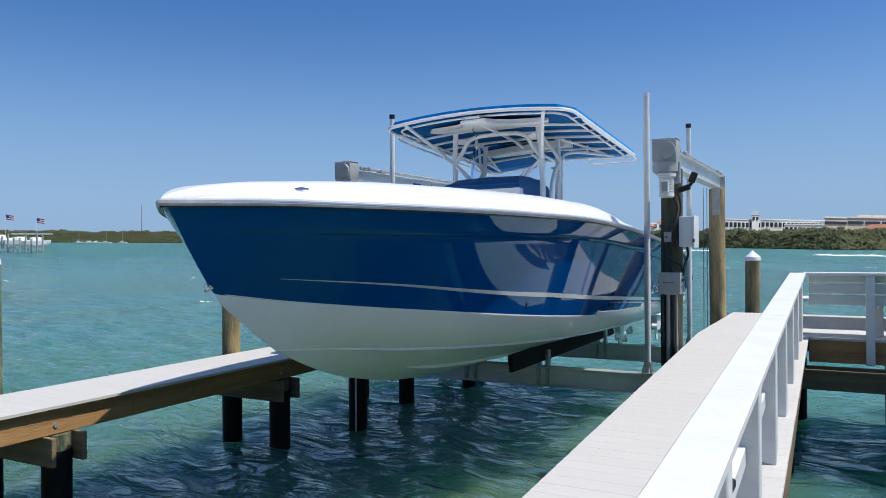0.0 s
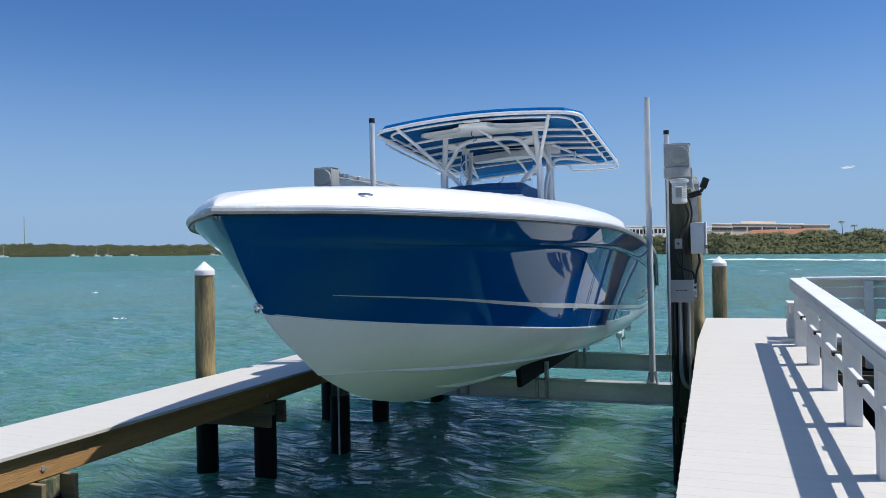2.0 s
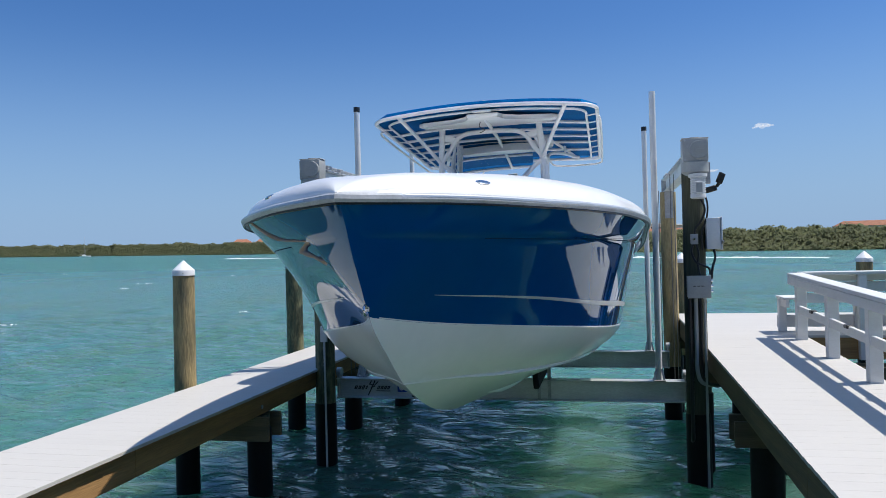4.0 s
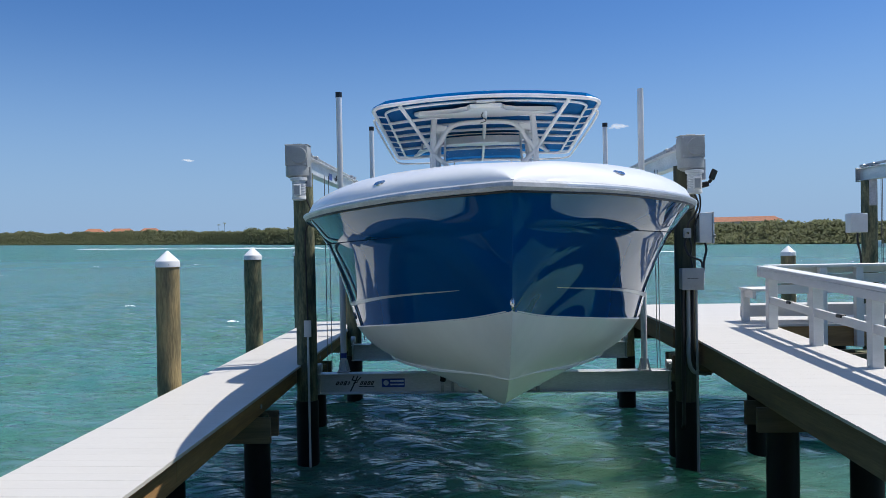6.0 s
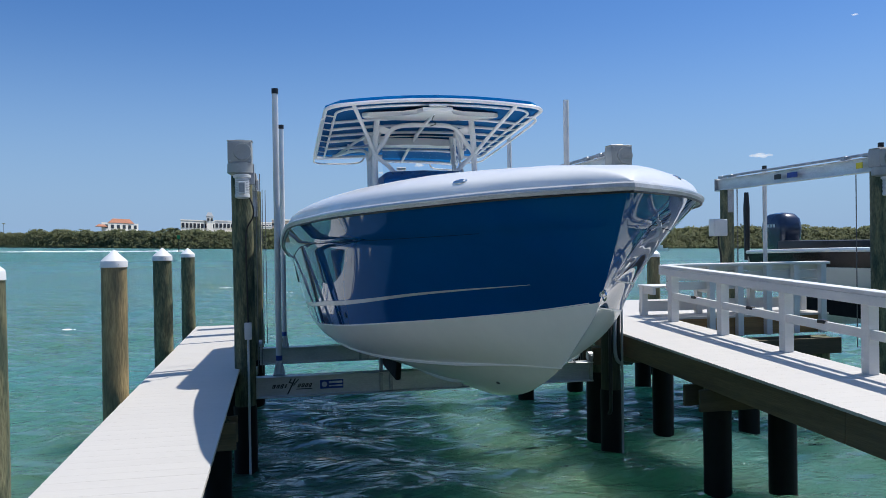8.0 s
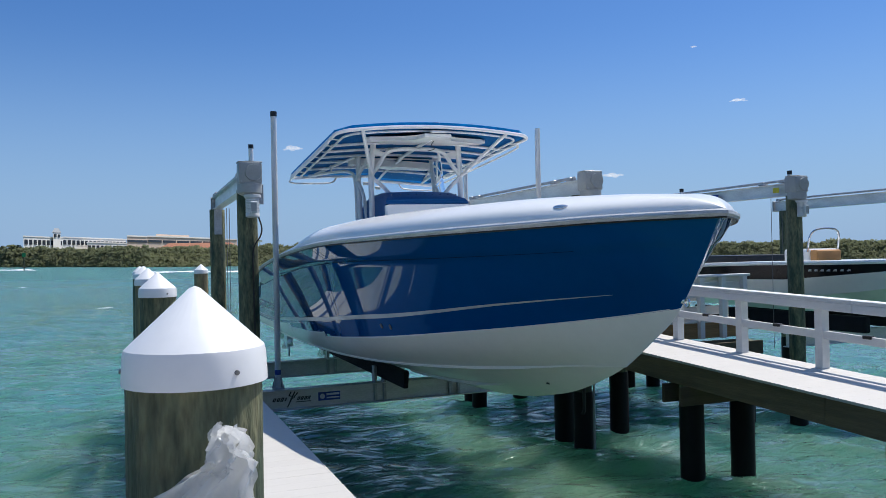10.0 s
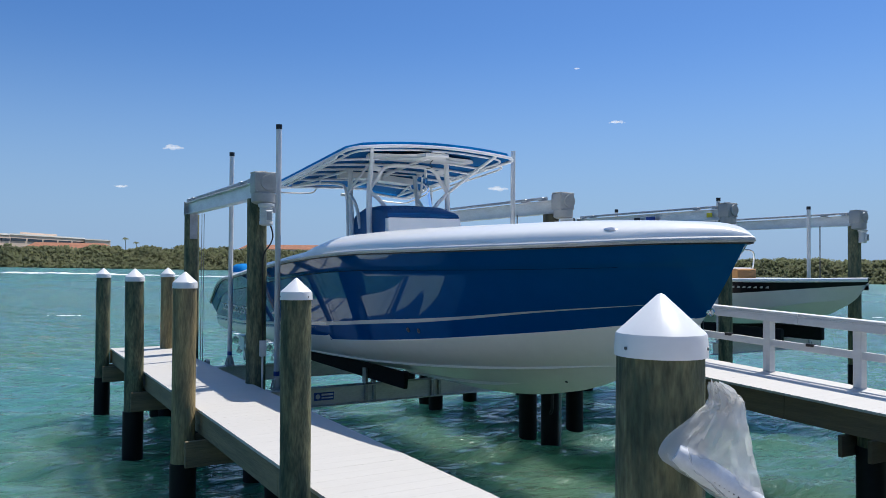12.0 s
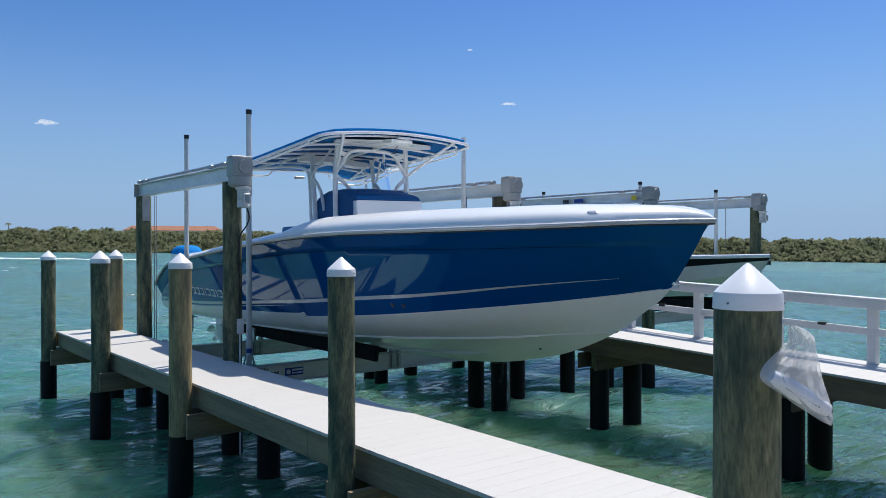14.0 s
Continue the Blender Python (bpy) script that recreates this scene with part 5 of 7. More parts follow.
def tt_outline(inset=0.0, n=6):
    """The rounded outline of the top, seen from above."""
    w, y0, y1, r = TT_W - inset, TT_Y0 + inset, TT_Y1 - inset, 0.16
    pts = []
    for cx, cy, a0 in ((w - r, y0 + r, -90), (w - r, y1 - r, 0), (-w + r, y1 - r, 90), (-w + r, y0 + r, 180)):
        for k in range(n + 1):
            a = radians(a0 + 90 * k / n)
            pts.append((cx + r * math.cos(a), cy + r * math.sin(a)))
    full = []
    for p, q in zip(pts, pts[1:] + pts[:1]):
        m = max(1, int(math.hypot(q[0] - p[0], q[1] - p[1]) / 0.15))
        full += [(p[0] + (q[0] - p[0]) * k / m, p[1] + (q[1] - p[1]) * k / m) for k in range(m)]
    return full


def t_top():
    t = part("t_top", ring_tube(B(), [(x, y, tt_z(x, y) - 0.03) for x, y in tt_outline(0.0)], 0.021, 10, closed=True), M_TUBE, boat, "white tube frame of the blue T-top")
    # canvas: two skins with a rounded rim
    bm = B()
    nx, ny = 22, 18
    top, low = [], []
    for j in range(ny + 1):
        y = TT_Y0 + 0.0 + (TT_Y1 - TT_Y0) * j / ny
        d = min(y - TT_Y0, TT_Y1 - y)
        w = TT_W if d > 0.16 else TT_W - 0.16 + math.sqrt(max(0.16 ** 2 - (0.16 - d) ** 2, 0))
        top.append([(w * (2 * i / nx - 1), y, tt_z(w * (2 * i / nx - 1), y) + 0.024) for i in range(nx + 1)])
        low.append([(w * (2 * i / nx - 1), y, tt_z(w * (2 * i / nx - 1), y) - 0.008) for i in range(nx + 1)])
    vt, vl = grid_mesh(bm, top), grid_mesh(bm, low)
    ring_t = vt[0] + [r[-1] for r in vt[1:-1]] + vt[-1][::-1] + [r[0] for r in vt[-2:0:-1]]
    ring_l = vl[0] + [r[-1] for r in vl[1:-1]] + vl[-1][::-1] + [r[0] for r in vl[-2:0:-1]]
    for k in range(len(ring_t)):
        q = (k + 1) % len(ring_t)
        bm.faces.new((ring_t[k], ring_t[q], ring_l[q], ring_l[k]))
    cp = part("canopy", bm, M_CANVAS, t, "bright blue canvas canopy")
    # added sheet whose darker colour stands for shade under the canopy
    bm = B()
    grid_mesh(bm, [[(x * 0.992, y, z - 0.006) for x, y, z in r] for r in low[1:-1]])
    part("lining", bm, M_UNDERSIDE, cp, "navy sheet that paints the shaded underside of the canvas")
    # inner loop and ties
    inner = tt_outline(0.12)
    part("inner_rail", ring_tube(B(), [(x, y, tt_z(x, y) - 0.05) for x, y in inner], 0.014, 8, closed=True), M_TUBE, t)
    for s in (1, -1):
        for y in np.arange(TT_Y0 + 0.35, TT_Y1 - 0.2, 0.34):
            part("tie", cyl(B(), (s * TT_W, y, tt_z(TT_W, y) - 0.035), (s * (TT_W - 0.12), y, tt_z(TT_W, y) - 0.05), 0.008, n=8), M_TUBE, t)
    for x in np.arange(-0.9, 1.0, 0.3):
        part("tie", cyl(B(), (x, TT_Y1, tt_z(x, TT_Y1) - 0.035), (x, TT_Y1 - 0.12, tt_z(x, TT_Y1) - 0.05), 0.008, n=8), M_TUBE, t)
    for y in (8.95, 9.3, 9.65, 10.0, 10.45):
        pts = [(x, y, tt_z(x, y) - 0.045) for x in np.linspace(-TT_W + 0.1, TT_W - 0.1, 13)]
        part("cross_tube", ring_tube(B(), pts, 0.017, 8), M_TUBE, t)
    # hanging grab rails at the sides and the rear corners
    for s in (1, -1):
        pts = smooth_path([(s * (TT_W + 0.0), 8.65, tt_z(TT_W, 8.65) - 0.03), (s * (TT_W + 0.03), 8.8, tt_z(TT_W, 8.8) - 0.085), (s * (TT_W + 0.03), 10.8, tt_z(TT_W, 10.8) - 0.085), (s * (TT_W - 0.02), 11.16, tt_z(TT_W, 11.1) - 0.10), (s * (TT_W - 0.25), 11.22, tt_z(TT_W, 11.2) - 0.10), (s * (TT_W - 0.62), 11.22, tt_z(0.8, 11.2) - 0.11), (s * (TT_W - 0.72), 11.2, tt_z(0.8, 11.2) - 0.03)], 6)
        part("grab_rail", ring_tube(B(), pts, 0.014, 8), M_TUBE, t)
    # legs and braces
    def tube(name, pts, r):
        part(name, ring_tube(B(), smooth_path([(x - 0.02, y, z) for x, y, z in pts], 5), r, 10), M_TUBE, t)

    for s in (1, -1):
        tube("leg", [(s * 0.60, 8.97, 2.2), (s * 0.605, 9.0, 2.9), (s * 0.60, 9.0, 3.5), (s * 0.57, 8.97, tt_z(0.57, 8.97) - 0.03)], 0.036)
        tube("leg", [(s * 0.59, 9.58, 2.2), (s * 0.58, 9.62, 2.9), (s * 0.57, 9.70, 3.42), (s * 0.55, 9.74, tt_z(0.55, 9.74) - 0.03)], 0.036)
        # outer tube that bends aft and carries the rear of the top
        tube("rear_rail", [(s * 0.60, 9.70, 2.2), (s * 0.60, 9.73, 3.0), (s * 0.60, 9.77, 3.46), (s * 0.63, 9.88, 3.59), (s * 0.76, 10.25, 3.635), (s * 0.90, 10.86, 3.655), (s * 0.95, 11.02, tt_z(0.95, 11.0) - 0.04)], 0.021)
        tube("brace", [(s * 0.60, 9.73, 3.78), (s * 0.74, 10.2, 3.73), (s * 0.90, 10.84, 3.665)], 0.018)
        tube("brace", [(s * 0.80, 10.25, 3.64), (s * 0.80, 10.28, tt_z(0.8, 10.28) - 0.04)], 0.015)
        # from the front leg to the front edge, and bent down to the console
        tube("brace", [(s * 0.91, 8.24, tt_z(0.91, 8.24) - 0.04), (s * 0.77, 8.58, 3.70), (s * 0.61, 8.97, 3.46)], 0.022)
        tube("brace", [(s * 0.61, 9.0, 3.49), (s * 0.575, 9.0, 3.42), (s * 0.47, 8.99, 3.33), (s * 0.37, 8.98, 3.225)], 0.026)
        tube("brace", [(s * 0.575, 9.67, 3.42), (s * 0.57, 9.56, 3.33), (s * 0.57, 9.45, 3.18), (s * 0.555, 9.41, 2.95)], 0.024)
        tube("brace", [(s * 0.61, 9.68, 3.46), (s * 0.56, 9.55, 3.60), (s * 0.45, 9.35, tt_z(0.45, 9.35) - 0.04)], 0.02)
        # flat gusset between the head of the leg and the arch
        bm = B()
        prism(bm, [(s * 0.60 - 0.02, 3.80), (s * 0.60 - 0.02, 3.72), (s * 0.40 - 0.02, 3.685), (s * 0.40 - 0.02, 3.745)], "y", 8.985, 9.005, 0.004)
        part("gusset", bm, M_TUBE, t)
    arch = [(0.60, 3.44), (0.57, 3.50), (0.49, 3.60), (0.43, 3.70), (0.34, 3.77), (0.18, 3.795)]
    tube("arch", [(-x, 9.0, z) for x, z in arch] + [(x, 9.0, z) for x, z in arch[::-1]], 0.028)
    # moulded boxes under the canopy
    bm = B()
    poly = [(-0.80, 8.66), (-0.74, 8.60), (-0.36, 8.56), (-0.20, 8.44), (-0.17, 8.26), (0.17, 8.26), (0.20, 8.44), (0.36, 8.56), (0.74, 8.60), (0.80, 8.66), (0.76, 8.80), (0.30, 8.92), (-0.30, 8.92), (-0.76, 8.80)]
    prism(bm, poly, "z", 3.835, 3.885, 0.02)
    eb = part("electronics_box", bm, M_GEL, t, "white moulded electronics box")
    bm = B()
    poly = [(-0.65, 9.95), (-0.3, 9.9), (-0.2, 9.84), (0.2, 9.84), (0.3, 9.9), (0.65, 9.95), (0.62, 10.12), (-0.62, 10.12)]
    prism(bm, poly, "z", 3.70, 3.79, 0.012)
    part("radio_box", bm, M_GEL, t, "white radio box")
    bm = B()
    box(bm, -0.10, 0.10, 8.20, 8.26, 3.885, 3.91, 0.006)
    part("spreader_light", bm, M_TUBE, t)
    bm = B()
    ring_tube(bm, smooth_path([(-0.03, 8.33, 3.80), (-0.05, 8.36, 3.76), (0.0, 8.40, 3.72), (-0.06, 8.45, 3.70)], 5), 0.0045, 6)
    part("microphone_cord", bm, M_BLACK, eb)
    bm = B()
    cyl(bm, (0, 8.3, tt_z(0, 8.3) + 0.0), (0, 8.3, tt_z(0, 8.3) + 0.045), 0.045, 0.04, 14)
    part("nav_light", bm, M_LTGREY, t)
    for y in (8.7, 11.2):
        bm = B()
        box(bm, -0.09, 0.09, y + 0.02 if y > 10 else y, (y + 0.06) if y > 10 else y + 0.1, tt_z(0, y) - (0.16 if y > 10 else 0.1), tt_z(0, y) - (0.11 if y > 10 else 0.03), 0.01)
        part("deck_light", bm, M_LTGREY, t)
    part("centre_spar", cyl(B(), (0, 8.4, 3.86), (0, 11.1, tt_z(0, 11.1) - 0.05), 0.022, n=10), M_TUBE, t)


t_top()


def console():
    x0, x1 = -0.585, 0.465
    c = part("console", box(B(), x0 + 0.03, x1 - 0.03, 8.60, 9.70, 1.9, 3.02, 0.05, 3), M_GEL, boat, "white console with navy fitted cover")
    # fitted cover: sides lean in, the front edge stops above the white panel
    bm = B()
    rows = []
    for y, z, low, lean in ((8.525, 3.115, 3.075, 0.0), (8.56, 3.145, 3.065, 0.02), (8.66, 3.175, 2.6, 0.06), (8.80, 3.225, 2.4, 0.085), (9.0, 3.245, 2.4, 0.09), (9.40, 3.24, 2.4, 0.09), (9.58, 3.19, 2.4, 0.08), (9.70, 3.06, 2.4, 0.03), (9.73, 2.9, 2.4, 0.0)):
        a, b = x0 - 0.005, x1 + 0.005
        rows.append([(a, y, low), (a, y, (low + z - 0.05) / 2), (a + 0.3 * lean, y, z - 0.06), (a + lean, y, z - 0.012), (a + lean + 0.05, y, z), ((a + b) / 2, y, z + 0.012), (b - lean - 0.05, y, z), (b - lean, y, z - 0.012), (b - 0.3 * lean, y, z - 0.06), (b, y, (low + z - 0.05) / 2), (b, y, low)])
    v = grid_mesh(bm, rows)
    bm.faces.new(v[0]), bm.faces.new(v[-1])
    cv = part("cover", bm, M_NAVY, c, "navy fitted console cover", sharp=40)
    part("hem", ring_tube(B(), [(x0 - 0.005, 8.515, 3.078), (x1 + 0.005, 8.515, 3.078)], 0.012, 8), M_NAVY, cv)
    bm = B()
    prism(bm, [(8.50, 3.06), (8.60, 3.06), (8.60, 2.0), (8.40, 2.0), (8.42, 2.5)], "x", x0 - 0.01, x1 + 0.03, 0.03)
    part("front_panel", bm, M_GEL, c, "white front panel")
    for k in range(9):
        x = -0.46 + 0.105 * k
        bm = B()
        cyl(bm, (x, 8.69, 3.185), (x, 8.685, 3.20), 0.009, n=8)
        part("snap", bm, M_STEEL, cv)
    # curved windshield
    bm = B()
    rows = []
    for j in range(5):
        u = j / 4
        z = 3.16 + 0.52 * u
        rows.append([(-0.03 + 0.53 * math.sin(a) * (1 - 0.04 * u), 9.42 - (0.42 - 0.05 * u) * math.cos(a) ** 0.6 + 0.1 * u, z) for a in np.linspace(-1.15, 1.15, 15)])
    grid_mesh(bm, rows)
    w = part("windshield", bm, M_GLASS, c, "clear curved windshield")
    w.visible_shadow = False
    bm = B()
    box(bm, -0.42, 0.42, 10.55, 11.1, 2.1, 2.75, 0.06, 3)
    part("leaning_post", bm, M_NAVY, boat, "navy covered leaning post")
    bm = B()
    box(bm, -0.40, 0.34, 7.95, 8.41, 2.12, 2.5, 0.05, 3)
    part("front_seat", bm, M_GEL, boat, "white moulded console seat")


console()


def outboard(x, low):
    """A tilted-down engine: cowl, midsection, lower unit and propeller."""
    o = part("outboard", box(B(), x - 0.11, x + 0.11, 14.2, 14.62, 1.45 - low, 1.95 - low, 0.03, 2), M_TUBE, boat, "white outboard engine with bright blue cowl top")
    bm = B()
    secs = []
    for z, w, a, b in ((1.78, 0.17, 14.34, 14.92), (1.85, 0.215, 14.28, 15.02), (2.1, 0.235, 14.24, 15.06), (2.32, 0.232, 14.25, 15.05)):
        secs.append([(x + w * math.copysign(abs(math.cos(t)) ** 0.55, math.cos(t)), (a + b) / 2 + (b - a) / 2 * math.copysign(abs(math.sin(t)) ** 0.55, math.sin(t)), z - low) for t in np.linspace(0, 2 * math.pi, 33)[:-1]])
    v = grid_mesh(bm, secs, True)
    bm.faces.new(v[0]), bm.faces.new(v[-1])
    part("lower_cowl", bm, M_GEL, o, "white lower cowl")
    bm = B()
    secs = []
    for z, w, a, b in ((2.322, 0.235, 14.245, 15.055), (2.38, 0.225, 14.27, 15.04), (2.435, 0.195, 14.33, 14.98), (2.475, 0.14, 14.42, 14.88), (2.488, 0.05, 14.55, 14.75)):
        secs.append([(x + w * math.copysign(abs(math.cos(t)) ** 0.6, math.cos(t)), (a + b) / 2 + (b - a) / 2 * math.copysign(abs(math.sin(t)) ** 0.6, math.sin(t)), z - low) for t in np.linspace(0, 2 * math.pi, 33)[:-1]])
    v = grid_mesh(bm, secs, True)
    bm.faces.new(v[0]), bm.faces.new(v[-1])
    part("cowl_top", bm, M_CANVAS, o, "bright blue cowl top")
    bm = B()
    prism(bm, [(14.48, 1.80 - low), (14.86, 1.80 - low), (14.80, 1.2 - low), (14.84, 1.1 - low), (14.80, 0.80 - low), (14.52, 0.80 - low), (14.50, 1.2 - low)], "x", x - 0.06, x + 0.06, 0.02)
    part("midsection", bm, M_TUBE, o)
    bm = B()
    prism(bm, [(14.46, 1.10 - low), (15.02, 1.10 - low), (15.0, 1.085 - low), (14.46, 1.08 - low)], "x", x - 0.12, x + 0.12)
    part("cavitation_plate", bm, M_TUBE, o)
    bm = B()
    ring_tube(bm, [(x, 14.36, 0.9 - low), (x, 14.42, 0.9 - low), (x, 14.55, 0.9 - low), (x, 14.85, 0.9 - low), (x, 15.0, 0.9 - low)], [0.01, 0.04, 0.06, 0.055, 0.045], 12)
    part("gear_case", bm, M_TUBE, o)
    bm = B()
    prism(bm, [(14.55, 0.86 - low), (14.78, 0.86 - low), (14.74, 0.62 - low), (14.66, 0.60 - low)], "x", x - 0.012, x + 0.012)
    part("skeg", bm, M_TUBE, o)
    bm = B()
    cyl(bm, (x, 14.9, 0.9 - low), (x, 15.08, 0.9 - low), 0.05, 0.042, 14)
    pr = part("propeller", bm, M_STEEL, o, "polished steel propeller")
    for k in range(3):
        bm = B()
        rows = []
        for u in np.linspace(0, 1, 6):
            r = 0.045 + 0.145 * u
            wdt = 0.35 + 0.75 * math.sin(math.pi * (0.25 + 0.6 * u))
            rows.append([(x + r * math.cos(a + 2.094 * k + 0.4), 14.98 + 0.11 * (a / 1.1), 0.9 - low + r * math.sin(a + 2.094 * k + 0.4)) for a in np.linspace(-wdt / 2, wdt / 2, 6)])
        grid_mesh(bm, rows)
        bmesh.ops.solidify(bm, geom=bm.faces[:], thickness=0.008)
        part("blade", bm, M_STEEL, pr)


outboard(-0.69, 0.03)
outboard(0.0, 0.24)
outboard(0.69, 0.03)
bm = B()
box(bm, -1.15, 1.15, 14.19, 14.45, 1.45, 1.62, 0.03, 2)
part("engine_bracket", bm, M_TUBE, boat)


# ---- plastic bag on the near pile ----
def plastic_bag():
    t = thing("plastic_bag", (-7.16, 1.12, 1.83), "clear plastic bag with rolled paper hanging on the pile", "plastic bag")
    a, b, c = Vector((-7.312, 1.185, 1.991)), Vector((-7.135, 1.165, 2.165)), Vector((-7.075, 1.02, 1.815))
    left = smooth_path([b + Vector((-0.012, 0, 0)), b + Vector((-0.02, 0.0, -0.06)), b * 0.62 + a * 0.38 + Vector((0, 0, -0.02)), a, a * 0.6 + c * 0.4 + Vector((0, 0, -0.025)), c + Vector((-0.02, 0.01, -0.01))], 9)
    right = smooth_path([b + Vector((0.015, -0.02, 0)), b + Vector((0.03, -0.07, -0.03)), b * 0.6 + c * 0.4 + Vector((0.015, -0.025, 0.05)), b * 0.35 + c * 0.65 + Vector((0.005, -0.01, 0.03)), c + Vector((-0.02, 0.012, 0.07)), c + Vector((-0.01, 0.006, 0.015))], 9)
    n = Vector((0.877, 0.481, 0))
    for side in (1, -1):
        bm = B()
        rows = []
        for i, (p, q) in enumerate(zip(left, right)):
            v = i / (len(left) - 1)
            row = []
            for j in range(31):
                u = j / 30
                x = p.lerp(q, u)
                puff = 0.03 * math.sin(math.pi * u) * math.sin(math.pi * min(1, v * 1.02)) ** 0.7
                crease = 0.024 * noise.noise((u * 4 + 3 * side, v * 7, 1.3)) + 0.020 * noise.noise((u * 9 + v * 5, v * 8 + side, 4.0)) + 0.016 * abs(noise.noise((u * 11 - v * 6, v * 9, 7.0 + side))) - 0.012 * abs(noise.noise((u * 5 + v * 12, v * 15, 2.0 + side))) + 0.005 * noise.noise((u * 27 - v * 15, v * 29, 3.0 + side))
                row.append(x - n * (0.012 + side * puff + crease) + Vector((0, 0, 0.012 * noise.noise((u * 6, v * 6, 9)))))
            rows.append(row)
        grid_mesh(bm, rows)
        part("film", bm, M_BAG, t, sharp=50)
    bm = B()
    p, q = a * 0.86 + c * 0.14 - n * 0.012, a * 0.12 + c * 0.88 - n * 0.012
    ring_tube(bm, [p.lerp(q, k / 8) + Vector((0, 0, 0.024 + 0.006 * noise.noise((k, 0, 0)))) for k in range(9)], [0.026, 0.032, 0.034, 0.035, 0.034, 0.034, 0.033, 0.03, 0.026], 14)
    pr = part("paper_roll", bm, M_PAPER, t, "rolled white paper with printed bars")
    bm = B()
    d = (q - p).normalized()
    for k in range(7):
        s0 = p.lerp(q, 0.5 + 0.055 * k)
        beam(bm, s0 + Vector((0, 0, 0.035)) - n * 0.031, s0 + Vector((0, 0, 0.022)) - n * 0.035 + d * 0.004, 0.004, 0.003, 0.0)
    part("print_bar", bm, M_LOGO_BLACK, pr)


plastic_bag()


# ---- the neighbouring lift and its boat ----
lift_side(2.15, 8.78, 12.38, 1, 3.50, "boat_lift", "neighbouring lift posts with long aluminium beam", M_PILE_G, 8.72, 81)
lift_side(5.58, 8.55, 12.3, -1, 3.50, "boat_lift", "outer neighbouring lift posts with grey motor", M_PILE_G, 8.47, 91)
bt = thing("lift_sign", (2.07, 10.9, 3.3), "emblem and blue plate on the neighbouring lift beam", "sign")
for y, m, w in ((10.75, M_LOGO_BLACK, 0.16), (10.35, M_LOGO_BLUE, 0.24), (9.0, M_YELLOW, 0.12)):
    bm = B()
    box(bm, 2.074, 2.082, y, y + w, 3.345, 3.425)
    part("plate", bm, m, bt)
guide_pole(2.74, 9.42, 3.74)
guide_pole(2.72, 12.1, 3.68)
guide_pole(5.25, 9.3, 3.68)
pb = thing("control_panel", (1.98, 12.25, 2.5), "pale grey panel box on the neighbouring lift post", "electrical box")
bm = B()
box(bm, 1.74, 2.0, 12.12, 12.30, 2.46, 2.76, 0.012, 2)
part("body", bm, M_LTGREY, pb)
bm = B()
box(bm, 1.75, 1.99, 12.102, 12.118, 2.47, 2.75, 0.006)
part("lid", bm, M_LTGREY, pb)
bm = B()
ring_tube(bm, smooth_path([(1.90, 12.24, 2.46), (1.90, 12.24, 2.3), (1.95, 12.26, 2.1), (2.0, 12.28, 1.4)], 5), 0.016, 8)
part("conduit", bm, M_BLACK, pb)
for y in (9.3, 11.9):
    t = thing("lift_cradle_beam", (4.0, y, 0.85), "aluminium cradle beam of the neighbouring lift", "lift beam", "cradle beams")
    bm = B()
    i_beam(bm, (2.46, y, 0.98), (5.6, y, 0.98), 0.14, 0.22)
    part("beam", bm, M_ALU, t)
for x in (3.45, 4.65):
    bm = B()
    box(bm, x - 0.06, x + 0.06, 8.6, 12.6, 1.1, 1.36, 0.02)
    solid("bunk", bm, M_CARPET, "black carpeted bunk under the neighbouring boat", "bunk", "bunks")


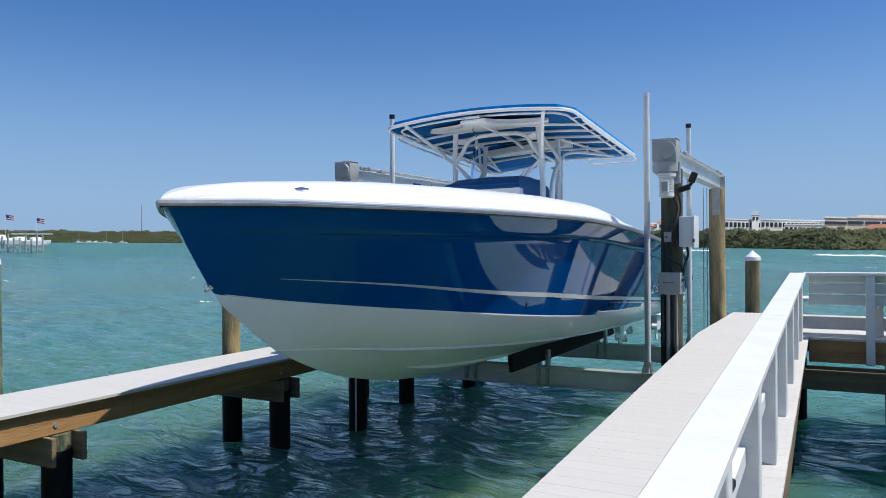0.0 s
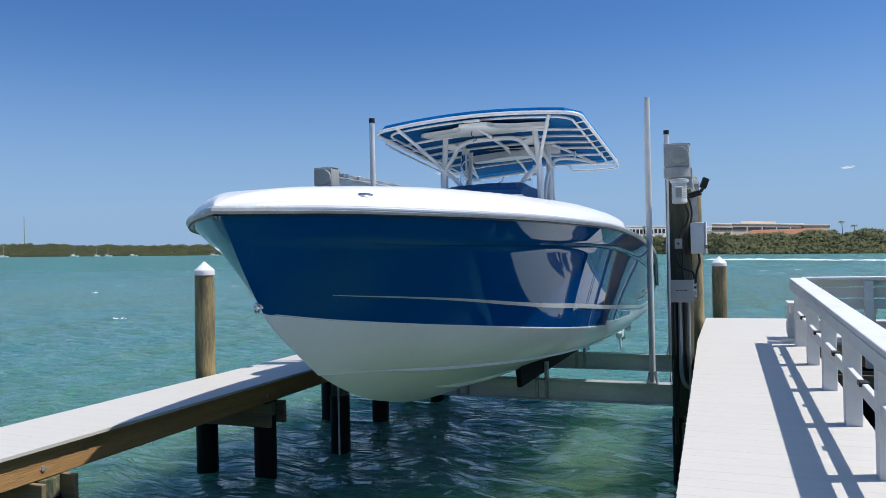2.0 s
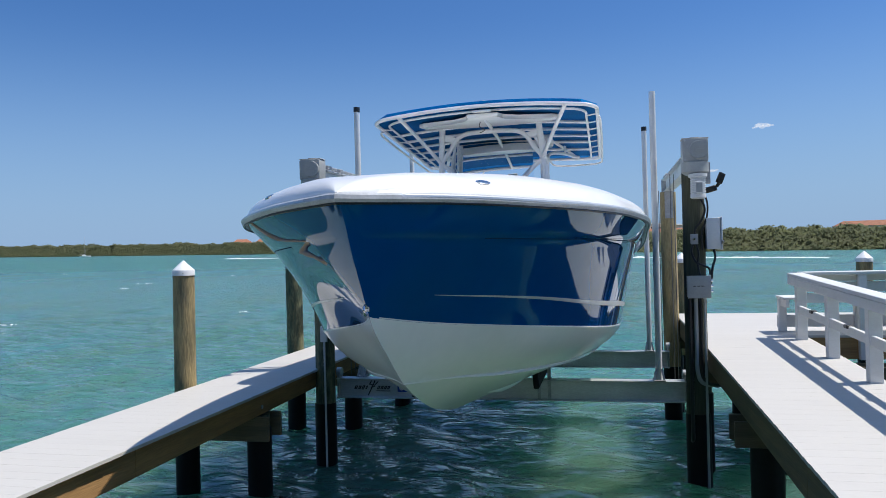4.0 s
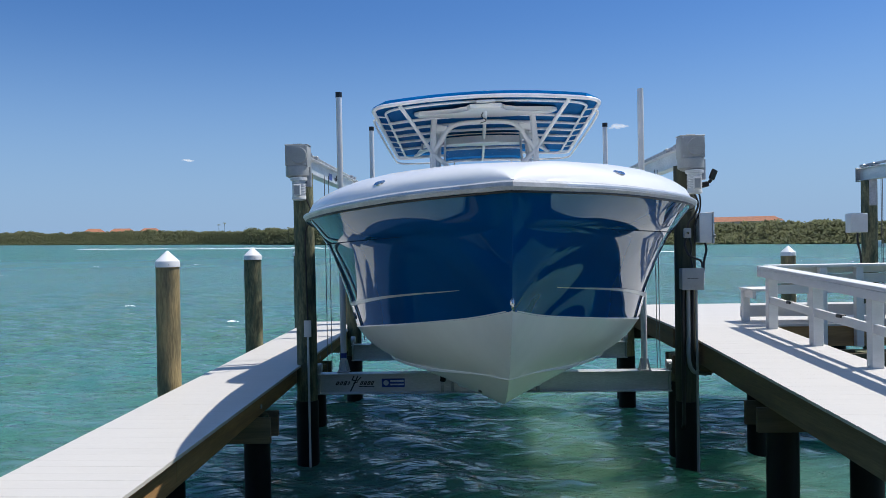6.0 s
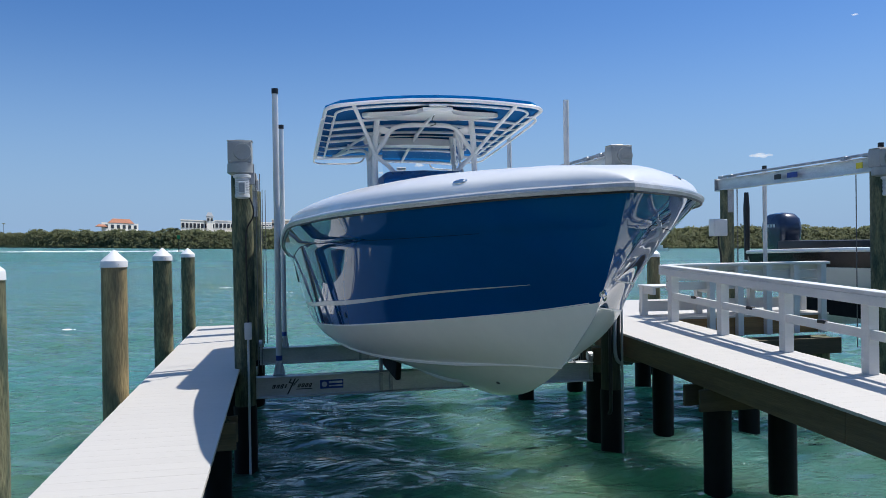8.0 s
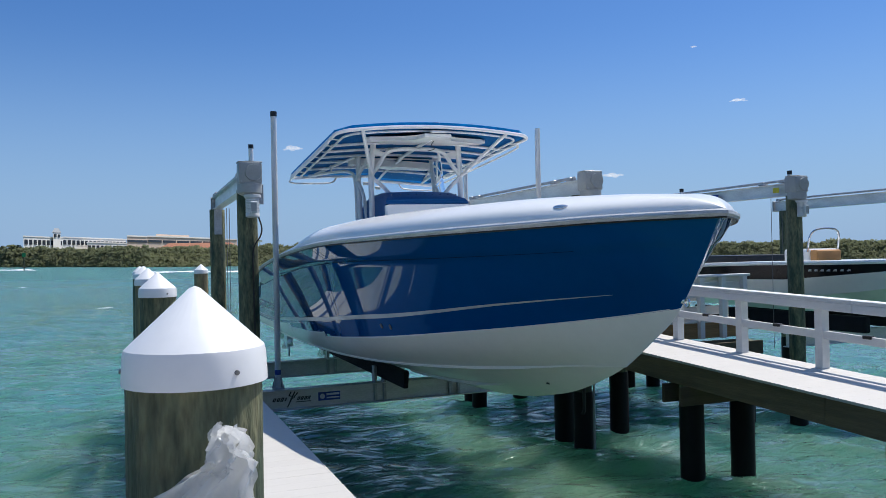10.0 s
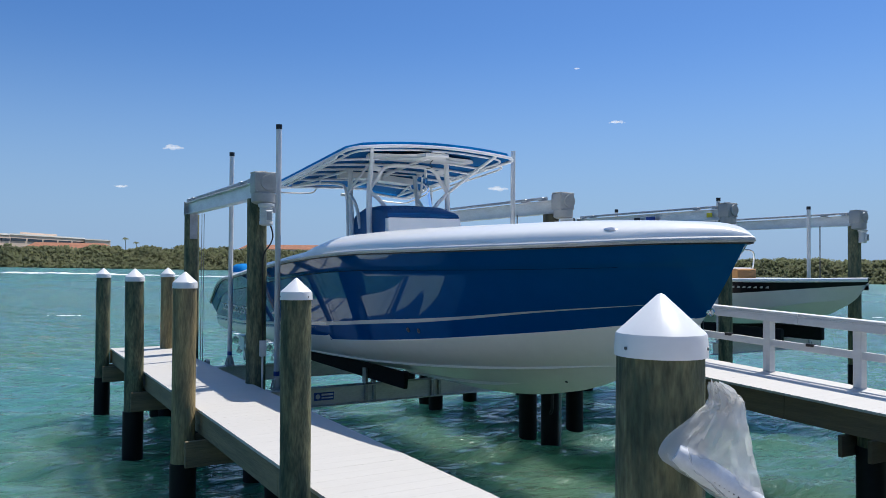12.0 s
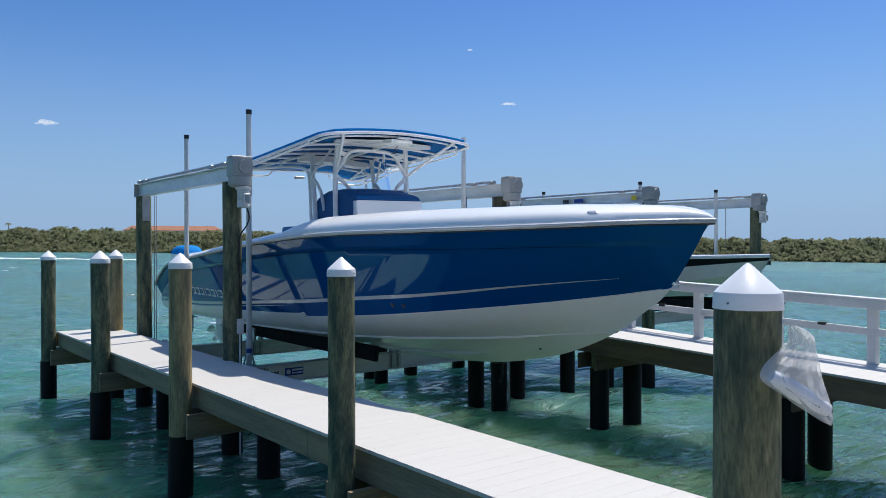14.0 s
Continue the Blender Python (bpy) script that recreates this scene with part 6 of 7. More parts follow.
def bay_boat():
    cx, y0, y1 = 4.02, 7.35, 13.1
    t = thing("bay_boat", (cx, 10.3, 1.3), "low pale grey bay boat with black stripe on a lift", "boat")
    half = hermite([(y0, 0.0), (7.6, 0.22), (8.2, 0.60), (9.2, 0.92), (10.5, 1.05), (12, 1.05), (y1, 1.0)])
    sheer = hermite([(y0, 2.24), (8.5, 2.21), (10.5, 2.19), (y1, 2.13)])
    keel = hermite([(y0, 2.23), (7.5, 2.01), (7.9, 1.72), (8.5, 1.5), (9.5, 1.38), (y1, 1.35)])
    chine = hermite([(y0, 2.23), (7.6, 2.0), (8.2, 1.84), (9.2, 1.70), (10.5, 1.62), (y1, 1.60)])
    ys = list(np.linspace(y0, 8.4, 22)) + list(np.linspace(8.55, y1, 24))
    black = lambda y: 0.07 + 0.19 * min(1.0, max(0.0, (y - 7.5) / 2.4))

    def sec(y, lo, hi, n):
        h, zs, zc = half(y), sheer(y), max(chine(y), keel(y))
        hc = h * 0.84 * min(1, max(0, (y - y0) / 0.8))
        return [(hc + (h - hc) * ((z - zc) / max(zs - zc, 1e-4)), z) for z in np.linspace(max(lo(y), zc), hi(y), n)]
    parts = (("hull_band", M_BLACKHULL, lambda y: sheer(y) - black(y), lambda y: sheer(y) - 0.0, "black upper hull band"), ("topside", M_GREYHULL, lambda y: chine(y), lambda y: sheer(y) - black(y), "pale grey hull side"))
    for name, m, lo, hi, lab in parts:
        bm = B()
        for s in (1, -1):
            grid_mesh(bm, [[(cx + s * h, y, z) for h, z in sec(y, lo, hi, 5)] for y in ys])
        bmesh.ops.remove_doubles(bm, verts=bm.verts[:], dist=0.0008)
        part(name, bm, m, t, lab, sharp=50)
    bm = B()
    for s in (1, -1):
        grid_mesh(bm, [[(cx + s * half(y) * 0.84 * min(1, max(0, (y - y0) / 0.8)) * (1 - u), y, max(chine(y), keel(y)) + (keel(y) - max(chine(y), keel(y))) * u) for u in (0, 0.5, 1)] for y in ys])
    bmesh.ops.remove_doubles(bm, verts=bm.verts[:], dist=0.0008)
    part("bottom", bm, M_GREYHULL, t)
    bm = B()
    for s in (1, -1):
        grid_mesh(bm, [[(cx + s * max(half(y) + d, 0), y, sheer(y) + e) for d, e in ((0.012, -0.01), (0.03, 0.02), (0.02, 0.05), (-0.05, 0.06), (-0.28, 0.06), (-0.3, -0.15))] for y in ys])
    part("gunwale", bm, M_GEL, t, "white gunwale")
    bm = B()
    grid_mesh(bm, [[(cx + s * (half(y) - 0.05), y, sheer(y) + 0.045 + 0.02 * (1 - abs(s))) for s in (-1, -0.5, 0, 0.5, 1)] for y in ys if y < 9.4])
    part("foredeck", bm, M_GEL, t)
    bm = B()
    box(bm, cx - 0.98, cx + 0.98, y1 - 0.02, y1 + 0.02, 1.6, 2.12, 0.01)
    part("transom", bm, M_GREYHULL, t)
    bm = B()
    box(bm, cx - 0.35, cx + 0.35, 9.9, 10.5, 1.75, 2.46, 0.06, 3)
    part("console", bm, M_GEL, t, "white centre console")
    bm = B()
    ring_tube(bm, smooth_path([(cx - 0.36, 9.95, 2.4), (cx - 0.34, 9.9, 2.68), (cx - 0.2, 9.86, 2.8), (cx + 0.2, 9.86, 2.8), (cx + 0.34, 9.9, 2.68), (cx + 0.36, 9.95, 2.4)], 5), 0.018, 8)
    part("grab_hoop", bm, M_STEEL, t)
    bm = B()
    box(bm, cx - 0.38, cx + 0.2, 9.72, 9.89, 2.1, 2.44, 0.05, 3)
    part("seat_cushion", bm, M_TAN, t, "tan seat cushion")
    bm = B()
    box(bm, cx - 0.7, cx + 0.7, 11.3, 12.6, 2.1, 2.36, 0.03, 2)
    part("folded_cover", bm, M_BLACK, t)
    for k, (z, w) in enumerate(((0, 0.075), (1, 0.06), (2, 0.07), (3, 0.07), (4, 0.07), (5, 0.06), (6, 0.06))):
        y = 8.72 + 0.105 * k
        bm = B()
        h = half(y)
        box(bm, cx - half(y) * 0.975 - 0.006, cx - half(y) * 0.975 + 0.0, y, y + w, sheer(y) - 0.118, sheer(y) - 0.082)
        part("registration_bar", bm, M_GREY, t)
    # outboard
    bm = B()
    secs = []
    for z, w, a, b in ((2.18, 0.17, 13.18, 13.7), (2.3, 0.235, 13.1, 13.85), (2.6, 0.25, 13.06, 13.88), (2.78, 0.235, 13.1, 13.84), (2.88, 0.17, 13.2, 13.7), (2.91, 0.06, 13.35, 13.55)):
        secs.append([(cx + w * math.copysign(abs(math.cos(q)) ** 0.55, math.cos(q)), (a + b) / 2 + (b - a) / 2 * math.copysign(abs(math.sin(q)) ** 0.55, math.sin(q)), z) for q in np.linspace(0, 2 * math.pi, 29)[:-1]])
    v = grid_mesh(bm, secs, True)
    bm.faces.new(v[0]), bm.faces.new(v[-1])
    o = part("outboard_cowl", bm, M_ENGINE, t, "dark navy outboard cowl")
    bm = B()
    prism(bm, [(13.25, 2.2), (13.65, 2.2), (13.6, 1.4), (13.35, 1.4)], "x", cx - 0.07, cx + 0.07, 0.02)
    part("midsection", bm, M_ENGINE, o)
    bm = B()
    for k in range(3):
        box(bm, cx - 0.256, cx - 0.252, 13.3 + 0.09 * k, 13.36 + 0.09 * k, 2.62, 2.68)
    part("marking", bm, M_LOGO_WHITE, o)
    bm = B()
    ring_tube(bm, [(3.15, 13.3, 2.0), (3.15, 13.3, 3.0), (3.15, 13.3, 3.3)], [0.05, 0.06, 0.04], 10)
    part("power_pole", bm, M_BLACK, t, "black shallow-water anchor pole")


bay_boat()


# ---- across the bay ----
FACE = [0.0, 0.0, 1.1]                 # bearing and turn of the facades, and how far they stand back


def at_az(az, d, z):
    return polar(az, FACE[2] * (d + FACE[1] * radians(FACE[0] - az) * d), 2.4 + (z - 2.4) * FACE[2])


def block(parent, name, az0, az1, d, z0, z1, m, depth=18, label=""):
    """A straight block between two bearings."""
    a, b = at_az(az0, d, 0), at_az(az1, d, 0)
    z0, z1 = 2.4 + (z0 - 2.4) * FACE[2], 2.4 + (z1 - 2.4) * FACE[2]
    out = (((a + b) / 2).normalized() * depth)
    out.z = 0
    bm = B()
    lo = [Vector((p.x, p.y, z0)) for p in (a, b, b + out, a + out)]
    hi = [Vector((p.x, p.y, z1)) for p in (a, b, b + out, a + out)]
    vl, vh = [bm.verts.new(p) for p in lo], [bm.verts.new(p) for p in hi]
    bm.faces.new(vl), bm.faces.new(vh)
    for k in range(4):
        bm.faces.new((vl[k], vl[(k + 1) % 4], vh[(k + 1) % 4], vh[k]))
    return part(name, bm, m, parent, label)


def windows(parent, az0, az1, d, z0, z1, count, fill=0.55):
    """A row of windows set on the straight face between two bearings."""
    a, b = at_az(az0, d, 0), at_az(az1, d, 0)
    a.z = b.z = 0
    z0, z1 = 2.4 + (z0 - 2.4) * FACE[2], 2.4 + (z1 - 2.4) * FACE[2]
    face = (b - a).normalized()
    out = Vector((face.y, -face.x, 0))
    out = out if out.dot(a) < 0 else -out
    for k in range(count):
        p, q = a.lerp(b, (k + 0.5 - fill / 2) / count), a.lerp(b, (k + 0.5 + fill / 2) / count)
        bm = B()
        lo = [bm.verts.new(v + Vector((0, 0, z0))) for v in (p + out * 0.5, q + out * 0.5, q - out * 0.2, p - out * 0.2)]
        hi = [bm.verts.new(v + Vector((0, 0, z1))) for v in (p + out * 0.5, q + out * 0.5, q - out * 0.2, p - out * 0.2)]
        bm.faces.new(lo), bm.faces.new(hi)
        for i in range(4):
            bm.faces.new((lo[i], lo[(i + 1) % 4], hi[(i + 1) % 4], hi[i]))
        part("window", bm, M_WINDOW, parent)


def hip_roof(parent, az0, az1, d, z0, z1, depth=18, eave=1.2, m=M_TILE, label="terracotta tile roof"):
    a, b = at_az(az0, d - eave, z0), at_az(az1, d - eave, z0)
    mid = (a + b) / 2
    out = Vector((mid.x, mid.y, 0)).normalized() * (depth + 2 * eave)
    along = (b - a)
    k = min(0.35, depth / 2 / along.length)
    bm = B()
    q = [bm.verts.new(p) for p in (a, b, b + out, a + out)]
    r0, r1 = a + out / 2 + along * k, a + out / 2 + along * (1 - k)
    r = [bm.verts.new(Vector((p.x, p.y, 2.4 + (z1 - 2.4) * FACE[2]))) for p in (r0, r1)]
    bm.faces.new((q[0], q[1], r[1], r[0])), bm.faces.new((q[2], q[3], r[0], r[1]))
    bm.faces.new((q[1], q[2], r[1])), bm.faces.new((q[3], q[0], r[0])), bm.faces.new(q[::-1])
    return part("roof", bm, m, parent, label)


def far_buildings():
    d = 520
    FACE[:] = 7.3, 1.8, 1.1
    w = thing("white_building", polar(4, d, 2), "cream building with a small tower behind the trees", "building")
    for a0, a1, dd, z0, z1 in ((7.2, 4.9, d, 2, 18.8), (4.9, 0.9, d + 8, 2, 19.6), (3.4, 0.4, d - 12, 2, 16.0)):
        wa = block(w, "wall", a0, a1, dd, z0, z1, M_STUCCO)
        windows(wa, a0, a1, dd, z1 - 4.6, z1 - 1.6, max(4, int((a0 - a1) * 4)))
        block(w, "cornice", a0 + 0.02, a1 - 0.02, dd - 0.6, z1, z1 + 0.7, M_STUCCO, 19)
    tw = block(w, "tower", 5.45, 5.0, d - 3, 2, 22.3, M_STUCCO, 6)
    windows(tw, 5.45, 5.0, d - 3, 19.2, 21.2, 2, 0.5)
    hip_roof(w, 5.5, 4.95, d - 3, 22.3, 25.2, 6, 0.6, M_GREY, "grey tower roof")
    FACE[:] = 1.0, 1.7, 1.1
    b = thing("tan_building", polar(-3, d, 2), "long tan concrete building behind the mangroves", "building")
    for a0, a1, z1, dd in ((0.9, -0.4, 19.4, d), (-0.4, -4.9, 19.8, d + 2), (-4.9, -6.5, 19.2, d - 2)):
        wa = block(b, "wall", a0, a1, dd, 2, z1, M_BROWNB, 25)
        if a1 > -5:
            windows(wa, a0, a1, dd, z1 - 3.6, z1 - 2.0, 5, 0.86)
        block(b, "parapet", a0, a1, dd - 0.8, z1, z1 + 0.9, M_STUCCO, 26)
    block(b, "penthouse", -1.0, -3.2, d + 12, 19, 22.3, M_BROWNB, 8)
    FACE[:] = -3.0, 0.0, 1.08
    o = thing("tile_roofed_house", polar(-4, d - 45, 2), "long house with terracotta roof in the trees", "house")
    block(o, "wall", -1.4, -6.3, d - 40, 2, 10.6, M_STUCCO, 14)
    hip_roof(o, -1.0, -6.8, d - 40, 10.6, 14.2, 14)
    FACE[:] = 12.8, 1.8, 1.1
    r = thing("red_roofed_house", polar(11, 660, 2), "cream villa with red tile roof on the far shore", "house")
    wa = block(r, "wall", 12.3, 9.95, 660, 2, 21, M_STUCCO, 16)
    windows(wa, 12.2, 10.0, 660, 16.5, 19.5, 6, 0.45)
    hip_roof(r, 11.9, 10.2, 660, 21, 24.8, 16)
    hip_roof(r, 12.7, 11.9, 655, 17.5, 19.5, 12)
    FACE[:] = 25.0, 0.0, 1.1
    lw = thing("low_houses", polar(25, 925, 2), "row of low red-roofed houses on the far shore", "house")
    for a0, a1 in ((27.4, 25.9), (25.8, 24.0), (23.9, 22.3)):
        wa = block(lw, "wall", a0, a1, 930, 2, 14.5, M_STUCCO, 14)
        windows(wa, a0, a1, 930, 11, 13.4, 6, 0.5)
        hip_roof(lw, a0, a1, 930, 14.5, 19.0, 14)
    og = thing("tile_roofed_house", polar(-18.5, 590, 2), "orange tile roof rising above the far mangroves", "house")
    block(og, "wall", -15.3, -21.4, 600, 2, 16.0, M_STUCCO, 14)
    hip_roof(og, -15.0, -21.8, 600, 16.0, 19.6, 14)
    FACE[:] = 0.0, 0.0, 1.0
    bm = B()
    p = polar(49.06, 1040, 0)
    ring_tube(bm, [p, p + Vector((0, 0, 48))], [0.7, 0.35], 6)
    solid("radio_mast", bm, M_GREY, "slender grey radio mast on the far shore", "mast")
    # palms standing above the woods
    for az, d2, h in ((18.5, 905, 22.0), (18.1, 905, 24.0), (-7.3, 490, 17.5), (-8.0, 500, 15.5), (13.6, 700, 15.0)):
        p = polar(az, d2, 0)
        t = thing("palm_tree", p, "tall thin palm above the mangroves", "palm", "far palms")
        bm = B()
        ring_tube(bm, [p, p + Vector((0.3, 0, h * 0.6)), p + Vector((0.1, 0.2, h))], [0.25, 0.2, 0.16], 6)
        part("trunk", bm, M_SHORE, t)
        bm = B()
        for k in range(16):
            a = k * 2.4
            dr = Vector((math.cos(a), math.sin(a), 0))
            c = p + Vector((0.1, 0.2, h))
            l = 2.2
            w2 = Vector((-dr.y, dr.x, 0)) * 0.35
            up = 0.9 - 0.12 * (k % 7)
            q0, q1, q2 = c, c + dr * l * 0.55 + Vector((0, 0, up)), c + dr * l + Vector((0, 0, up - 1.1))
            v = [bm.verts.new(x) for x in (q0, q1 + w2, q2, q1 - w2)]
            bm.faces.new(v)
        part("crown", bm, M_LEAF, t)


far_buildings()


def channel_marker():
    p = polar(7.46, 288, 0)
    t = thing("channel_marker", p, "green channel marker board on a dark pile", "marker")
    bm = B()
    cyl(bm, p + Vector((0, 0, -1)), p + Vector((0, 0, 5.2)), 0.16, n=10)
    part("pile", bm, M_PILE_D, t)
    bm = B()
    box(bm, -0.55, 0.55, -0.22, -0.17, 4.6, 6.0, 0.01, turn=Matrix.Translation(p))
    part("board", bm, M_GREENMK, t, "green square board")


channel_marker()


def anchored_boat(az, d, size, mast):
    p = polar(az, d, 0)
    t = thing("sailboat" if mast else "anchored_boat", p, "white sailing boat anchored near the far shore" if mast else "small white motor boat at anchor", "boat", "anchored boats")
    side = Vector((math.cos(radians(az)), math.sin(radians(az)), 0))
    bm = B()
    rows = []
    for u in np.linspace(-1, 1, 9):
        w = 1.1 * (1 - abs(u) ** 2.5 * (1 if u > 0 else 0.4)) + 0.03
        c = p + side * u * size / 2
        f = Vector((-side.y, side.x, 0))
        rows.append([c - f * w + Vector((0, 0, 1.1 + 0.2 * u)), c - f * w * 0.7 + Vector((0, 0, -0.1)), c + f * w * 0.7 + Vector((0, 0, -0.1)), c + f * w + Vector((0, 0, 1.1 + 0.2 * u))])
    v = grid_mesh(bm, rows, True)
    bm.faces.new(v[0]), bm.faces.new(v[-1])
    part("hull", bm, M_GEL, t)
    bm = B()
    c = p - side * size * 0.08
    box(bm, -size * 0.2, size * 0.18, -0.7, 0.7, 1.0, 1.9 if mast else 2.4, 0.1, turn=Matrix.Translation(c) @ Matrix.Rotation(radians(az), 4, "Z"))
    part("cabin", bm, M_GEL, t)
    if mast:
        bm = B()
        cyl(bm, p + Vector((0, 0, 1)), p + Vector((0, 0, mast)), 0.16, 0.1, 6)
        cyl(bm, p + Vector((0, 0, 2.3)), p - side * size * 0.42 + Vector((0, 0, 2.3)), 0.12, n=6)
        part("mast", bm, M_LTGREY, t)


for az, d, size, mast in ((51.3, 820, 11, 17), (50.25, 840, 9, 14), (52.3, 820, 11, 0), (51.9, 760, 8, 0), (46.1, 850, 9, 14), (44.7, 850, 6, 9), (44.0, 850, 8, 11), (42.4, 850, 9, 0), (37.0, 800, 10, 19), (53.0, 900, 8, 13), (-27.5, 330, 5, 0)):
    anchored_boat(az, d, size, mast)


def marina():
    d = 178
    t = thing("boat_slips", polar(56.3, d, 0), "distant slips with white boats on lifts", "dock")
    rnd = random.Random(8)
    for k in range(13):
        az = 58.6 - 0.34 * k
        p = polar(az, d + rnd.uniform(-3, 6), 0)
        bm = B()
        cyl(bm, p + Vector((0, 0, -0.5)), p + Vector((0, 0, rnd.uniform(2.6, 4.2))), 0.18, n=8)
        part("pile", bm, M_GREY, t)
    for a0, a1, z in ((58.8, 54.4, 0.75),):
        block(t, "walkway", a0, a1, d + 1, z - 0.25, z, M_CONC, 2.0)
    block(t, "roof_beam", 56.4, 53.9, d + 6, 3.9, 4.1, M_LTGREY, 3.0)
    for az, z, l in ((58.2, 1.6, 7.0), (57.0, 1.8, 7.5), (55.8, 1.4, 7.5), (54.9, 1.3, 6.0)):
        p = polar(az, d + 3, z)
        side = Vector((math.cos(radians(az + 25)), math.sin(radians(az + 25)), 0))
        f = Vector((-side.y, side.x, 0))
        bm = B()
        rows = []
        for u in np.linspace(-1, 1, 9):
            w = 1.15 * (1 - max(u, 0) ** 2.2) + 0.03
            c = p + side * u * l / 2
            rows.append([c - f * w + Vector((0, 0, 1.15 + 0.25 * max(u, 0))), c - f * w * 0.8 + Vector((0, 0, 0.35 + 0.5 * max(u, 0) ** 3)), c + Vector((0, 0, 0.5 * max(u, 0) ** 3)), c + f * w * 0.8 + Vector((0, 0, 0.35 + 0.5 * max(u, 0) ** 3)), c + f * w + Vector((0, 0, 1.15 + 0.25 * max(u, 0)))])
        v = grid_mesh(bm, rows, True)
        bm.faces.new(v[0]), bm.faces.new(v[-1])
        bo = thing("moored_boat", p, "white motor boat raised on a distant lift", "boat", "moored boats")
        part("hull", bm, M_GEL, bo)
        bm = B()
        box(bm, -1.2, 0.9, -0.6, 0.6, 1.1, 1.9, 0.15, turn=Matrix.Translation(p) @ Matrix.Rotation(radians(az + 25), 4, "Z"))
        part("cabin", bm, M_NAVY if az > 57.5 else M_GEL, bo)
    for az, z in ((56.7, 7.9), (54.9, 7.3)):
        p = polar(az, d + 2, 0)
        fl = thing("flag_pole", p, "flag with red and white stripes on a pole", "flag", "flags")
        bm = B()
        cyl(bm, p, p + Vector((0, 0, z + 0.3)), 0.035, n=6)
        part("pole", bm, M_LTGREY, fl)
        s = Vector((math.cos(radians(az)), math.sin(radians(az)), 0))
        for k in range(5):
            bm = B()
            rows = [[p + s * (u * 1.5 + (0.0 if k < 3 else 0.0)) + Vector((0, 0, z - 0.2 * k - 0.25 * u)) + Vector((-s.y, s.x, 0)) * 0.15 * math.sin(5 * u), p + s * u * 1.5 + Vector((0, 0, z - 0.2 * (k + 1) - 0.25 * u)) + Vector((-s.y, s.x, 0)) * 0.15 * math.sin(5 * u)] for u in np.linspace(0.42 if k < 3 else 0, 1, 7)]
            grid_mesh(bm, rows)
            part("stripe", bm, M_REDFLAG if k % 2 == 0 else M_GEL, fl)
        bm = B()
        rows = [[p + s * u * 1.5 + Vector((0, 0, z - 0.25 * u)), p + s * u * 1.5 + Vector((0, 0, z - 0.6 - 0.25 * u))] for u in np.linspace(0, 0.42, 4)]
        grid_mesh(bm, rows)
        part("canton", bm, M_LOGO_BLUE, fl)


marina()


# foam of a passing boat's wake, and whitecaps
def foam(name, pts, w0, seed, label):
    rnd = random.Random(seed)
    bm = B()
    for (a0, d0), (a1, d1), n, hh in pts:
        q = polar(a1, d1) - polar(a0, d0)
        turn = Matrix.Rotation(math.atan2(q.y, q.x), 4, "Z")
        for k in range(n):
            u = (k + rnd.uniform(-0.4, 0.4)) / n
            p = polar(a0 + (a1 - a0) * u, d0 + (d1 - d0) * u + rnd.gauss(0, w0), 0.0)
            g = hh * rnd.uniform(0.5, 1.1) * (0.7 + 0.6 * noise.noise((u * 9, seed, 0)))
            bmesh.ops.create_icosphere(bm, subdivisions=1, radius=1.0, matrix=Matrix.Translation(p) @ turn @ Matrix.Diagonal((rnd.uniform(0.8, 2.2), rnd.uniform(0.4, 1.0), max(g, 0.08), 1)))
    solid(name, bm, M_FOAM, label, "foam", kind="stuff", at=(0, 0, 0))


foam("wake_foam", (((27.5, 322), (17, 305), 170, 0.36), ((17, 305), (7, 300), 240, 0.62), ((0.5, 205), (-6, 195), 150, 0.5), ((-6, 195), (-15, 180), 130, 0.36)), 0.9, 3, "white foam of a passing boat's wake")
# caps of small waves
rnd = random.Random(12)
bm = B()
for k in range(46):
    p = polar(rnd.uniform(-62, 56), rnd.uniform(24, 150), 0.03)
    l = rnd.uniform(0.2, 0.9)
    for j in range(rnd.randint(4, 8)):
        u = rnd.uniform(-1, 1)
        c = p + Vector((l * u, rnd.gauss(0, 0.10), 0.0))
        w = 0.35 * l * (1.1 - abs(u)) * rnd.uniform(0.5, 1.2)
        v = [bm.verts.new(c + Vector((w * math.cos(t) * rnd.uniform(0.6, 1.1), 0.05 * math.sin(t) * rnd.uniform(0.4, 1.3), 0.010 * (1 + math.sin(t))))) for t in np.linspace(0, 6.283, 8)[:-1]]
        bm.faces.new(v)
solid("whitecap_foam", bm, M_FOAM, "scattered small whitecaps on the bay", "foam", kind="stuff", at=(0, 0, 0))


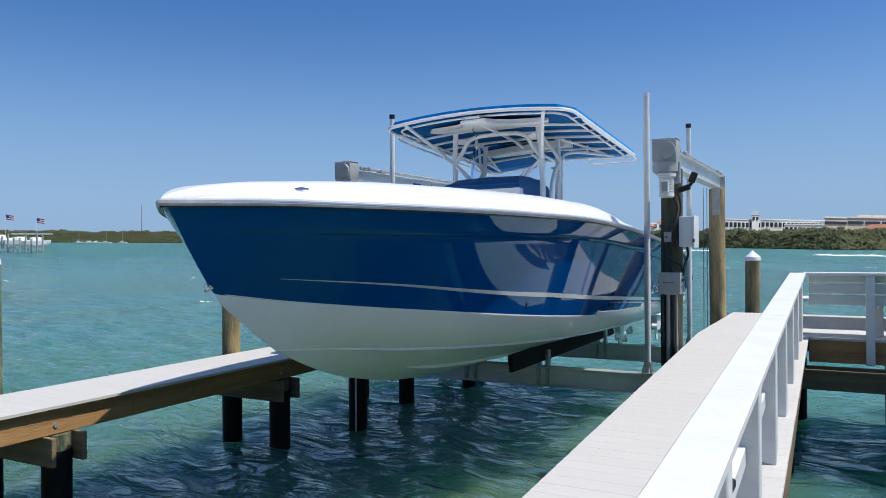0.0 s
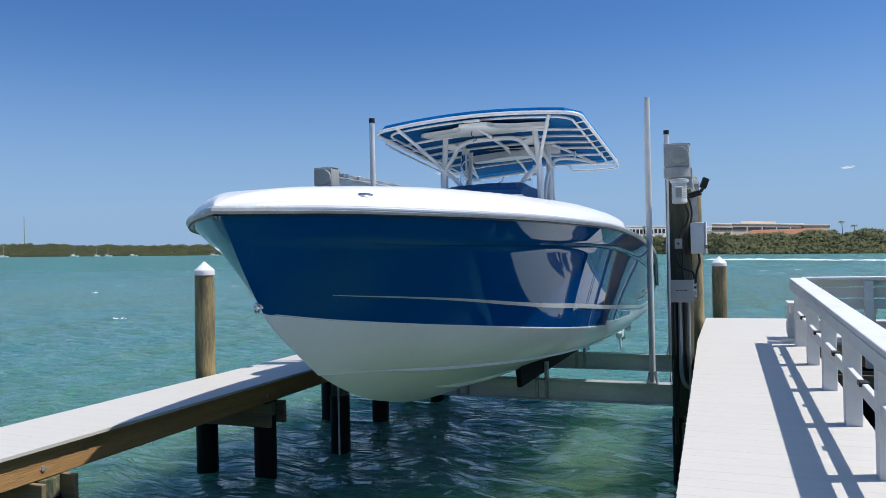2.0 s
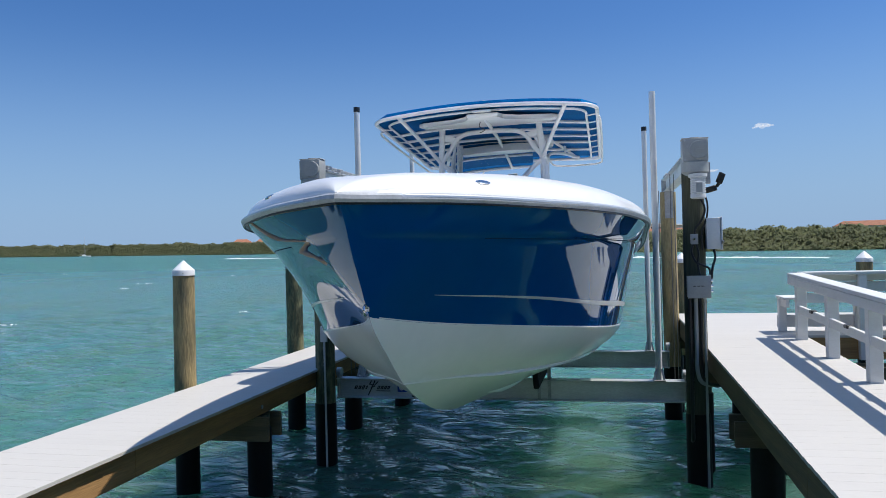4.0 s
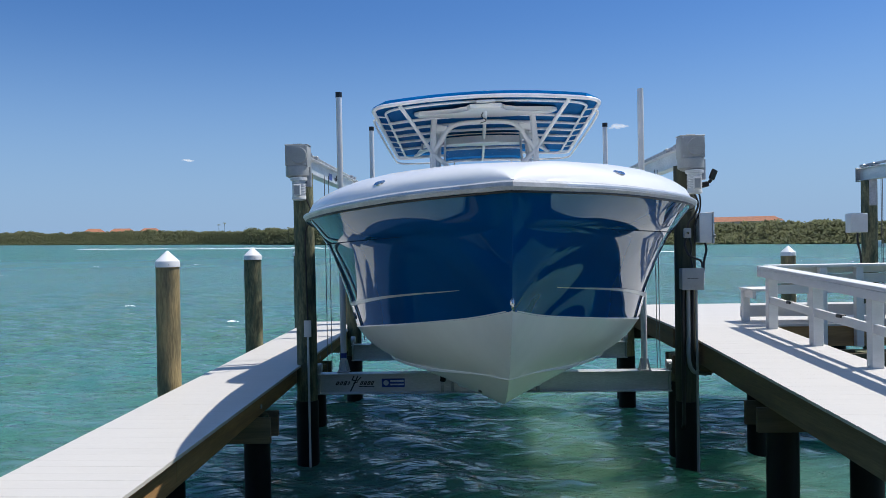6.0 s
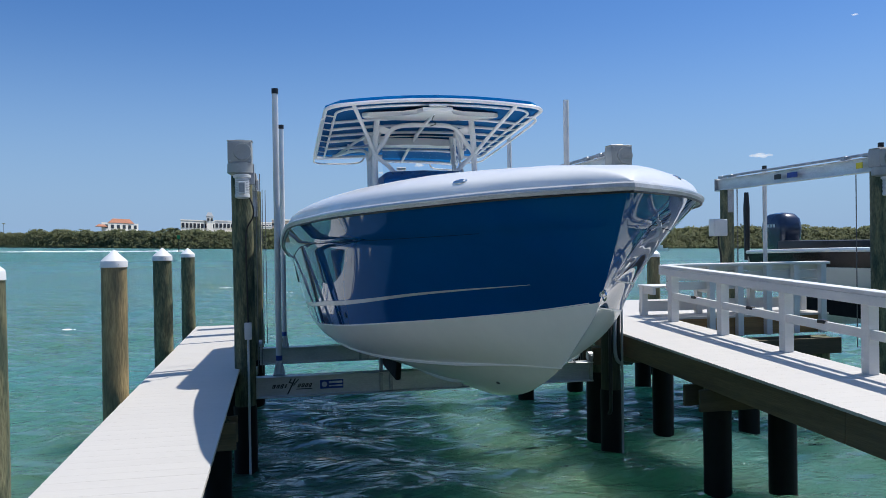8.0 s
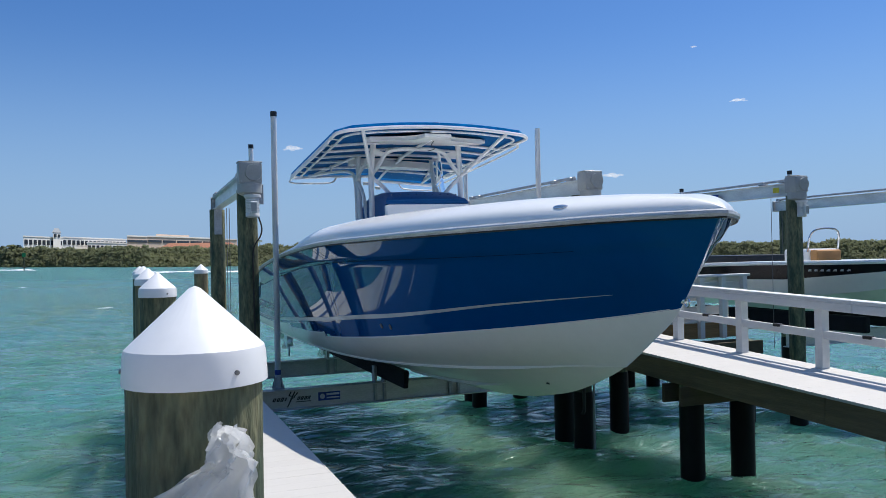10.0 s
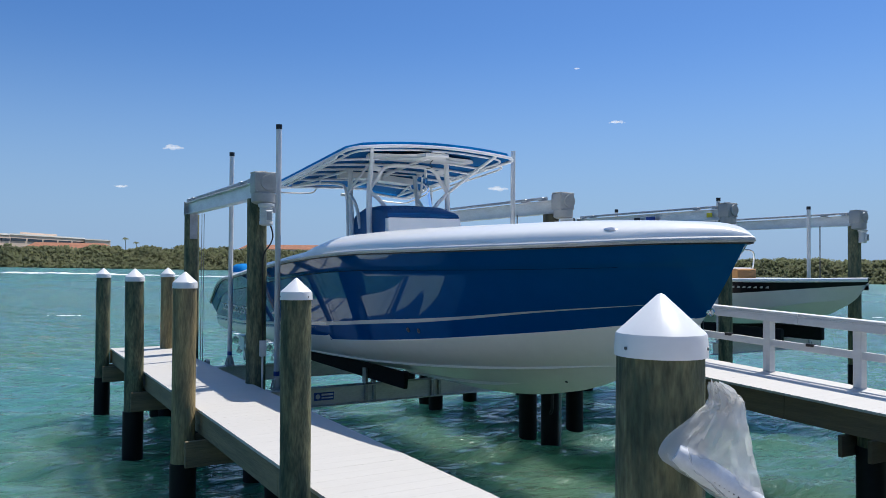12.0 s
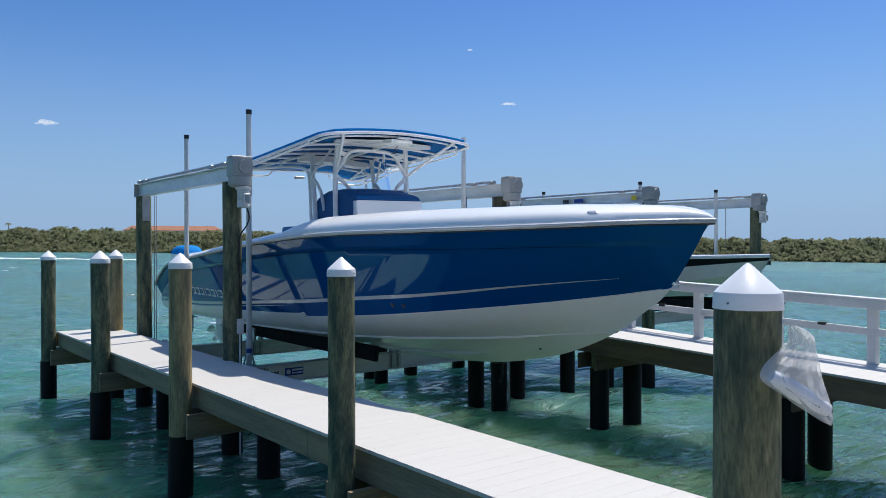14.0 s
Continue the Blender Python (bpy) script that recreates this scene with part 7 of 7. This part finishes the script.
# small fair-weather clouds
M_CLOUD = bpy.data.materials.new("thin_cloud")
M_CLOUD.use_nodes = True
_b = M_CLOUD.node_tree.nodes["Principled BSDF"]
_b.inputs["Base Color"].default_value, _b.inputs["Roughness"].default_value, _b.inputs["Alpha"].default_value = (0.0, 0.0, 0.0, 1), 1.0, 0.17
_b.inputs["Emission Color"].default_value, _b.inputs["Emission Strength"].default_value = (0.94, 0.96, 1.0, 1), 1.0
_b.inputs["Specular IOR Level"].default_value = 0.0


def cloud(az, el, w, h, seed):
    rnd = random.Random(seed)
    d = 3600
    c = polar(az, d, d * math.tan(radians(el)))
    s = Vector((math.cos(radians(az)), math.sin(radians(az)), 0))
    bm = B()
    for k in range(9):
        u = -0.8 + 0.2 * k + rnd.uniform(-0.06, 0.06)
        r = (1.0 - 0.75 * abs(u)) * rnd.uniform(0.7, 1.1)
        m = Matrix.Translation(c + s * u * w * 0.5 + Vector((0, 0, rnd.uniform(-0.12, 0.2) * h))) @ Matrix.Diagonal((w * 0.2 * r, w * 0.2 * r, h * 0.34 * r, 1))
        bmesh.ops.create_icosphere(bm, subdivisions=2, radius=1.0, matrix=m)
    solid("cloud", bm, M_CLOUD, "small white fair-weather cloud", "cloud", "clouds", "structure", at=c)


for i, (az, el, w, h) in enumerate(((-10.75, 8.1, 95, 32), (-7.4, 5.3, 62, 18), (-43.0, 10.4, 80, 22), (-34.3, 5.65, 100, 34), (-40.1, 14.3, 28, 12), (20.5, 6.1, 60, 15))):
    cloud(az, el, w, h, 30 + i)


# the water stands 15 cm under the datum, and the bay lies a little out of level with the docks
SLOPE, LOW = 0.0142, 0.15
for ob in list(bpy.data.objects):
    if ob.name in ("water", "far_shore", "far_woods", "wake_foam", "whitecap_foam"):
        co = np.empty(3 * len(ob.data.vertices), np.float32)
        ob.data.vertices.foreach_get("co", co)
        co = co.reshape(-1, 3)
        co[:, 2] -= SLOPE * (co[:, 0] + ob.location.x + 4.5) + LOW
        ob.data.vertices.foreach_set("co", co.ravel())
        ob.data.update()
    elif ob.parent is None and math.hypot(ob.location.x, ob.location.y) > 90 and not ob.name.startswith("cloud") and ob.type in ("EMPTY", "MESH"):
        ob.location.z -= SLOPE * (ob.location.x + 4.5) + LOW
